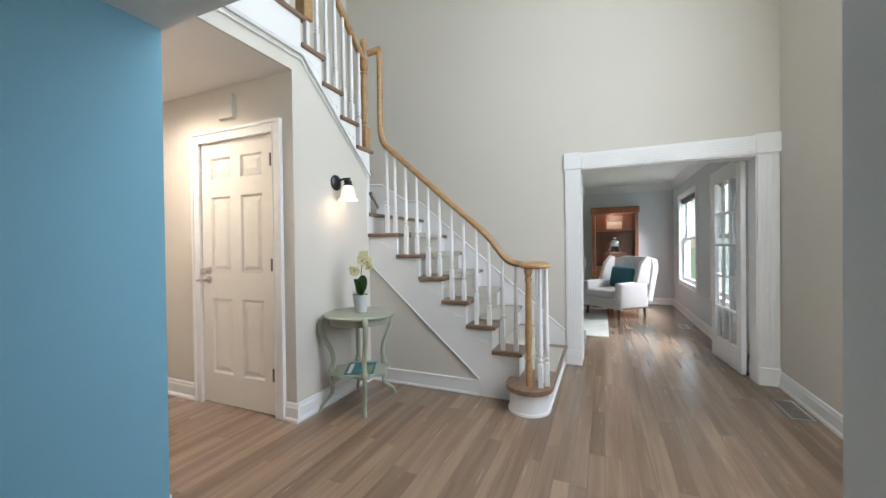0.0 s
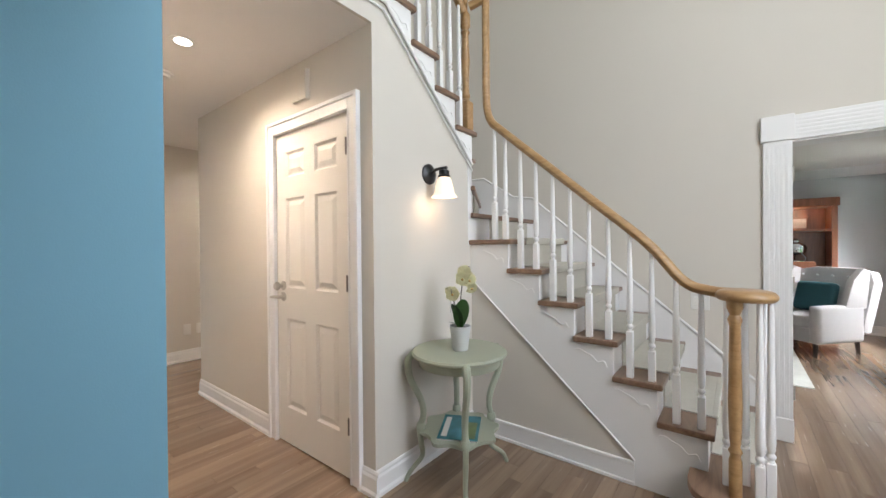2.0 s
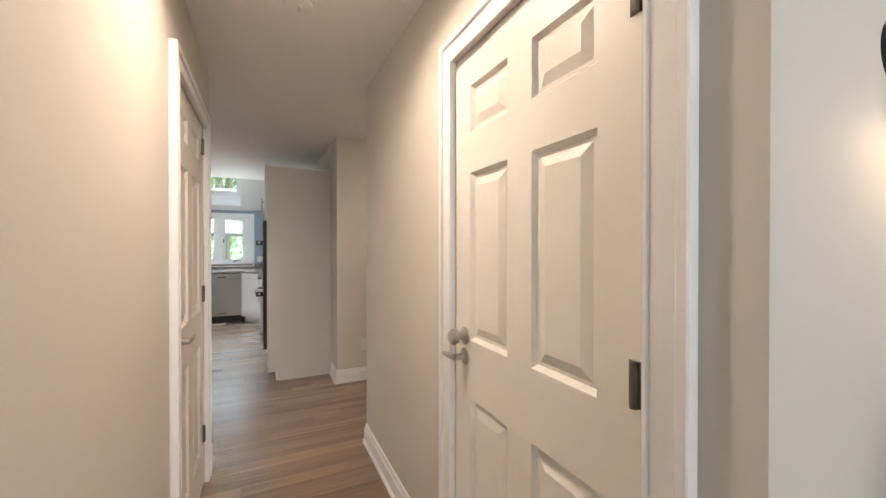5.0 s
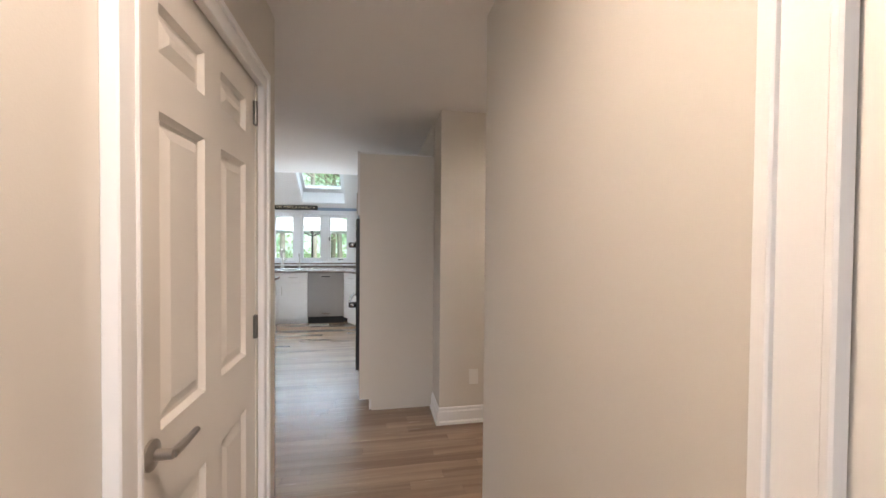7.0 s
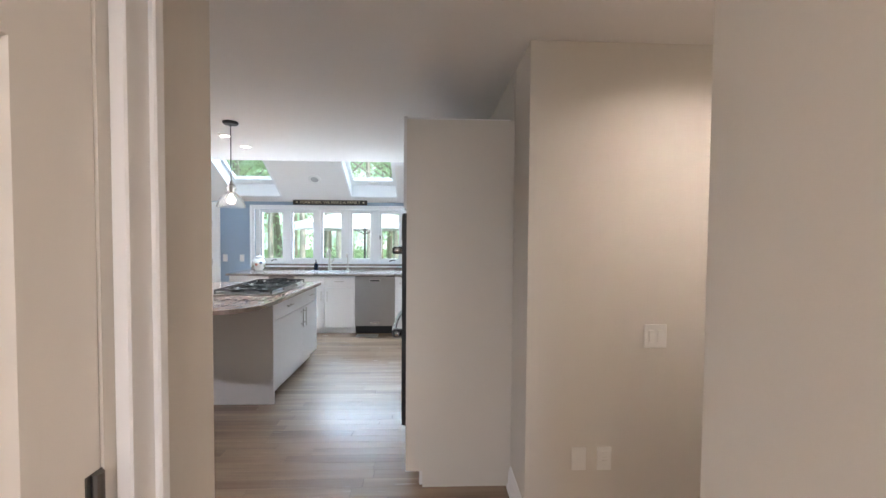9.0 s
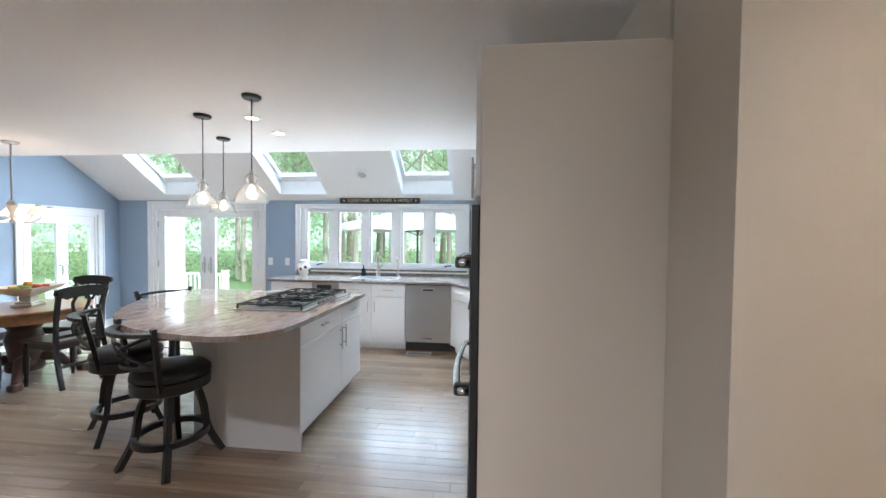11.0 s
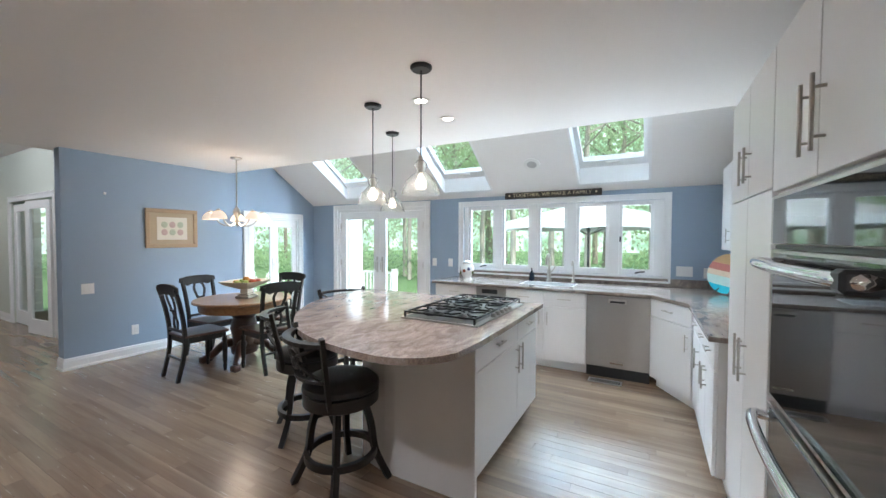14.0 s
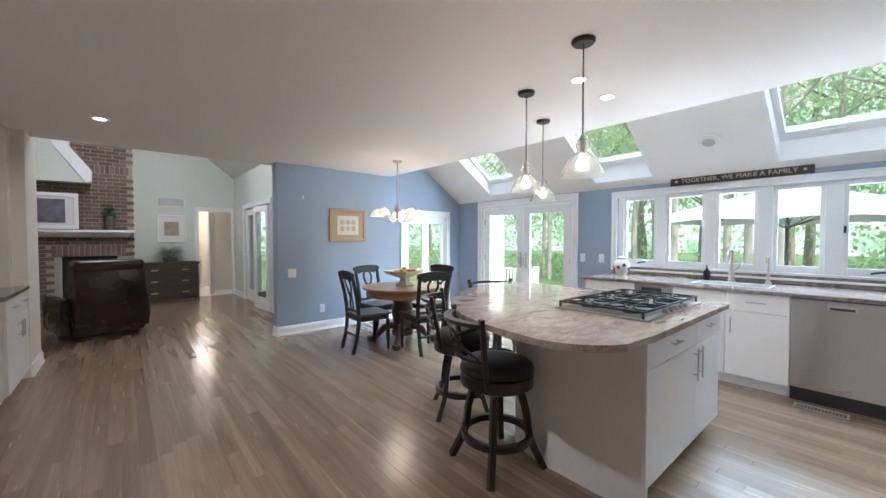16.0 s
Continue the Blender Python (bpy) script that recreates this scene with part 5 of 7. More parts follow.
# the white carcass, with a hollow curved breakfast end
part("body", boxes((-0.69, 0.61, -0.30, 0.475, 0.10, 0.882)), CABW, isl)
part("toe_kick", boxes((-0.69, 0.58, -0.28, 0.41, 0.0, 0.10)), CABW, isl)
curve = [(0.64, 0.518), (0.62, 0.518), (0.61, 0.475)] + [(0.60 - 0.19 * (1 - math.cos(radians(a))) * 0.9, 0.0 - 0.36 * math.sin(radians(a))) for a in range(0, 91, 10)] + [(0.40, -0.40), (0.43, -0.40)]
curve += [(0.46 + 0.18 * math.cos(radians(a)), -0.02 - 0.38 * math.sin(radians(a))) for a in range(84, -1, -12)]
part("end_panel", prism(curve, 0.0, 0.882, "z"), CABW, isl, "white curved end panel")
part("end_post", boxes((0.615, 0.642, 0.50, 0.519, 0.0, 0.882), bevel=0.002), CABW, isl)
for i, (a, b) in enumerate(((-0.69, -0.17), (-0.17, 0.61))):
    f = part("drawer_front", boxes((a + 0.003, b - 0.003, 0.476, 0.495, 0.715, 0.872), bevel=0.002), CABW, isl)
    bar_handle(f, ((a + b) / 2, 0.495, 0.80), 0.13, False)
for i, (a, b) in enumerate(((-0.69, -0.17), (-0.17, 0.61))):
    f = part("door", boxes((a + 0.003, b - 0.003, 0.476, 0.495, 0.105, 0.708), bevel=0.002), CABW, isl)
    bar_handle(f, (-0.17 + (0.045 if i else -0.045), 0.495, 0.60), 0.20)
top = [(-8.19, 0.15), (-6.86, 0.15)] + arc(-6.73, -0.20, 0.35, 70, 0, 8) + [(-6.40, -0.42), (-6.47, -0.72), (-6.62, -1.02), (-6.86, -1.30), (-7.18, -1.54), (-7.55, -1.70), (-7.90, -1.76), (-8.19, -1.72)]
top = [(v.x, v.y) for v in spline([(x, y, 0) for x, y in top[2:]], 3)]
top = [(-8.19, 0.15), (-6.86, 0.15)] + top
tagged(part("island_worktop", prism(top, 0.884, 0.918, "z", bevel=0.006), GRAN), "large curved brown granite island top", "worktop")
# support under the overhang
part("rear_panel", boxes((-0.69, 0.40, -0.40, -0.30, 0.0, 0.882)), CABW, isl)
# gas hob
hob = thing("gas_hob", (-7.585, -0.27, 0.918), 0, "five-burner steel gas hob with black iron grates", "hob")
part("tray", boxes((-0.47, 0.47, -0.29, 0.29, 0.0, 0.012), bevel=0.004, seg=2), STEEL, hob, "stainless steel tray")
part("burner_pan", boxes((-0.445, 0.445, -0.265, 0.245, 0.0115, 0.0135), bevel=0.0008), mat("dark_burner_pan", (0.11, 0.105, 0.10), 0.32, 0.8), hob, "dark polished pan under the grates")
for bx, by, r in ((-0.30, 0.13, 0.045), (-0.30, -0.13, 0.04), (0.0, 0.0, 0.06), (0.30, 0.13, 0.04), (0.30, -0.13, 0.05)):
    bn = part("burner", lathe([(r + 0.012, 0.012), (r + 0.012, 0.018), (r, 0.022), (r, 0.030), (r * 0.8, 0.034), (0, 0.034)], 18), IRON, hob, "black burner cap", True)
    bn.location = (bx, by, 0)
for gx in (-0.305, 0.0, 0.305):
    bm = bmesh.new()
    hw, hh = 0.148, 0.26
    for a, b in (((-hw, -hh), (hw, -hh)), ((-hw, hh), (hw, hh)), ((-hw, -hh), (-hw, hh)), ((hw, -hh), (hw, hh)), ((-hw, 0), (hw, 0))):
        sweep([(gx + a[0], a[1], 0.048), (gx + b[0], b[1], 0.048)], 0.008, 4, bm, 1.0, True)
    for sx, sy in ((0, 1), (0, -1)):
        for ang in (45, 135, 225, 315):
            c = (gx, 0.13 * sy)
            e = (c[0] + 0.12 * math.cos(radians(ang)), c[1] + 0.11 * math.sin(radians(ang)))
            i0 = (c[0] + 0.035 * math.cos(radians(ang)), c[1] + 0.035 * math.sin(radians(ang)))
            sweep([(i0[0], i0[1], 0.050), (e[0], e[1], 0.046)], 0.007, 4, bm, 1.0, True)
    for bx in (-0.075, 0.075):
        for y0, y1 in ((-hh, -0.195), (-0.07, 0.07), (0.195, hh)):
            sweep([(gx + bx, y0, 0.048), (gx + bx, y1, 0.048)], 0.0065, 4, bm, 1.0, True)
    for sy in (-0.13, 0.13):
        for x0, x1 in ((-hw, -0.05), (0.05, hw)):
            sweep([(gx + x0, sy, 0.048), (gx + x1, sy, 0.048)], 0.0065, 4, bm, 1.0, True)
    for fx, fy in ((-hw, -hh), (hw, -hh), (-hw, hh), (hw, hh)):
        sweep([(gx + fx, fy, 0.010), (gx + fx, fy, 0.05)], 0.008, 4, bm, 1.0, True)
    part("grate", bm, IRON, hob, "black cast-iron grate")
for k in range(5):
    kn = part("knob", lathe([(0.020, 0.012), (0.021, 0.016), (0.018, 0.038), (0, 0.040)], 14), STEEL, hob, "steel control knob", True)
    kn.location = (-0.16 + k * 0.08, 0.272, 0)

# lamps over the island
def pendant(at, label):
    p = thing("pendant_lamp", at, 0, label, "pendant lamp", "island pendants")
    part("canopy", lathe([(0, 0), (0.062, 0), (0.062, -0.012), (0.052, -0.022), (0, -0.022)], 24), BRONZE, p, "dark ceiling canopy", True)
    part("cord", sweep([(0, 0, -0.02), (0, 0, -0.505)], 0.004, 6), BLACKP, p)
    part("socket", lathe([(0.006, -0.50), (0.014, -0.505), (0.016, -0.56), (0.012, -0.60), (0, -0.60)], 14), NICKEL, p, "", True)
    g = part("shade", lathe([(0.016, -0.525), (0.030, -0.535), (0.040, -0.555), (0.030, -0.580), (0.028, -0.590), (0.045, -0.605), (0.085, -0.645), (0.108, -0.70), (0.112, -0.722), (0.108, -0.722), (0.104, -0.70), (0.082, -0.648), (0.042, -0.609), (0.025, -0.592), (0.026, -0.58), (0.036, -0.556), (0.028, -0.538), (0.014, -0.529)], 28), LAMPGL, p, "clear blown-glass bell shade", True)
    g.visible_shadow = False
    part("light_bulb", lathe([(0, -0.605), (0.010, -0.607), (0.020, -0.640), (0.019, -0.66), (0, -0.673)], 14), HOT, p, "lit filament bulb", True)
    bulb("pendant_glow", (at[0], at[1], at[2] - 0.66), 5.0, WARM, 0.03)
    return p


pendant((-6.836, -0.218, CZ), "clear glass pendant lamp hanging over the island")
pendant((-7.188, -0.857, CZ), "clear glass pendant lamp hanging over the island")
pendant((-7.841, -1.165, CZ), "clear glass pendant lamp hanging over the island")


def downlight(at, label):
    c = thing("recessed_light", at, 0, label, "recessed light", "recessed lights")
    part("trim_ring", lathe([(0.042, -0.002), (0.068, -0.002), (0.069, -0.007), (0.043, -0.004)], 28), PLATE, c, "white trim ring", True)
    part("lens", lathe([(0, -0.003), (0.042, -0.003), (0.042, -0.005), (0, -0.005)], 24), CANLIT, c, "lit lens")


for q in ((-2.85, 1.42, CZ), (-7.28, -0.50, CZ), (-7.72, -0.52, CZ), (-4.80, -3.68, CZ), (-5.35, -0.6, CZ), (-4.78, 2.80, CZ)):
    downlight(q, "lit white recessed ceiling light")
# round speaker in the slope
sp = new("ceiling_speaker")
tagged(sp, "round white speaker set in the sloping ceiling", "speaker")
sp.matrix_basis = Matrix.Translation((-9.58, -0.35, slope_z(-9.58) - 0.003)) @ Matrix.Rotation(-math.atan(SLOPE), 4, "Y")
part("ring", lathe([(0.06, 0), (0.10, 0), (0.10, -0.008), (0.06, -0.012)], 24), PLATE, sp, "", True)
part("grille", lathe([(0, -0.004), (0.06, -0.008), (0.06, -0.002)], 24), mat("grey_speaker_grille", (0.45, 0.45, 0.44), 0.6), sp)
# sign above the window
sg = thing("wooden_sign", (XW + 0.022, -0.22, 2.012), 0, "long dark wooden sign with cream lettering", "sign")
part("board", boxes((0.0, 0.025, -0.625, 0.625, 0.0, 0.088), bevel=0.003), mat("dark_sign_wood", (0.035, 0.027, 0.022), 0.6, vary=0.3, scale=8), sg)
CREAM = mat("cream_sign_paint", (0.62, 0.52, 0.36), 0.7)
fc = bpy.data.curves.new("lettering", "FONT")
fc.body = "TOGETHER, WE MAKE A FAMILY"
fc.size, fc.extrude, fc.align_x, fc.align_y = 0.066, 0.001, "CENTER", "CENTER"
fo = new("lettering_source", fc)
dg = bpy.context.evaluated_depsgraph_get()
lm = bpy.data.meshes.new_from_object(fo.evaluated_get(dg))
bpy.data.objects.remove(fo)
xs = [v.co.x for v in lm.vertices]
k = 1.02 / (max(xs) - min(xs))
lm.transform(Matrix.Translation((0.0275, 0, 0.044)) @ Euler((radians(90), 0, radians(90))).to_matrix().to_4x4() @ Matrix.Diagonal((k, 1, 1, 1)))
lm.materials.clear()
lm.materials.append(CREAM)
lt = new("lettering", lm)
lt.parent = sg
for s in (-0.56, 0.56):
    part("star", boxes((0.025, 0.028, s - 0.012, s + 0.012, 0.034, 0.056)), CREAM, sg)


# wall plates
def plate(at, turn, w, h, label, kind="switch", n=1):
    p = thing("wall_plate", at, turn, label, "switch" if kind == "switch" else "outlet")
    part("cover", boxes((-w / 2, w / 2, -0.007, 0, -h / 2, h / 2), bevel=0.003), PLATE, p)
    for i in range(n):
        c = (i - (n - 1) / 2) * 0.046
        if kind == "switch":
            part("rocker", boxes((c - 0.015, c + 0.015, -0.011, -0.006, -0.032, 0.032), bevel=0.003), PLATE, p)
        else:
            for z in (-0.02, 0.02):
                part("socket", boxes((c - 0.016, c + 0.016, -0.009, -0.006, z - 0.013, z + 0.013), bevel=0.003), PLATE, p)


plate((XW, 1.28, 1.10), 90, 0.16, 0.115, "white triple switch plate on the blue wall", "switch", 3)
plate((XW, 1.52, 1.09), 90, 0.12, 0.115, "white double outlet plate on the blue wall", "outlet", 2)
plate((XW, -1.72, 1.10), 90, 0.075, 0.12, "white switch plate on the blue wall")
plate((XW, -2.0, 1.10), 90, 0.075, 0.12, "white switch plate beside the patio doors")
plate((-6.78, YB, 0.88), 180, 0.115, 0.12, "white double switch plate on the dining wall", "switch", 2)
plate((-7.22, YB, 0.32), 180, 0.075, 0.12, "white outlet with a plugged adapter", "outlet")
plate((-5.41, 2.24, 0.36), 90, 0.075, 0.12, "blank white plate low on the passage wall", "outlet", 0)
plate((-5.41, 2.37, 0.36), 90, 0.075, 0.12, "white outlet low on the passage wall", "outlet")
plate((-5.41, 2.62, 0.985), 90, 0.115, 0.12, "white double switch plate on the passage wall", "switch", 2)
plate((XS, 2.64, 0.91), 90, 0.07, 0.115, "white outlet above the side table", "outlet")
plate((-0.635, YF, 0.87), 0, 0.115, 0.12, "white double switch plate beside the stair", "switch", 2)


def register(at, turn, w, l, label):
    r = thing("floor_register", at, turn, label, "register")
    part("frame", boxes((-w / 2, w / 2, -l / 2, -l / 2 + 0.015, 0, 0.005), (-w / 2, w / 2, l / 2 - 0.015, l / 2, 0, 0.005), (-w / 2, -w / 2 + 0.015, -l / 2, l / 2, 0, 0.005), (w / 2 - 0.015, w / 2, -l / 2, l / 2, 0, 0.005), bevel=0.001), NICKEL, r)
    n = int(l / 0.02)
    part("grating", boxes(*[(-w / 2 + 0.015, w / 2 - 0.015, -l / 2 + 0.018 + i * 0.02, -l / 2 + 0.028 + i * 0.02, 0.0, 0.004) for i in range(n - 2)]), mat("dull_grey_metal", (0.3, 0.28, 0.26), 0.5, 0.6), r)
    # shade of the open duct, painted as a thin black sheet
    part("duct_shade", boxes((-w / 2 + 0.014, w / 2 - 0.014, -l / 2 + 0.014, l / 2 - 0.014, 0.0002, 0.0012)), BLACKP, r)


register((-9.16, 0.55, 0.001), 0, 0.12, 0.32, "metal floor register in front of the dishwasher")
register((1.30, 3.42, 0.001), 0, 0.14, 0.36, "metal floor register by the foyer wall")
register((1.12, 6.3, 0.001), 0, 0.12, 0.30, "metal floor register in the living room")
register((-6.85, -6.2, 0.001), 0, 0.12, 0.30, "metal floor register by the family room doors")
# base unit at the far end of the kitchen
be = base_unit("end_cabinet", (-4.20, -4.05, 0), 90, 0.9, 2, 2, "white end cabinet beside the family room", 0.55)
be.matrix_basis = pose(-4.20, -4.60, 0, 0, 0, 90)
tagged(part("end_worktop", boxes((-4.23, -3.60, -4.615, -3.6, 0.884, 0.916), bevel=0.004), GRAN2), "granite top of the end cabinet", "worktop")
tagged(part("end_backsplash", boxes((-4.10, -3.60, -4.618, -4.60, 0.917, 1.02), bevel=0.003), GRAN2), "granite upstand behind the end cabinet", "backsplash")
# colourful glass platter standing in the corner of the worktop
gp = thing("glass_platter", (-9.64, 1.60, 0.917), 45, "round fused-glass platter in tan, red, cream and turquoise bands", "platter")
GPR = 0.20
for z0, z1, col in ((-1.0, -0.62, (0.02, 0.52, 0.62)), (-0.62, -0.18, (0.62, 0.80, 0.74)), (-0.18, 0.10, (0.72, 0.58, 0.42)), (0.10, 0.46, (0.48, 0.17, 0.13)), (0.46, 1.0, (0.62, 0.40, 0.20))):
    a0, a1 = math.asin(z0), math.asin(z1)
    rightside = [(GPR * math.cos(a0 + (a1 - a0) * i / 6), GPR * math.sin(a0 + (a1 - a0) * i / 6)) for i in range(7)]
    pts = rightside + [(-x, z) for x, z in reversed(rightside) if abs(x) > 1e-4]
    if abs(rightside[0][0]) < 1e-4:
        pts = pts[1:] + [rightside[0]]
    bm = prism(pts, -0.006, 0.006, "y")
    bmesh.ops.transform(bm, matrix=pose(0, 0.02, GPR + 0.006, -10, 8, 0), verts=bm.verts[:])
    part("band", bm, mat("platter_glass", col, 0.08, vary=0.12, scale=14), gp)
part("easel", sweep([(-0.07, -0.06, 0.006), (-0.05, 0.03, 0.10), (0, 0.10, 0.006), (0.05, 0.03, 0.10), (0.07, -0.06, 0.006)], 0.006, 6), BLACKP, gp, "small black wire stand")

# ---- foyer and hall things ----
tb = thing("side_table", (-1.645, 2.345, 0), 0, "sage green painted round side table with curved legs", "table")
part("tabletop", lathe([(0, 0.722), (0.252, 0.722), (0.262, 0.728), (0.264, 0.738), (0.256, 0.747), (0, 0.748)], 48), SAGE, tb, "", True)
part("apron", lathe([(0.205, 0.665), (0.222, 0.668), (0.226, 0.722), (0.20, 0.722)], 40), SAGE, tb, "", True)
sc = [((0.205 + 0.02 * math.cos(radians(8 * a))) * math.cos(radians(a)), (0.205 + 0.02 * math.cos(radians(8 * a))) * math.sin(radians(a))) for a in range(0, 360, 5)]
part("lower_shelf", prism(sc, 0.275, 0.296, "z", bevel=0.005), SAGE, tb, "scalloped lower shelf")
for ax, ay in ((-0.22, -0.205), (0.155, -0.165), (0.13, 0.30), (-0.215, 0.255)):
    d = Vector((ax, ay)).normalized()
    r = Vector((ax, ay)).length
    prof = [(0.252, 0.735), (0.282, 0.69), (0.272, 0.59), (0.215, 0.47), (0.20, 0.38), (0.222, 0.30), (0.215, 0.22), (0.21, 0.14), (r - 0.03, 0.06), (r, 0.0)]
    line = spline([(d.x * q, d.y * q, z) for q, z in prof], 4)
    rad = [0.021 - 0.009 * i / (len(line) - 1) for i in range(len(line))]
    part("leg", sweep(line, rad, 8), SAGE, tb, "", True)
    part("leg_collar", lathe([(0.02, 0.285), (0.026, 0.30), (0.024, 0.325), (0.018, 0.335)], 12, None, (d.x * 0.215, d.y * 0.215, 0)), SAGE, tb, "", True)
tb.matrix_basis = tb.matrix_basis @ Matrix.Diagonal((1, 1, 0.955, 1))
mg = thing("magazine", (-1.63, 2.33, 0.284), 28, "glossy magazine with a teal and green cover", "magazine")
part("pages", boxes((-0.105, 0.105, -0.14, 0.14, 0, 0.007)), PLATE, mg)
part("cover", boxes((-0.106, 0.106, -0.141, 0.141, 0.007, 0.0085)), mat("teal_green_cover", (0.06, 0.22, 0.26), 0.25, vary=0.8, scale=9), mg, "teal and green printed cover")
part("title_bar", boxes((-0.09, -0.06, -0.11, 0.11, 0.0085, 0.009)), PLATE, mg, "pale title bar")
part("photo_strip", boxes((0.02, 0.09, -0.12, 0.06, 0.0085, 0.009)), mat("photo_green", (0.10, 0.16, 0.05), 0.3, vary=0.7, scale=20), mg)
oc = thing("potted_orchid", (-1.635, 2.345, 0.7145), 0, "cream orchid in a pale grey ceramic pot on the table", "plant")
part("pot", lathe([(0, 0), (0.040, 0), (0.043, 0.006), (0.058, 0.128), (0.060, 0.134), (0.054, 0.134), (0.050, 0.118), (0, 0.118)], 28), POTW, oc, "", True)
part("soil", lathe([(0, 0.122), (0.045, 0.121), (0.05, 0.116)], 14), mat("orchid_bark", (0.05, 0.03, 0.02), 0.95, vary=0.5, scale=30, bump=0.8, bump_scale=60), oc)


def leaf(length, width, turn, lift, bend):
    bm = bmesh.new()
    rows = []
    n = 9
    for i in range(n + 1):
        t = i / n
        w = width * math.sin(math.pi * min(0.98, t * 0.9 + 0.08)) ** 0.7
        x, z = t * length * math.cos(radians(lift - bend * t)), t * length * math.sin(radians(lift - bend * t))
        rows.append([bm.verts.new((x, s * w / 2, z + abs(s) * w * 0.14)) for s in (-1, -0.5, 0, 0.5, 1)])
    for a, b in zip(rows, rows[1:]):
        for k in range(4):
            bm.faces.new((a[k], a[k + 1], b[k + 1], b[k]))
    bmesh.ops.solidify(bm, geom=bm.faces[:], thickness=0.002)
    bmesh.ops.transform(bm, matrix=pose(0, 0, 0.122, 0, 0, turn), verts=bm.verts[:])
    return bm


for ln, wd, tn, lf, bd in ((0.165, 0.100, -28, 84, 8), (0.145, 0.092, 252, 80, 12), (0.12, 0.075, 120, 68, 25), (0.07, 0.02, 215, 45, 20)):
    part("leaf", leaf(ln, wd, tn, lf, bd), LEAF, oc, "broad green orchid leaf", True)
stem = spline([(0, 0, 0.12), (0.005, -0.005, 0.24), (0.012, 0.0, 0.34), (0.02, 0.015, 0.42), (0.035, 0.04, 0.46)], 5)
part("stem", sweep(stem, 0.003, 6), mat("orchid_stem", (0.06, 0.05, 0.03), 0.6), oc)
part("stem", sweep(spline([(0.008, 0.004, 0.12), (-0.01, -0.02, 0.22), (-0.015, -0.05, 0.30), (-0.01, -0.07, 0.34)], 5), 0.003, 6), BARK, oc)


def blossom(parent, at, turn, tilt, s=1.0):
    bm = bmesh.new()
    for k in range(5):
        a = k * 72 + 18
        w = (0.040 if k in (0, 2) else 0.030) * s
        m = pose(0, 0, 0, 0, 0, 0) @ Matrix.Rotation(radians(a), 4, "Y")
        rows = []
        for i in range(6):
            t = i / 5
            half = w * math.sin(math.pi * (0.12 + 0.85 * t)) * 0.8
            rows.append([bm.verts.new(m @ Vector((q * half, -0.008 * math.sin(t * 3) - abs(q) * 0.004, t * 0.042 * s))) for q in (-1, 0, 1)])
        for r0, r1 in zip(rows, rows[1:]):
            for q in range(2):
                bm.faces.new((r0[q], r0[q + 1], r1[q + 1], r1[q]))
    bmesh.ops.solidify(bm, geom=bm.faces[:], thickness=0.001)
    bmesh.ops.transform(bm, matrix=pose(*at, tilt, 0, turn), verts=bm.verts[:])
    f = part("blossom", bm, PETAL, parent, "cream yellow orchid flower", True)
    bm = bmesh.new()
    bmesh.ops.create_icosphere(bm, subdivisions=1, radius=0.008, matrix=pose(*at, tilt, 0, turn) @ pose(0, -0.010, -0.004))
    part("lip", bm, mat("orchid_lip", (0.55, 0.35, 0.08), 0.6), f)


for at, tn, tl, s in (((0.015, 0.0, 0.395), 40, 8, 1.0), ((0.035, 0.035, 0.385), 60, 0, 1.05), ((0.02, 0.015, 0.425), 22, -12, 1.05), ((0.055, 0.03, 0.345), 62, 25, 0.85), ((-0.015, -0.05, 0.315), 30, 8, 1.0), ((-0.035, -0.045, 0.325), 5, 12, 0.75)):
    blossom(oc, at, tn, tl, s)
sn = thing("wall_sconce", (XS, 2.40, 1.725), 0, "dark bronze wall sconce with a lit frosted shade", "wall lamp")
bm = lathe([(0, 0), (0.062, 0), (0.062, 0.008), (0.05, 0.018), (0.022, 0.028), (0, 0.03)], 26)
bmesh.ops.transform(bm, matrix=pose(0, 0, 0, 0, 90), verts=bm.verts[:])
part("backplate", bm, BRONZE, sn, "", True)
part("arm", sweep(spline([(0.02, 0, 0.0), (0.06, -0.005, 0.018), (0.10, -0.008, 0.022), (0.145, -0.008, 0.02)], 5), 0.009, 8), BRONZE, sn, "", True)
part("holder", lathe([(0.012, 0.025), (0.016, 0.01), (0.032, 0.004), (0.030, -0.018), (0.036, -0.026), (0.034, -0.035), (0, -0.03)], 20, None, (0.125, -0.008, 0)), BRONZE, sn, "", True)
g = part("shade", lathe([(0.030, -0.03), (0.042, -0.05), (0.052, -0.09), (0.058, -0.125), (0.076, -0.148), (0.073, -0.149), (0.055, -0.127), (0.049, -0.09), (0.039, -0.052)], 28, None, (0.125, -0.008, 0)), FROST, sn, "lit frosted glass bell shade", True)
bulb("sconce_glow", (XS + 0.125, 2.392, 1.725 - 0.165), 0.6, WARM, 0.04)
# vent cover above the door, and a smoke detector
vc = thing("chime_cover", (-2.535, YD, 2.275), 0, "flat painted cover box above the hall door", "cover")
part("cover", boxes((-0.075, 0.075, -0.028, 0, -0.09, 0.09), bevel=0.006, seg=2), GREIGE, vc)
part("rim", boxes((-0.08, 0.08, -0.008, 0, -0.095, 0.095), bevel=0.002), GREIGE, vc)
sd = thing("smoke_detector", (-3.39, 1.46, CZ), 0, "round white smoke detector on the hall ceiling", "detector")
part("base", lathe([(0, 0), (0.075, 0), (0.075, -0.012), (0.068, -0.016), (0, -0.016)], 28), PLATE, sd, "", True)
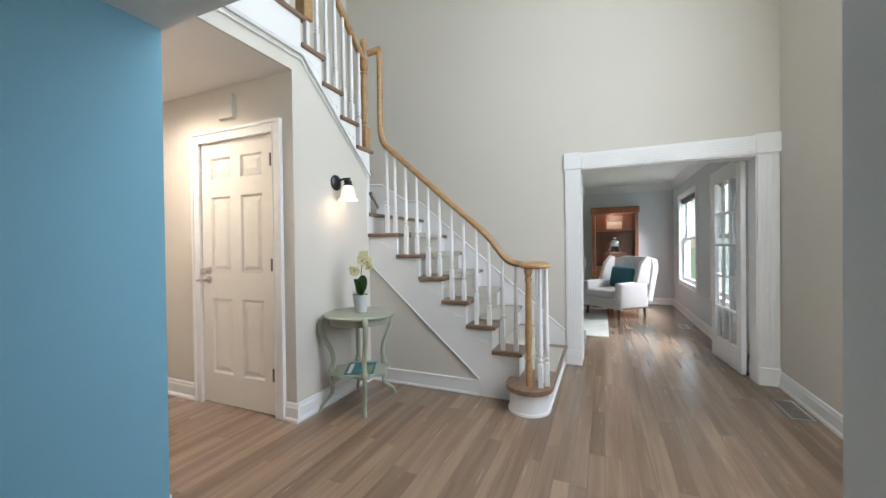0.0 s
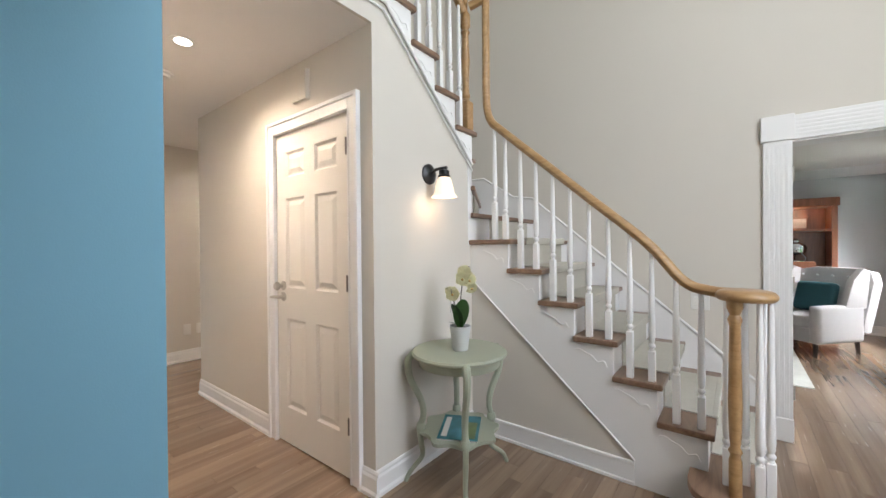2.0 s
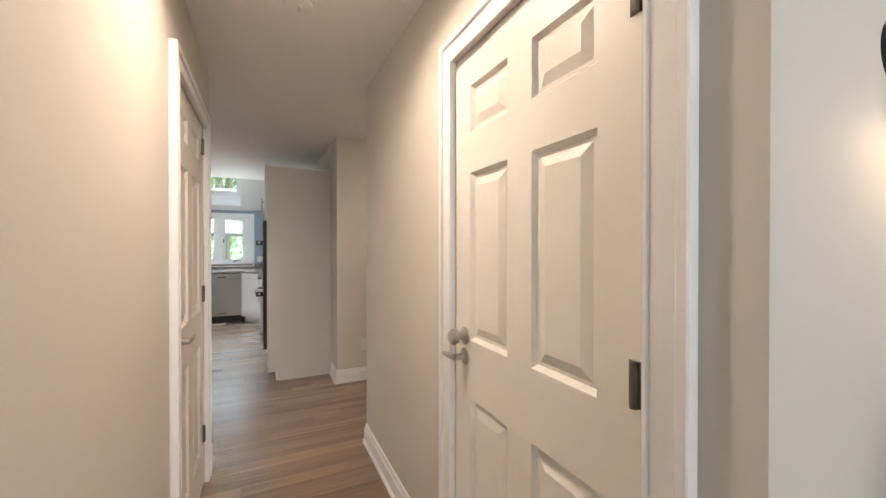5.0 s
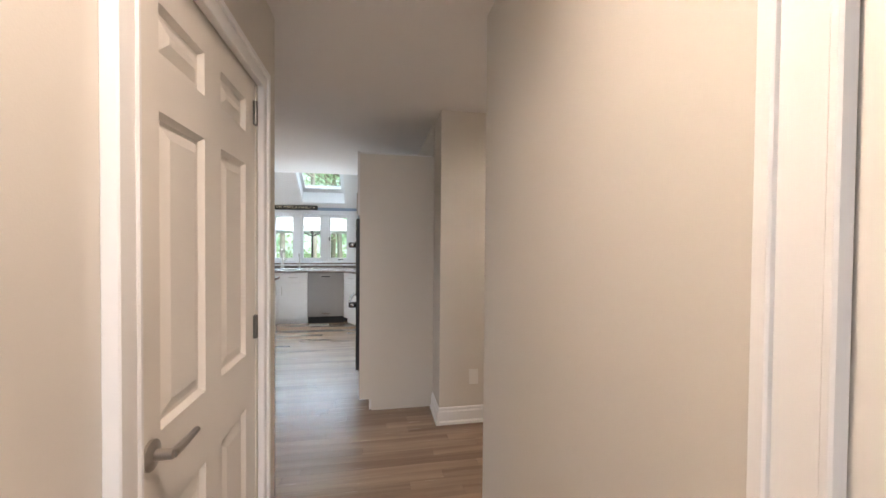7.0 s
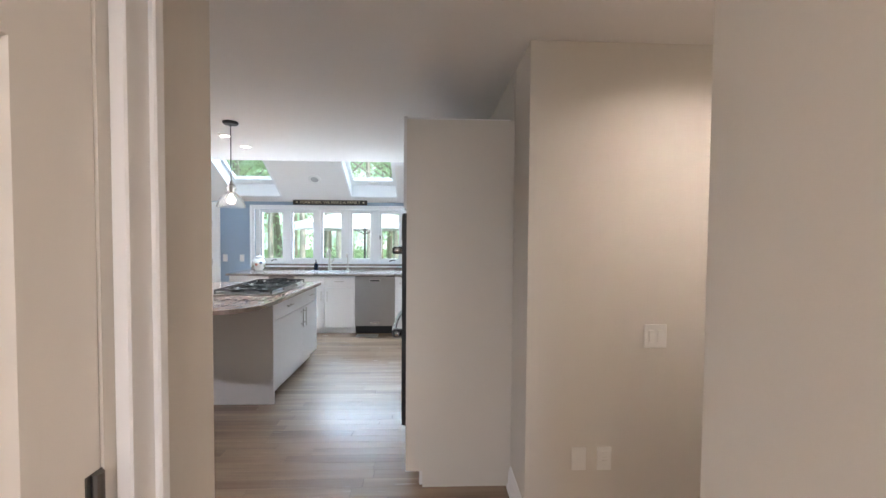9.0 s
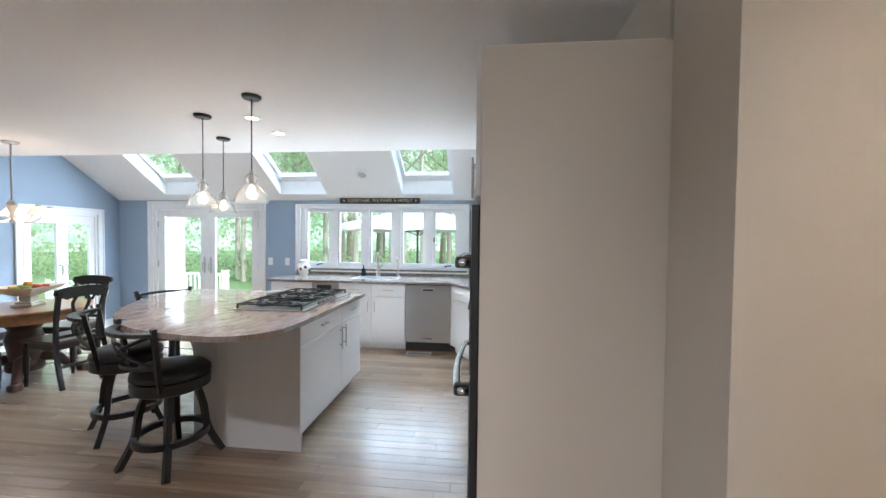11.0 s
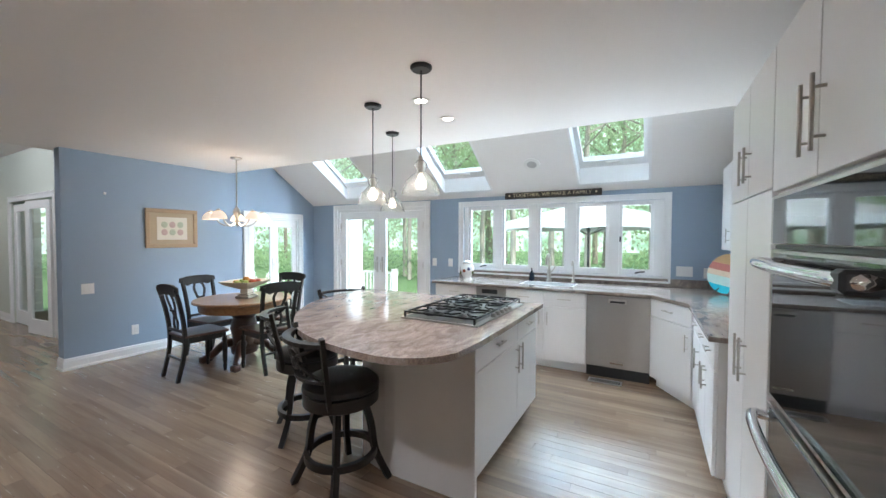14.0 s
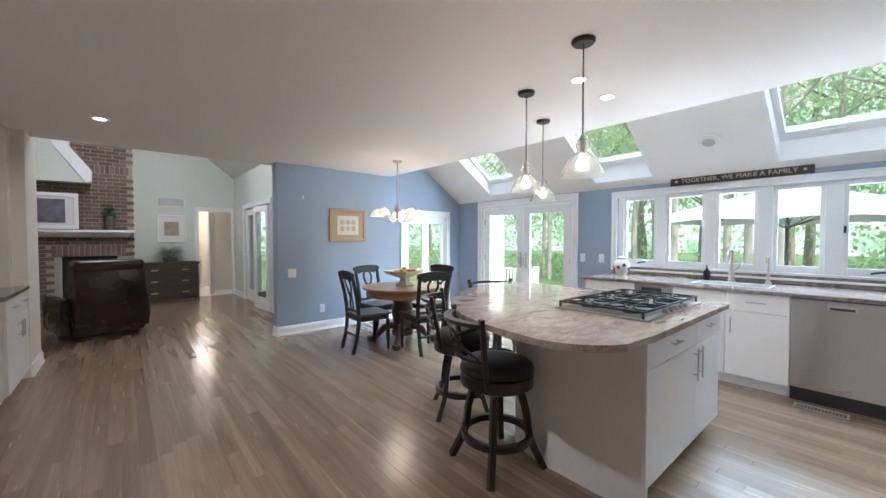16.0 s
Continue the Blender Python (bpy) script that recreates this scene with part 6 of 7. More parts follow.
part("dome", lathe([(0.055, -0.016), (0.052, -0.032), (0.03, -0.04), (0, -0.04)], 24), PLATE, sd, "", True)
part("test_button", boxes((-0.02, 0.02, -0.008, 0.008, -0.044, -0.039), bevel=0.002), POTW, sd)


# ---- living room ----
bc = thing("bookcase", (0.265, 8.14, 0), 0, "tall cherry bookcase with lit shelves", "bookcase")
part("side", boxes((-0.41, -0.35, -0.16, 0.30, 0, 1.90), bevel=0.004), CHERRY, bc)
part("side", boxes((0.35, 0.41, -0.16, 0.30, 0, 1.90), bevel=0.004), CHERRY, bc)
part("back", boxes((-0.35, 0.35, 0.27, 0.30, 0, 1.90)), CHERRY, bc)
part("cornice", boxes((-0.43, 0.43, -0.18, 0.30, 1.80, 1.92), bevel=0.01), CHERRY, bc)
for z in (0.72, 1.46):
    part("shelf", boxes((-0.35, 0.35, -0.13, 0.27, z, z + 0.025), bevel=0.003), CHERRY, bc)
part("cupboard_door", boxes((-0.35, -0.004, -0.16, -0.14, 0.08, 0.70), bevel=0.006), CHERRY, bc)
part("cupboard_door", boxes((0.004, 0.35, -0.16, -0.14, 0.08, 0.70), bevel=0.006), CHERRY, bc)
bulb("bookcase_lamp", (0.265, 8.05, 1.74), 3.0, WARM, 0.03)
bk = thing("framed_certificate", (0.265, 8.36, 1.485), 0, "small framed picture on the bookcase shelf", "picture")
part("frame", boxes((-0.17, 0.17, 0.0, 0.02, 0.0, 0.20), bevel=0.004), CHERRY, bk)
part("print", boxes((-0.14, 0.14, -0.002, 0.001, 0.03, 0.17)), mat("pale_print", (0.5, 0.42, 0.36), 0.6, vary=0.3, scale=20), bk)
sv = thing("silver_samovar", (0.265, 8.12, 1.03), 0, "polished silver urn on legs in the bookcase", "urn")
part("bowl", lathe([(0, 0.09), (0.05, 0.09), (0.11, 0.13), (0.125, 0.19), (0.10, 0.25), (0.05, 0.28), (0.055, 0.30), (0, 0.33)], 24), CHROME, sv, "", True)
for k in range(3):
    a = radians(90 + k * 120)
    part("leg", sweep([(0.07 * math.cos(a), 0.07 * math.sin(a), 0.11), (0.12 * math.cos(a), 0.12 * math.sin(a), 0.05), (0.10 * math.cos(a), 0.10 * math.sin(a), -0.0)], 0.008), CHROME, sv, "", True)
part("base", lathe([(0, 0), (0.13, 0), (0.13, 0.012), (0, 0.012)], 24), CHROME, sv, "", True)
rk = thing("shelf_riser", (0.265, 8.12, 0.745), 0, "wooden riser under the silver urn", "stand")
part("riser", boxes((-0.2, 0.2, -0.12, 0.12, 0, 0.283), bevel=0.005), CHERRY, rk)

ac = thing("wing_armchair", (0.25, 6.99, 0), -41, "pale tufted wing armchair with dark feet", "armchair")
part("seat_base", boxes((-0.36, 0.36, -0.36, 0.36, 0.16, 0.34), bevel=0.03, seg=3), LINEN, ac, "", True)
part("seat_cushion", boxes((-0.28, 0.28, -0.42, 0.28, 0.33, 0.47), bevel=0.05, seg=4), LINEN, ac, "", True)
bm = prism([(-0.36, 0.30), (0.36, 0.30), (0.42, 0.90), (0.38, 1.03), (0.2, 1.07), (-0.2, 1.07), (-0.38, 1.03), (-0.42, 0.90)], 0.24, 0.40, "y", bevel=0.05)
bmesh.ops.transform(bm, matrix=pose(0, 0.05, 0, -8), verts=bm.verts[:])
part("backrest", bm, LINEN, ac, "tufted back", True)
for r in range(3):
    for c in range(4 - r % 2):
        bm = bmesh.new()
        bmesh.ops.create_icosphere(bm, subdivisions=1, radius=0.014, matrix=pose((c - 1.5 + (r % 2) * 0.5) * 0.16, 0.265 + r * 0.018, 0.66 + r * 0.13))
        part("button", bm, POTW, ac)
for s in (-1, 1):
    part("arm", boxes((s * 0.28, s * 0.40, -0.38, 0.30, 0.16, 0.60), bevel=0.045, seg=3), LINEN, ac, "", True)
    bm = prism([(0.0, 0.55), (0.34, 0.55), (0.40, 1.0), (0.30, 1.03), (0.14, 0.9)], s * 0.32, s * 0.40, "x", bevel=0.03)
    part("wing", bm, LINEN, ac, "", True)
    for fy in (-0.32, 0.30):
        part("leg", sweep([(s * 0.32, fy, 0.17), (s * 0.33, fy * 1.05, 0.0)], [0.028, 0.018], 8), BLACKW, ac, "dark wooden foot")
ac.matrix_basis = ac.matrix_basis @ Matrix.Scale(0.97, 4)
cu2 = thing("teal_cushion", (0.30, 7.04, 0.458), -38, "teal square cushion leaning on the armchair", "cushion")
bm = boxes((-0.2, 0.2, -0.06, 0.06, 0.0, 0.36), bevel=0.055, seg=4)
bmesh.ops.transform(bm, matrix=pose(0, 0.03, 0.005, -16), verts=bm.verts[:])
part("cushion", bm, TEALF, cu2, "", True)
rg = part("area_rug", boxes((-1.9, 0.12, 5.25, 7.6, 0.001, 0.012), bevel=0.003), RUGM)
tagged(rg, "pale patterned wool rug on the oak floor", "rug")


# ---- dining ----
dt = thing("dining_table", (-7.78, -3.32, 0), 0, "round oak pedestal dining table with claw feet", "table")
part("tabletop", lathe([(0, 0.715), (0.51, 0.715), (0.528, 0.722), (0.53, 0.738), (0.522, 0.748), (0, 0.75)], 56), TABLEW, dt, "", True)
part("apron", lathe([(0.43, 0.62), (0.46, 0.622), (0.465, 0.715), (0.42, 0.715)], 48), TABLEW, dt, "", True)
part("pedestal", lathe([(0, 0.10), (0.14, 0.10), (0.15, 0.16), (0.12, 0.20), (0.13, 0.30), (0.15, 0.40), (0.12, 0.52), (0.16, 0.58), (0.20, 0.62), (0, 0.62)], 28), SEATW, dt, "dark turned pedestal", True)
for k in range(4):
    a = radians(45 + 90 * k)
    line = spline([(0.10 * math.cos(a), 0.10 * math.sin(a), 0.22), (0.22 * math.cos(a), 0.22 * math.sin(a), 0.20), (0.34 * math.cos(a), 0.34 * math.sin(a), 0.09), (0.43 * math.cos(a), 0.43 * math.sin(a), 0.05)], 5)
    part("foot", sweep(line, [0.055 - 0.02 * i / (len(line) - 1) for i in range(len(line))], 10), SEATW, dt, "carved dark foot", True)
    part("claw", boxes((0.43 * math.cos(a) - 0.045, 0.43 * math.cos(a) + 0.045, 0.43 * math.sin(a) - 0.045, 0.43 * math.sin(a) + 0.045, 0.0, 0.075), bevel=0.025, seg=3), SEATW, dt, "", True)

ch = thing("dining_chair", (-7.26, -3.36, 0), 86, "black wooden dining chair with a pierced splat back", "chair", "chairs round the table")
part("seat", prism([(-0.19, -0.20), (0.19, -0.20), (0.23, 0.22), (0.20, 0.245), (-0.20, 0.245), (-0.23, 0.22)], 0.435, 0.462, "z", bevel=0.009), SEATW, ch, "dark brown wooden seat")
part("seat_frame", boxes((-0.18, 0.18, -0.18, -0.155, 0.375, 0.435), (-0.20, 0.20, 0.185, 0.21, 0.375, 0.435), (-0.19, -0.165, -0.155, 0.185, 0.375, 0.435), (0.165, 0.19, -0.155, 0.185, 0.375, 0.435), bevel=0.003), BLACKW, ch)
for s in (-1, 1):
    part("front_leg", lathe([(0.022, 0.375), (0.026, 0.34), (0.018, 0.32), (0.026, 0.29), (0.024, 0.12), (0.016, 0.08), (0.022, 0.06), (0.014, 0.0), (0, 0)], 14, None, (s * 0.19, 0.20, 0)), BLACKW, ch, "", True)
    line = spline([(s * 0.17, -0.255, 0.0), (s * 0.172, -0.20, 0.24), (s * 0.175, -0.185, 0.45), (s * 0.185, -0.215, 0.70), (s * 0.195, -0.275, 0.95)], 5)
    part("back_leg", sweep(line, 0.022, 4, None, 1.1, True), BLACKW, ch)
bm = prism([(-0.235, 0.915), (-0.205, 0.90), (-0.13, 0.865), (-0.07, 0.89), (0, 0.88), (0.07, 0.89), (0.13, 0.865), (0.205, 0.90), (0.235, 0.915), (0.225, 0.965), (0.12, 0.985), (0.0, 0.99), (-0.12, 0.985), (-0.225, 0.965)], -0.012, 0.012, "y", bevel=0.004)
bmesh.ops.transform(bm, matrix=Matrix.Translation((0, -0.268, 0)), verts=bm.verts[:])
part("crest_rail", bm, BLACKW, ch)
for s in (-1, 1):
    line = spline([(s * 0.03, -0.19, 0.50), (s * 0.045, -0.195, 0.58), (s * 0.022, -0.205, 0.66), (s * 0.055, -0.225, 0.76), (s * 0.068, -0.243, 0.83), (s * 0.045, -0.262, 0.89)], 5)
    part("splat", sweep(line, 0.017, 4, None, 0.55, True), BLACKW, ch)
part("splat_tie", boxes((-0.04, 0.04, -0.235, -0.215, 0.70, 0.725), bevel=0.003), BLACKW, ch)
part("lower_rail", boxes((-0.17, 0.17, -0.20, -0.18, 0.485, 0.515), bevel=0.004), BLACKW, ch)
part("stretcher", boxes((-0.17, 0.17, -0.215, -0.195, 0.20, 0.225), bevel=0.003), BLACKW, ch)
copy_thing(ch, pose(-7.72, -3.86, 0, 0, 0, 8))
copy_thing(ch, pose(-7.76, -2.84, 0, 0, 0, 172))
copy_thing(ch, pose(-8.32, -3.42, 0, 0, 0, -82))
fb = thing("fruit_bowl", (-7.80, -3.30, 0.75), 20, "footed cream wooden bowl on the dining table", "bowl")
BOWL = mat("cream_bowl", (0.58, 0.52, 0.42), 0.5, vary=0.15, scale=12)
part("foot", boxes((-0.09, 0.09, -0.09, 0.09, 0, 0.03), (-0.07, 0.07, -0.07, 0.07, 0.03, 0.05), (-0.05, 0.05, -0.05, 0.05, 0.05, 0.11), bevel=0.006), BOWL, fb)
bm = bmesh.new()
rings = []
for r, z in ((0.07, 0.11), (0.20, 0.17), (0.235, 0.205), (0.225, 0.205), (0.19, 0.178), (0.06, 0.125)):
    rings.append([bm.verts.new((sx * r, sy * r, z)) for sx, sy in ((-1, -0.8), (0, -0.93), (1, -0.8), (1.08, 0), (1, 0.8), (0, 0.93), (-1, 0.8), (-1.08, 0))])
for a, b in zip(rings, rings[1:]):
    for k in range(8):
        bm.faces.new((a[k], a[(k + 1) % 8], b[(k + 1) % 8], b[k]))
bm.faces.new(rings[0][::-1])
bm.faces.new(rings[-1])
part("bowl", bm, BOWL, fb)
FR = [mat("red_apple", (0.42, 0.07, 0.04), 0.35, vary=0.3, scale=15), mat("green_apple", (0.30, 0.36, 0.08), 0.35, vary=0.2, scale=15), mat("orange_peel", (0.60, 0.25, 0.05), 0.45, vary=0.15, scale=20)]
for i, (fx, fy) in enumerate(((-0.10, -0.05), (0.0, -0.08), (0.10, -0.04), (-0.05, 0.06), (0.06, 0.07), (0.0, 0.0), (-0.13, 0.03), (0.14, 0.04))):
    fr = thing("fruit", (-7.80 + fx, -3.30 + fy, 0.75 + 0.185 + (0.035 if i == 5 else 0)), 0, ("red apple in the bowl", "green apple in the bowl", "orange in the bowl")[i % 3], "fruit", "fruit in the bowl")
    part("skin", lathe([(0, -0.026), (0.018, -0.030), (0.034, -0.012), (0.037, 0.008), (0.028, 0.027), (0.010, 0.031), (0, 0.025)], 14), FR[i % 3], fr, "", True)
# chandelier
cd = thing("chandelier", (-7.815, -3.493, CZ), 0, "five-arm satin nickel chandelier with frosted shades", "chandelier")
part("canopy", lathe([(0, 0), (0.065, 0), (0.065, -0.015), (0.05, -0.025), (0, -0.025)], 24), NICKEL, cd, "", True)
part("stem", sweep([(0, 0, -0.02), (0, 0, -0.62)], 0.008, 8), NICKEL, cd)
part("hub", lathe([(0.01, -0.60), (0.03, -0.62), (0.045, -0.66), (0.03, -0.70), (0.018, -0.74), (0.032, -0.79), (0.024, -0.82), (0, -0.84)], 20), NICKEL, cd, "", True)
for k in range(5):
    a = radians(20 + 72 * k)
    c, s = math.cos(a), math.sin(a)
    line = spline([(0.02 * c, 0.02 * s, -0.79), (0.10 * c, 0.10 * s, -0.83), (0.20 * c, 0.20 * s, -0.79), (0.26 * c, 0.26 * s, -0.68), (0.29 * c, 0.29 * s, -0.645), (0.30 * c, 0.30 * s, -0.66)], 5)
    arm = part("arm", sweep(line, 0.008, 8), NICKEL, cd, "", True)
    part("shade", lathe([(0.018, -0.66), (0.045, -0.675), (0.075, -0.71), (0.088, -0.755), (0.085, -0.755), (0.072, -0.712), (0.042, -0.679)], 22, None, (0.30 * c, 0.30 * s, 0)), FROST, arm, "lit frosted glass shade", True)
    part("cup", lathe([(0.012, -0.645), (0.026, -0.655), (0.024, -0.672), (0, -0.67)], 14, None, (0.30 * c, 0.30 * s, 0)), NICKEL, arm, "", True)
bulb("chandelier_glow", (-7.815, -3.493, CZ - 0.78), 14, WARM, 0.15)


def picture(at, turn, w, h, border, frame_mat, mount_mat, art_mat, label, art_scale=0.5, mirror=False):
    p = thing("framed_picture", at, turn, label, "mirror" if mirror else "picture")
    part("frame", boxes((-w / 2, w / 2, -0.03, 0, -h / 2, -h / 2 + border), (-w / 2, w / 2, -0.03, 0, h / 2 - border, h / 2), (-w / 2, -w / 2 + border, -0.03, 0, -h / 2 + border, h / 2 - border), (w / 2 - border, w / 2, -0.03, 0, -h / 2 + border, h / 2 - border), bevel=0.006), frame_mat, p)
    part("mount", boxes((-w / 2 + border, w / 2 - border, -0.012, -0.004, -h / 2 + border, h / 2 - border)), mount_mat, p)
    part("print", boxes((-w * art_scale / 2, w * art_scale / 2, -0.015, -0.011, -h * art_scale / 2, h * art_scale / 2)), art_mat, p)
    return p


pc = picture((-7.65, YB, 1.585), 180, 0.62, 0.51, 0.05, mat("pale_wood_frame", (0.40, 0.28, 0.17), 0.5, vary=0.12, scale=10), mat("tan_mount", (0.42, 0.33, 0.22), 0.9, vary=0.05), mat("cream_print", (0.66, 0.62, 0.54), 0.8, vary=0.05), "botanical print in a pale wooden frame on the blue wall", 0.58)
PEAR = [mat("print_pink", (0.5, 0.36, 0.34), 0.9, vary=0.2, scale=30), mat("print_green", (0.42, 0.46, 0.36), 0.9, vary=0.2, scale=30)]
for i in range(3):
    for j in range(2):
        bm = bmesh.new()
        bmesh.ops.create_uvsphere(bm, u_segments=12, v_segments=8, radius=0.038, matrix=pose((i - 1) * 0.095, -0.0155, (j - 0.5) * 0.10) @ Matrix.Diagonal((1, 0.05, 1.1, 1)))
        part("printed_fruit", bm, PEAR[(i + j) % 2], pc)
# hook in the wall
hk = thing("wall_hook", (-6.95, YB, 1.98), 180, "tiny white hook on the dining wall", "hook")
part("hook", boxes((-0.012, 0.012, -0.012, 0, -0.015, 0.015), bevel=0.004), PLATE, hk)

# ---- bar stools ----
st = thing("bar_stool", (-6.675, -0.68, 0), 66, "black swivel bar stool with a padded leather seat", "stool", "stools at the island")
part("seat", lathe([(0, 0.655), (0.12, 0.653), (0.19, 0.640), (0.222, 0.612), (0.226, 0.585), (0.215, 0.572), (0, 0.572)], 36), LEATHER, st, "round black leather seat", True)
part("seat_ring", lathe([(0.205, 0.575), (0.222, 0.565), (0.222, 0.50), (0.20, 0.488), (0, 0.488)], 36), BLACKW, st, "", True)
for k in range(4):
    a = radians(59 + 90 * k)
    line = spline([(0.13 * math.cos(a), 0.13 * math.sin(a), 0.50), (0.175 * math.cos(a), 0.175 * math.sin(a), 0.34), (0.20 * math.cos(a), 0.20 * math.sin(a), 0.18), (0.283 * math.cos(a), 0.283 * math.sin(a), 0.0)], 5)
    part("leg", sweep(line, 0.027, 4, None, 0.9, True), BLACKW, st)
part("foot_ring", lathe([(0.185, 0.165), (0.215, 0.165), (0.215, 0.205), (0.185, 0.205), (0.185, 0.165)], 40), BLACKW, st, "", True)


def back_pt(deg, z):
    r = 0.215 + (z - 0.55) * 0.25
    return (r * math.sin(radians(deg)), -r * math.cos(radians(deg)), z)


for s in (-1, 1):
    part("back_post", sweep([back_pt(s * 50, 0.52), back_pt(s * 50, 0.72), back_pt(s * 50, 0.945)], 0.022, 4, None, 0.8, True), BLACKW, st)
part("top_rail", sweep([back_pt(d, 0.905) for d in range(-50, 51, 10)], 0.034, 4, None, 0.45, True), BLACKW, st)
part("low_rail", sweep([back_pt(d, 0.69) for d in range(-50, 51, 10)], 0.020, 4, None, 0.6, True), BLACKW, st)
for s in (-1, 1):
    part("cross_slat", sweep([back_pt(s * (-44 + i * 11), 0.70 + i * 0.024) for i in range(9)], 0.015, 4, None, 0.5, True), BLACKW, st)
part("centre_ring", sweep([back_pt(14 * math.cos(radians(a)), 0.795 + 0.05 * math.sin(radians(a))) for a in range(0, 361, 24)], 0.011, 6), BLACKW, st)
copy_thing(st, pose(-7.00, -1.34, 0, 0, 0, 40))
copy_thing(st, pose(-7.84, -1.70, 0, 0, 0, -25))


# ---- family room ----
rc = thing("recliner", (-4.66, -6.45, 0), 198, "brown leather recliner seen from behind", "armchair")
rc.matrix_basis = rc.matrix_basis @ Matrix.Scale(0.97, 4)
bm = prism([(-0.48, 0.22), (-0.34, 0.20), (-0.16, 0.60), (-0.26, 1.06), (-0.36, 1.10), (-0.50, 1.04), (-0.58, 0.6)], -0.40, 0.40, "x", bevel=0.05)
part("backrest", bm, BROWNL, rc, "tall padded leather back", True)
part("head_pillow", boxes((-0.39, 0.39, -0.54, -0.22, 0.96, 1.12), bevel=0.07, seg=4), BROWNL, rc, "", True)
for s in (-1, 1):
    part("arm", boxes((s * 0.36, s * 0.50, -0.40, 0.48, 0.10, 0.60), bevel=0.06, seg=3), BROWNL, rc, "", True)
part("seat", boxes((-0.36, 0.36, -0.30, 0.48, 0.12, 0.46), bevel=0.05, seg=3), BROWNL, rc, "", True)
part("back_panel", boxes((-0.40, 0.40, -0.44, -0.36, 0.08, 0.40), bevel=0.02, seg=2), BROWNL, rc, "", True)
part("base_frame", boxes((-0.36, 0.36, -0.35, 0.40, 0.0, 0.05), (-0.30, 0.30, -0.25, 0.30, 0.05, 0.12)), BLACKP, rc, "black metal base")
# brick fireplace
BX0, BX1, BY = -5.12, -2.3, -9.10
fp = thing("brick_fireplace", (BX1, BY, 0), 0, "brown brick fireplace wall with a white mantel shelf", "fireplace")


def F(x, y, z):
    return (x - BX1, y - BY, z)


core = bmesh.new()
for d in ((BX0 + 0.012, -4.85, FY, BY - 0.012, 0, 4.3), (-4.06, BX1, FY, BY - 0.012, 0, 4.3), (-4.85, -4.06, FY, BY - 0.012, 1.03, 4.3), (-4.85, -4.06, FY, FY + 0.1, 0, 1.03)):
    box(core, d[0] - BX1, d[1] - BX1, d[2] - BY, d[3] - BY, d[4], d[5])
part("mortar_core", core, MORTAR, fp)
part("firebox", boxes((-4.85 - BX1, -4.06 - BX1, FY + 0.101 - BY, FY + 0.12 - BY, 0.0, 1.03)), DARKIN, fp, "near-black firebox back")
part("fire_screen", boxes((-4.83 - BX1, -4.08 - BX1, -0.05, -0.04, 0.02, 1.01)), DARKIN, fp)
part("mantel", boxes((BX0 - 0.0 - BX1, 0.0, -0.005, 0.20, 1.49, 1.54), (BX0 + 0.04 - BX1, 0.0, -0.005, 0.15, 1.45, 1.49), (BX0 + 0.08 - BX1, 0.0, -0.005, 0.10, 1.41, 1.45), bevel=0.006), TRIM, fp, "white moulded mantel shelf")
brick_mesh = {}


def brick_obj(lx, lz):
    if (lx, lz) not in brick_mesh:
        bm = boxes((-lx / 2, lx / 2, -0.05, 0.0, -lz / 2, lz / 2), bevel=0.003)
        me = bpy.data.meshes.new("brick")
        bm.to_mesh(me)
        bm.free()
        me.materials.append(BRICKM)
        brick_mesh[(lx, lz)] = me
    return brick_mesh[(lx, lz)]


rngb = random.Random(11)
rest_b = bmesh.new()
made_b = 0
row = 0
z = 0.04
while z < 4.2:
    x = BX0 + 0.10 + (0.105 if row % 2 else 0.0)
    soldier = 2.62 < z < 2.75
    lx, lz, step = (0.062, 0.15, 0.073) if soldier else (0.20, 0.062, 0.211)
    while x < BX1 - 0.1:
        hidden = (-4.95 < x < -3.95 and z < 1.06) or (-4.97 < x < -3.93 and 1.0 < z < 1.28)
        if not hidden and not (1.38 < z < 1.57):
            if made_b < 300 and x < -3.9:
                b = new("brick", brick_obj(lx, lz))
                b.parent = fp
                b.location = F(x, BY - rngb.random() * 0.003, z + (0.045 if soldier else 0))
                made_b += 1
            else:
                c = F(x, BY, z + (0.045 if soldier else 0))
                box(rest_b, c[0] - lx / 2, c[0] + lx / 2, c[1] - 0.05, c[1], c[2] - lz / 2, c[2] + lz / 2)
        x += step
    z += 0.16 if soldier else 0.0735
    row += 1
for i in range(14):
    b = new("brick", brick_obj(0.062, 0.20))
    b.parent = fp
    b.location = F(-4.945 + i * 0.0755, BY + 0.008, 1.145)
rb = part("bricks_rest", rest_b, BRICKR, fp)
rb["kind"] = "stuff"
part("hearth", boxes((BX0 - BX1, 0.0, 0.0, 0.45, 0.0, 0.06), bevel=0.004), BRICKR, fp, "low brick hearth")
picture((-3.79, BY + 0.14, 1.885), 180, 1.05, 0.66, 0.07, TRIM, mat("white_mount", (0.7, 0.68, 0.66), 0.8), mat("dark_flower_painting", (0.14, 0.13, 0.16), 0.6, vary=0.9, scale=6), "painting in a white and gold frame on the mantel", 0.66)
vp = thing("trailing_plant", (-4.75, BY + 0.10, 1.54), 0, "trailing green plant in a small pot on the mantel", "plant")
part("pot", lathe([(0, 0), (0.05, 0), (0.075, 0.10), (0.075, 0.26), (0.055, 0.28), (0, 0.28)], 18), mat("mottled_dark_pot", (0.10, 0.11, 0.08), 0.5, vary=0.4, scale=15), vp, "", True)


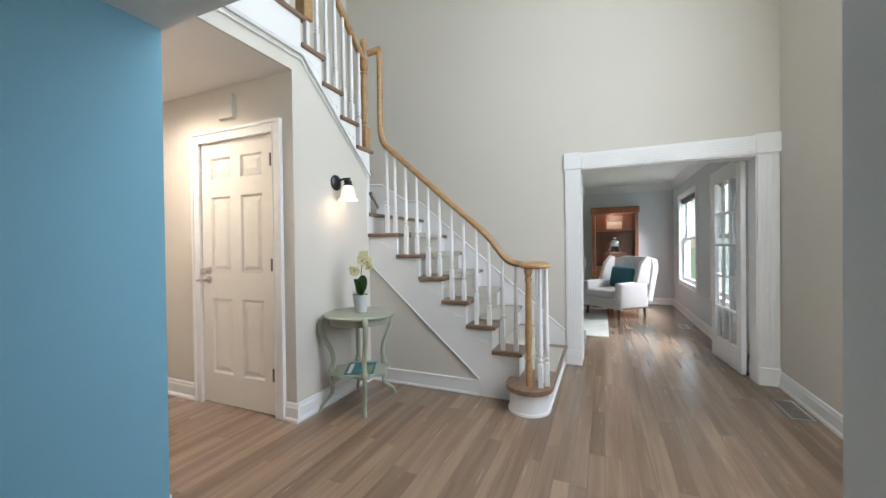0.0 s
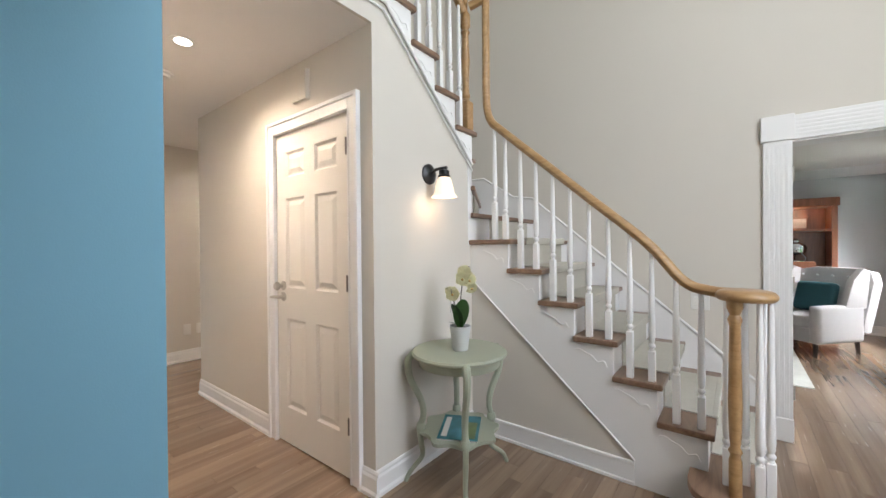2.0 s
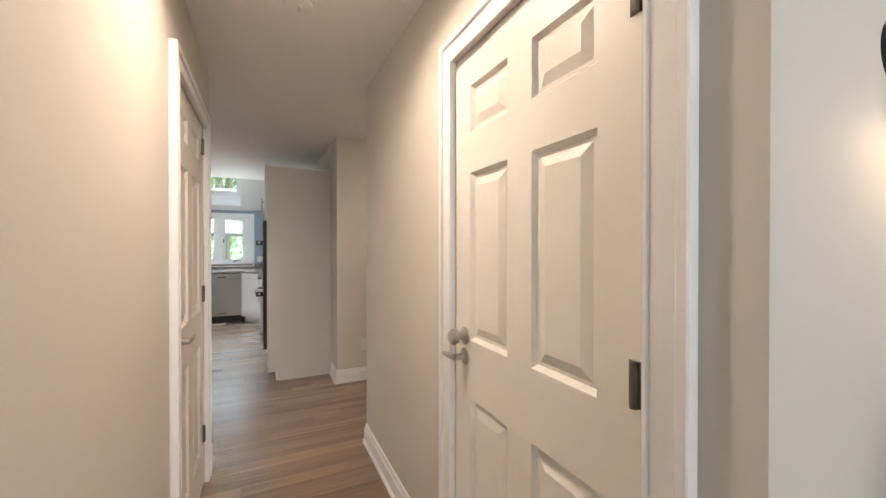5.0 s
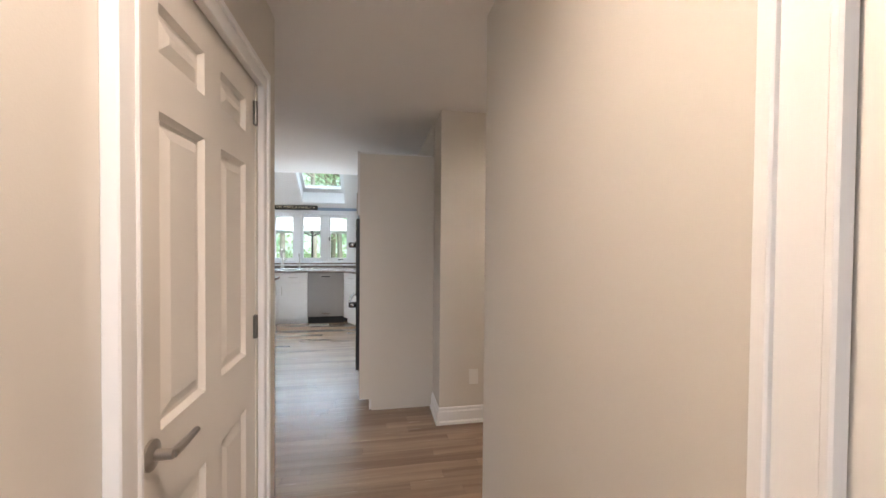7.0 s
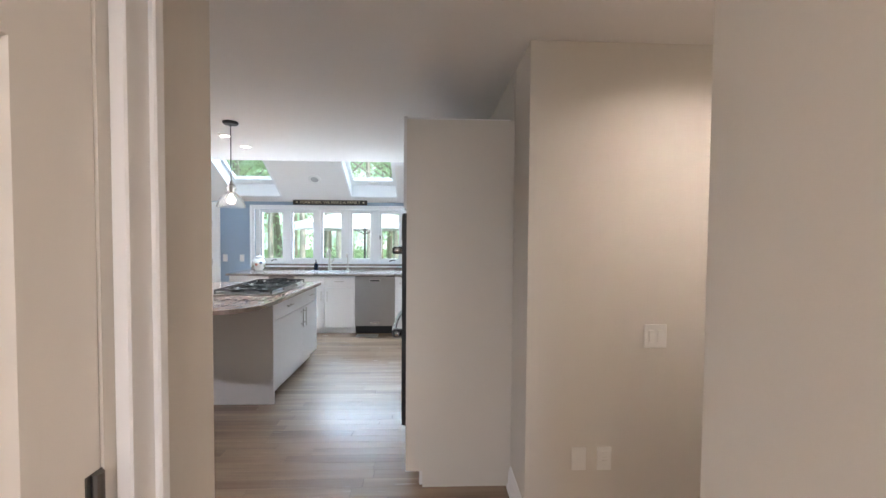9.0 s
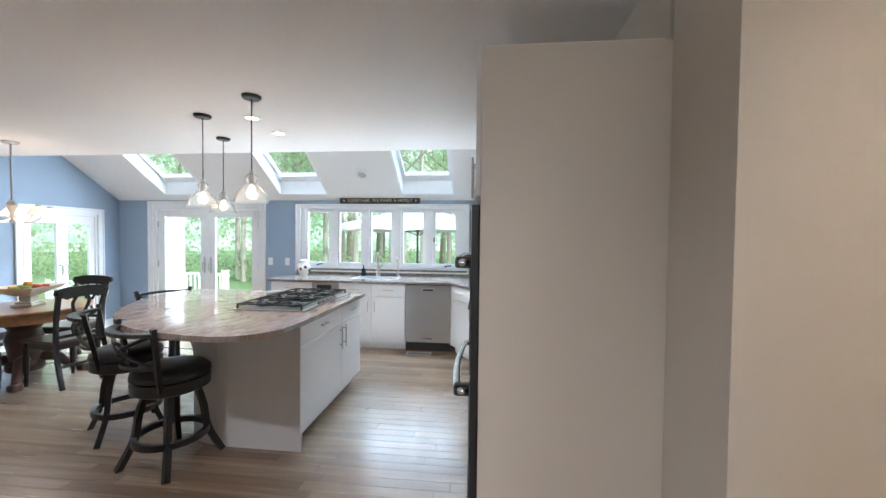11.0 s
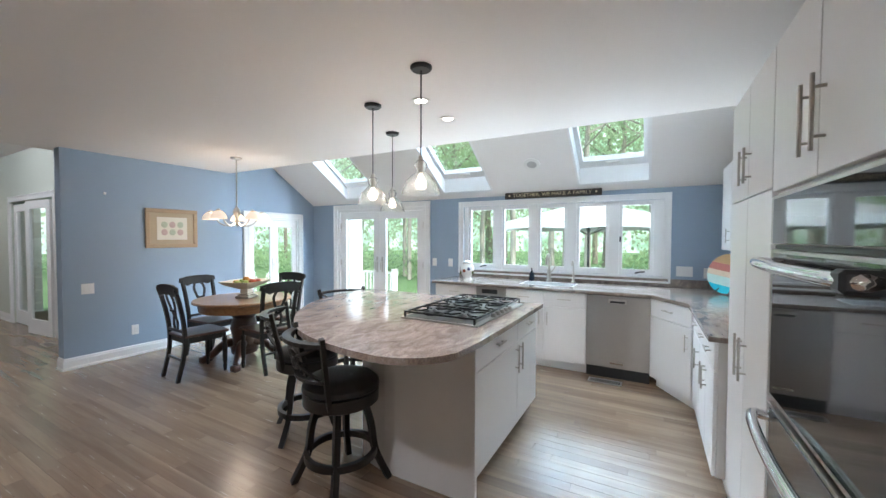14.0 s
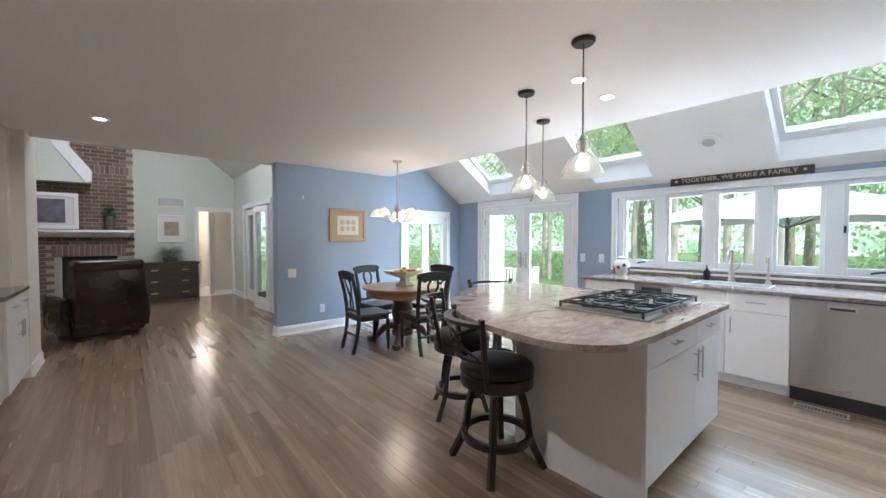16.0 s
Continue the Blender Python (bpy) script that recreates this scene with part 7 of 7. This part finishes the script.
def leaf_cloud(n, spread, size, seed, centre=(0, 0, 0)):
    bm = bmesh.new()
    r = random.Random(seed)
    for _ in range(n):
        d = Vector((r.gauss(0, 1), r.gauss(0, 1), r.gauss(0, 1))).normalized() * (r.random() ** 0.5)
        c = Vector(centre) + Vector((d.x * spread[0], d.y * spread[1], d.z * spread[2]))
        q = Euler((r.random() * 6.3, r.random() * 6.3, r.random() * 6.3)).to_matrix()
        s = size * (0.6 + 0.8 * r.random())
        bm.faces.new([bm.verts.new(c + q @ Vector(v) * s) for v in ((-0.5, 0, 0), (0, -0.32, 0.05), (0.6, 0, 0), (0, 0.32, 0.05))])
    return bm


part("foliage", leaf_cloud(260, (0.10, 0.09, 0.14), 0.05, 3, (0, 0, 0.32)), LEAF, vp, "small trailing leaves")
cs = thing("chest_of_drawers", (-5.70, FY + 0.26, 0), 180, "weathered dark wooden chest with three drawers", "chest")
part("body", boxes((-0.52, 0.52, -0.22, 0.22, 0.06, 0.82), bevel=0.004), CHESTW, cs)
part("plinth", boxes((-0.54, 0.54, -0.24, 0.22, 0.0, 0.06), bevel=0.004), CHESTW, cs)
part("top", boxes((-0.54, 0.54, -0.25, 0.24, 0.82, 0.86), bevel=0.006), CHESTW, cs)
for i in range(3):
    f = part("drawer", boxes((-0.49, 0.49, -0.24, -0.22, 0.09 + i * 0.245, 0.31 + i * 0.245), bevel=0.006), CHESTW, cs)
    for s in (-0.27, 0.27):
        part("cup_pull", boxes((s - 0.06, s + 0.06, -0.262, -0.238, 0.195 + i * 0.245, 0.225 + i * 0.245), bevel=0.010, seg=2), NICKEL, f, "metal cup pull", True)
fn = thing("potted_fern", (-5.72, FY + 0.26, 0.86), 0, "bushy green fern in a low pot on the chest", "plant")
part("pot", lathe([(0, 0), (0.10, 0), (0.14, 0.09), (0.13, 0.10), (0, 0.09)], 20), mat("green_glaze_pot", (0.10, 0.15, 0.12), 0.4), fn, "", True)
bm = bmesh.new()
rf = random.Random(8)
for k in range(90):
    a, l = rf.random() * 6.283, 0.16 + 0.16 * rf.random()
    up = 0.10 + 0.20 * rf.random()
    for i in range(9):
        t = i / 9
        c = Vector((math.cos(a) * l * t, math.sin(a) * l * t, 0.08 + up * math.sin(t * 2.4)))
        side = Vector((-math.sin(a), math.cos(a), 0)) * (0.05 * (1 - t * 0.6))
        fw = Vector((math.cos(a), math.sin(a), 0.1)) * 0.026
        for s in (-1, 1):
            bm.faces.new([bm.verts.new(v) for v in (c, c + side * s + fw * 2, c + fw)])
part("fronds", bm, mat("fern_green", (0.07, 0.16, 0.07), 0.7, vary=0.3, scale=20), fn)
picture((-5.78, FY, 1.60), 180, 0.54, 0.62, 0.035, TRIM, PLATE, mat("tan_drawing", (0.36, 0.30, 0.22), 0.8, vary=0.8, scale=8), "white framed picture above the chest", 0.50)
vg = thing("air_vent", (-5.78, FY, 2.20), 180, "white slatted air vent in the wall", "vent")
part("frame", boxes((-0.26, 0.26, -0.012, 0, 0.085, 0.10), (-0.26, 0.26, -0.012, 0, -0.10, -0.085), (-0.26, -0.24, -0.012, 0, -0.085, 0.085), (0.24, 0.26, -0.012, 0, -0.085, 0.085)), PLATE, vg)
for i in range(8):
    part("slat", boxes((-0.24, 0.24, -0.010, -0.002, -0.08 + i * 0.021, -0.068 + i * 0.021)), PLATE, vg)
# flat sheet on the wall, the duct's inner shade put into its grey
part("backing", boxes((-0.24, 0.24, -0.0018, 0.0, -0.085, 0.085)), mat("duct_shade_grey", (0.12, 0.12, 0.12), 0.8), vg)
# loft rail seen high on the fireplace side
setting("wall_loft", prism([(-3.0, 2.40), (-3.0, 4.29), (-4.0, 4.29), (-4.0, 3.06), (-4.42, 2.42)], -9.095, -8.80, "y"), MINT, "pale plaster side of the loft over the mantel", "wall")
lf = part("loft_edge", prism([(-4.01, 3.06), (-4.01, 4.29), (-4.20, 4.29), (-4.21, 3.08), (-4.51, 2.66), (-4.50, 2.43), (-4.43, 2.42)], -9.095, -8.79, "y"), TRIM)
tagged(lf, "white sloping trim of the loft opening", "trim", "", "structure")
# bath door and vanity
bd = panel_door("bath_door", 0.62, 2.0, "white bath door standing open", (-6.70, FY - 0.70, 0.005), 72, 0.0, 0.56)
vn = thing("bath_vanity", (-6.25, -11.2, 0), 0, "white bath vanity under a mirror", "vanity")
part("body", boxes((-0.30, 0.45, -0.30, 0.25, 0.08, 0.80), bevel=0.004), CABW, vn)
part("top", boxes((-0.32, 0.47, -0.30, 0.28, 0.80, 0.84), bevel=0.006), PLATE, vn)
for i in range(2):
    part("door", boxes((-0.29 + i * 0.37, 0.07 + i * 0.37, 0.25, 0.268, 0.10, 0.78), bevel=0.004), CABW, vn)
bmi = thing("oval_mirror", (-6.25, -11.88, 1.45), 0, "oval mirror on the bath wall", "mirror")
bm = bmesh.new()
bmesh.ops.create_cone(bm, cap_ends=True, segments=36, radius1=0.26, radius2=0.26, depth=0.02, matrix=pose(0, 0.0, 0, 90) @ Matrix.Diagonal((1, 1.3, 1, 1)))
part("glass", bm, MIRROR, bmi)

# ---- outdoors ----
bm = bmesh.new()
bmesh.ops.create_grid(bm, x_segments=60, y_segments=60, size=150, matrix=Matrix.Translation((0, 0, -0.55)))
tagged(part("ground", bm, LAWN), "green lawn reaching to the woods", "lawn", "", "structure")
DECKM = wood("grey_deck_boards", (0.22, 0.19, 0.16), (0.42, 0.38, 0.33), "Y", 0.7, 6)
dk = thing("deck", (-11.6, -1.5, -0.16), 0, "weathered grey timber deck outside the patio doors", "deck")
for i in range(19):
    part("deck_board", boxes((-1.38 + i * 0.142, -1.244 + i * 0.142, -6.5, 3.6, -0.03, 0.0), bevel=0.003), DECKM, dk)
part("deck_frame", boxes((-1.38, 1.3, -6.5, 3.6, -0.39, -0.031)), DECKM, dk)
VIN = mat("white_vinyl", (0.82, 0.82, 0.80), 0.4, vary=0.02)
rl = thing("deck_railing", (-12.9, -5.45, -0.16), 0, "white railing along the deck", "railing")
for y in (-2.4, -0.9, 0.6):
    part("post", boxes((-0.055, 0.055, y - 0.055, y + 0.055, 0, 1.0), (-0.07, 0.07, y - 0.07, y + 0.07, 1.0, 1.03), bevel=0.005), VIN, rl)
for z in (0.10, 0.88):
    part("rail", boxes((-0.03, 0.03, -2.4, 0.6, z, z + 0.06), bevel=0.004), VIN, rl)
for i in range(26):
    y = -2.33 + i * 0.112
    part("picket", boxes((-0.016, 0.016, y - 0.016, y + 0.016, 0.16, 0.88)), VIN, rl)
rl.matrix_basis = rl.matrix_basis @ Matrix.Diagonal((1, 1, 0.8, 1))
pcol = thing("porch_column", (-11.65, -5.05, -0.16), 0, "round white porch column standing on the deck", "column")
part("shaft", lathe([(0.15, 0.16), (0.165, 0.6), (0.16, 1.6), (0.14, 2.72)], 28), VIN, pcol, "", True)
part("base", boxes((-0.21, 0.21, -0.21, 0.21, 0, 0.09), (-0.19, 0.19, -0.19, 0.19, 0.09, 0.16), bevel=0.012), VIN, pcol)
part("capital", boxes((-0.17, 0.17, -0.17, 0.17, 2.72, 2.77), (-0.20, 0.20, -0.20, 0.20, 2.77, 2.85), bevel=0.01), VIN, pcol)
CANV = mat("white_parasol_canvas", (0.60, 0.60, 0.58), 0.9, vary=0.04, scale=4, bump=0.2)
um = thing("garden_parasol", (-13.0, -0.15, -0.55), 0, "large open white garden parasol", "parasol")
part("pole", sweep([(0, 0, 0), (0, 0, 2.72)], 0.025, 10), BLACKP, um)
part("base", lathe([(0, 0), (0.3, 0), (0.3, 0.06), (0.05, 0.12), (0, 0.12)], 24), BLACKP, um)
bm = bmesh.new()
apex = bm.verts.new((0, 0, 2.78))
rim = [bm.verts.new((1.75 * math.cos(radians(a)), 1.75 * math.sin(radians(a)), 2.30 - (0.0 if a % 45 == 0 else -0.03))) for a in range(0, 360, 15)]
hem = [bm.verts.new(v.co - Vector((0, 0, 0.12))) for v in rim]
for i in range(24):
    bm.faces.new((apex, rim[i], rim[(i + 1) % 24]))
    bm.faces.new((rim[i], hem[i], hem[(i + 1) % 24], rim[(i + 1) % 24]))
bmesh.ops.solidify(bm, geom=bm.faces[:], thickness=0.004)
part("canopy", bm, CANV, um)
for k in range(8):
    a = radians(45 * k)
    part("rib", sweep([(0, 0, 2.72), (1.72 * math.cos(a), 1.72 * math.sin(a), 2.27)], 0.010, 5), BLACKP, um)
    part("strut", sweep([(0.02 * math.cos(a), 0.02 * math.sin(a), 2.10), (0.9 * math.cos(a), 0.9 * math.sin(a), 2.46)], 0.007, 5), BLACKP, um)
gc = thing("garden_chair", (-9.6, -7.2, -0.55), 20, "red cushioned garden chair on the lawn", "chair")
REDF = mat("red_outdoor_fabric", (0.42, 0.05, 0.05), 0.85, vary=0.1, scale=10)
part("frame", boxes((-0.35, -0.30, -0.35, 0.35, 0, 0.60), (0.30, 0.35, -0.35, 0.35, 0, 0.60), (-0.30, 0.30, -0.35, -0.30, 0.1, 1.0), bevel=0.006), BLACKP, gc)
part("seat_cushion", boxes((-0.30, 0.30, -0.30, 0.35, 0.38, 0.52), bevel=0.04, seg=3), REDF, gc)
part("back_cushion", boxes((-0.30, 0.30, -0.30, -0.16, 0.50, 1.05), bevel=0.04, seg=3), REDF, gc)
# trees: tapered trunks with limbs and crowns of many small leaves
rt = random.Random(21)


def crown(n, h, spread, seed, size):
    r = random.Random(seed)
    verts, faces = [], []
    clumps = [(Vector((r.gauss(0, spread * 0.45), r.gauss(0, spread * 0.45), h * (0.34 + 0.64 * r.random()))), spread * (0.22 + 0.25 * r.random())) for _ in range(26)]
    for i in range(n):
        c, rad = clumps[i % len(clumps)]
        d = Vector((r.gauss(0, 1), r.gauss(0, 1), r.gauss(0, 0.7))) * rad * 0.6
        q = Euler((r.random() * 6.3, r.random() * 6.3, r.random() * 6.3)).to_matrix()
        s = size * (0.6 + 0.9 * r.random())
        o = len(verts)
        verts += [tuple(c + d + q @ Vector(v) * s) for v in ((-0.5, 0, 0), (0, -0.35, 0.06), (0.55, 0, 0), (0, 0.35, 0.06))]
        faces.append((o, o + 1, o + 2, o + 3))
    me = bpy.data.meshes.new("crown")
    me.from_pydata(verts, [], faces)
    me.materials.append(FOLIAGE)
    return me


def trunk(h, r0, seed):
    r = random.Random(seed)
    pts = [(0, 0, -0.1)] + [(r.gauss(0, 0.05) * k, r.gauss(0, 0.05) * k, h * k / 5) for k in range(1, 6)]
    bm = sweep(spline(pts, 3), [r0 * (1 - 0.8 * i / 15) for i in range(16)], 9)
    for k in range(7):
        z = h * (0.35 + 0.08 * k)
        a = r.random() * 6.28
        l = h * 0.16 * (1 + 0.4 * r.random())
        sweep([(0, 0, z), (math.cos(a) * l * 0.5, math.sin(a) * l * 0.5, z + l * 0.3), (math.cos(a) * l, math.sin(a) * l, z + l * 0.75)], [r0 * 0.35, r0 * 0.22, r0 * 0.08], 6, bm)
    return bm


kinds = []
for k in range(4):
    h = 8.5 + 1.8 * k
    t = tagged(new("tree"), "tall leafy tree at the edge of the lawn", "tree", "trees behind the lawn")
    t.location = (-24 - 3 * k, -14 + 9 * k, -0.55)
    part("trunk", trunk(h, 0.17 + 0.03 * k, 30 + k), BARK, t, "", True)
    c = new("crown", crown(2300, h, 3.4, 60 + k, 0.15))
    c.parent = t
    kinds.append(t)
for i in range(44):
    if i < 30:
        x, y = -23 - 15 * rt.random(), -26 + i * 1.55 + rt.random() * 1.5
    else:
        x, y = -22 + (i - 30) * 2.6, -17 - 8 * rt.random()
    copy_thing(kinds[i % 4], pose(x, y, -0.55, 0, 0, rt.random() * 360))
# slender pale trunks with high thin crowns
slim = tagged(new("slender_tree"), "slender pale-barked tree with a high thin crown", "tree", "slender trees")
slim.location = (-19.0, -2.2, -0.55)
part("trunk", trunk(13.0, 0.12, 77), mat("pale_tree_bark", (0.46, 0.44, 0.38), 0.85, vary=0.3, scale=5, grain=0.25, grain_scale=30, bump=0.4, bump_scale=30), slim, "", True)
c = new("crown", crown(1400, 13.5, 2.6, 91, 0.14))
c.parent = slim
for i in range(22):
    copy_thing(slim, pose(-17.5 - 9 * rt.random(), -13 + i * 1.05 + rt.random() * 0.9, -0.55, 0, 0, rt.random() * 360))
for i, (x, y) in enumerate(((13, 4), (15, 8), (12, 11), (16, 14), (14, 1))):
    copy_thing(kinds[i % 4], pose(x, y, -0.55, 0, 0, rt.random() * 360))
verts, faces = [], []
for i in range(14000):
    if i % 4 == 3:
        a = rt.random()
        c = Vector((-30 + 34 * a, -24 - 12 * rt.random(), 0))
    else:
        c = Vector((-30 - 30 * rt.random(), -52 + 78 * rt.random(), 0))
    c.z = -0.5 + 11 * rt.random() ** 1.15
    q = Euler((rt.random() * 6.3, rt.random() * 6.3, rt.random() * 6.3)).to_matrix()
    s = 0.27 * (0.6 + 0.9 * rt.random())
    o = len(verts)
    verts += [tuple(c + q @ Vector(v) * s) for v in ((-0.5, 0, 0), (0, -0.4, 0.08), (0.55, 0, 0), (0, 0.4, 0.08))]
    faces.append((o, o + 1, o + 2, o + 3))
for i in range(9000):
    c = Vector((-20 - 5 * rt.random(), -30 + 44 * rt.random(), 0))
    c.z = -0.5 + (1.1 + 0.5 * math.sin(c.y * 1.7)) * rt.random()
    q = Euler((rt.random() * 6.3, rt.random() * 6.3, rt.random() * 6.3)).to_matrix()
    s = 0.16 * (0.6 + 0.9 * rt.random())
    o = len(verts)
    verts += [tuple(c + q @ Vector(v) * s) for v in ((-0.5, 0, 0), (0, -0.4, 0.08), (0.55, 0, 0), (0, 0.4, 0.08))]
    faces.append((o, o + 1, o + 2, o + 3))
me = bpy.data.meshes.new("far_woods")
me.from_pydata(verts, [], faces)
me.materials.append(FOLIAGE)
tagged(new("far_woods", me), "dense green summer woods behind the lawn", "woods", "", "stuff")

# glowing backdrop behind the woods, bright pale haze painted into its emission
hz = bpy.data.materials.new("painted_haze_glow")
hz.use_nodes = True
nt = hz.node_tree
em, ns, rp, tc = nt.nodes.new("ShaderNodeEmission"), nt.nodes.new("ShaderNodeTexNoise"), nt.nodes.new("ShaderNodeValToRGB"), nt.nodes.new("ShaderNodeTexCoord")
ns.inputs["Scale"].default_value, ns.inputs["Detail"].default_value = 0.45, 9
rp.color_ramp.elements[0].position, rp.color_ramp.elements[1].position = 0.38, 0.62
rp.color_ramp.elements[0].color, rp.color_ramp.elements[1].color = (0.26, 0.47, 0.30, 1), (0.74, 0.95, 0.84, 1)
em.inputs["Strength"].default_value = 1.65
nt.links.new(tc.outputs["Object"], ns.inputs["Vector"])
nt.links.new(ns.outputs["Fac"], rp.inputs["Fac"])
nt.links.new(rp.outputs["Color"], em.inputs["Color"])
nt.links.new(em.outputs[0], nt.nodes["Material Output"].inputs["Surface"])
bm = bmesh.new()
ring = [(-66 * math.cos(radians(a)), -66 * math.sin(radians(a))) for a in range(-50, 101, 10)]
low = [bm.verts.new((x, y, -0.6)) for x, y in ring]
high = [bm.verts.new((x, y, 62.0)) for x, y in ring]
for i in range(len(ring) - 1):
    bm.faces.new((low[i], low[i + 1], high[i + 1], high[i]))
tagged(part("backdrop", bm, hz), "glowing green backdrop with painted haze behind the woods", "backdrop", "", "structure")

# ---- oak floor boards, last ----
floor = tagged(new("floor"), "brown-stained oak strip floor with a satin sheen", "floor", "", "structure")
BW = 0.083
rng = random.Random(4)
board_meshes = {}


def board_mesh(length):
    key = round(length, 2)
    if key not in board_meshes:
        me = bpy.data.meshes.new("floor_board")
        w, l, b = BW / 2 - 0.0004, key / 2 - 0.0005, 0.0006
        v = [(-w, -l, -0.012), (w, -l, -0.012), (w, l, -0.012), (-w, l, -0.012), (-w, -l, -b), (w, -l, -b), (w, l, -b), (-w, l, -b), (-w + b, -l + b, 0), (w - b, -l + b, 0), (w - b, l - b, 0), (-w + b, l - b, 0)]
        f = [(0, 1, 5, 4), (1, 2, 6, 5), (2, 3, 7, 6), (3, 0, 4, 7), (4, 5, 9, 8), (5, 6, 10, 9), (6, 7, 11, 10), (7, 4, 8, 11), (8, 9, 10, 11)]
        me.from_pydata(v, [], f)
        me.materials.append(OAK)
        board_meshes[key] = me
    return board_meshes[key]


def in_plan(x, y):
    if y < -4.81:
        return -7.05 < x < -1.0 and y > -9.6
    if y < 1.0:
        return -10.06 < x < -3.5 or -1.7 < x < 0.53
    if y < 4.15:
        return -10.06 < x < 1.42
    return -3.1 < x < 1.32


verts, faces = [], []
count = 0
n_rows = int((1.42 + 10.06) / BW) + 1
for i in range(n_rows):
    x = -10.06 + (i + 0.5) * BW
    y = -9.6 - rng.random() * 1.2
    while y < 8.4:
        length = round(rng.choice((0.6, 0.8, 1.0, 1.2, 1.4, 1.7)), 2)
        yc = y + length / 2
        y += length
        if not (in_plan(x, yc) or in_plan(x, yc - length / 2 + 0.05) or in_plan(x, yc + length / 2 - 0.05)):
            continue
        near = (-2.6 < x < -0.2 and 0.8 < yc < 3.2) or (-6.8 < x < -2.6 and -0.8 < yc < 2.0) or (-8.0 < x < -5.4 and -2.2 < yc < 1.2)
        if near and count < 300:
            ob = new("floor_board", board_mesh(length))
            ob.location = (x, yc, 0)
            ob.parent = floor
            count += 1
        else:
            w, l, b, o = BW / 2 - 0.0004, length / 2 - 0.0005, 0.0006, len(verts)
            verts += [(x - w, yc - l, -b), (x + w, yc - l, -b), (x + w, yc + l, -b), (x - w, yc + l, -b), (x - w + b, yc - l + b, 0), (x + w - b, yc - l + b, 0), (x + w - b, yc + l - b, 0), (x - w + b, yc + l - b, 0)]
            faces += [(o, o + 1, o + 5, o + 4), (o + 1, o + 2, o + 6, o + 5), (o + 2, o + 3, o + 7, o + 6), (o + 3, o, o + 4, o + 7), (o + 4, o + 5, o + 6, o + 7)]
me = bpy.data.meshes.new("floor_boards_rest")
me.from_pydata(verts, [], faces)
me.materials.append(OAK2)
rest = new("floor_boards_rest", me)
rest.parent = floor
rest["kind"] = "stuff"
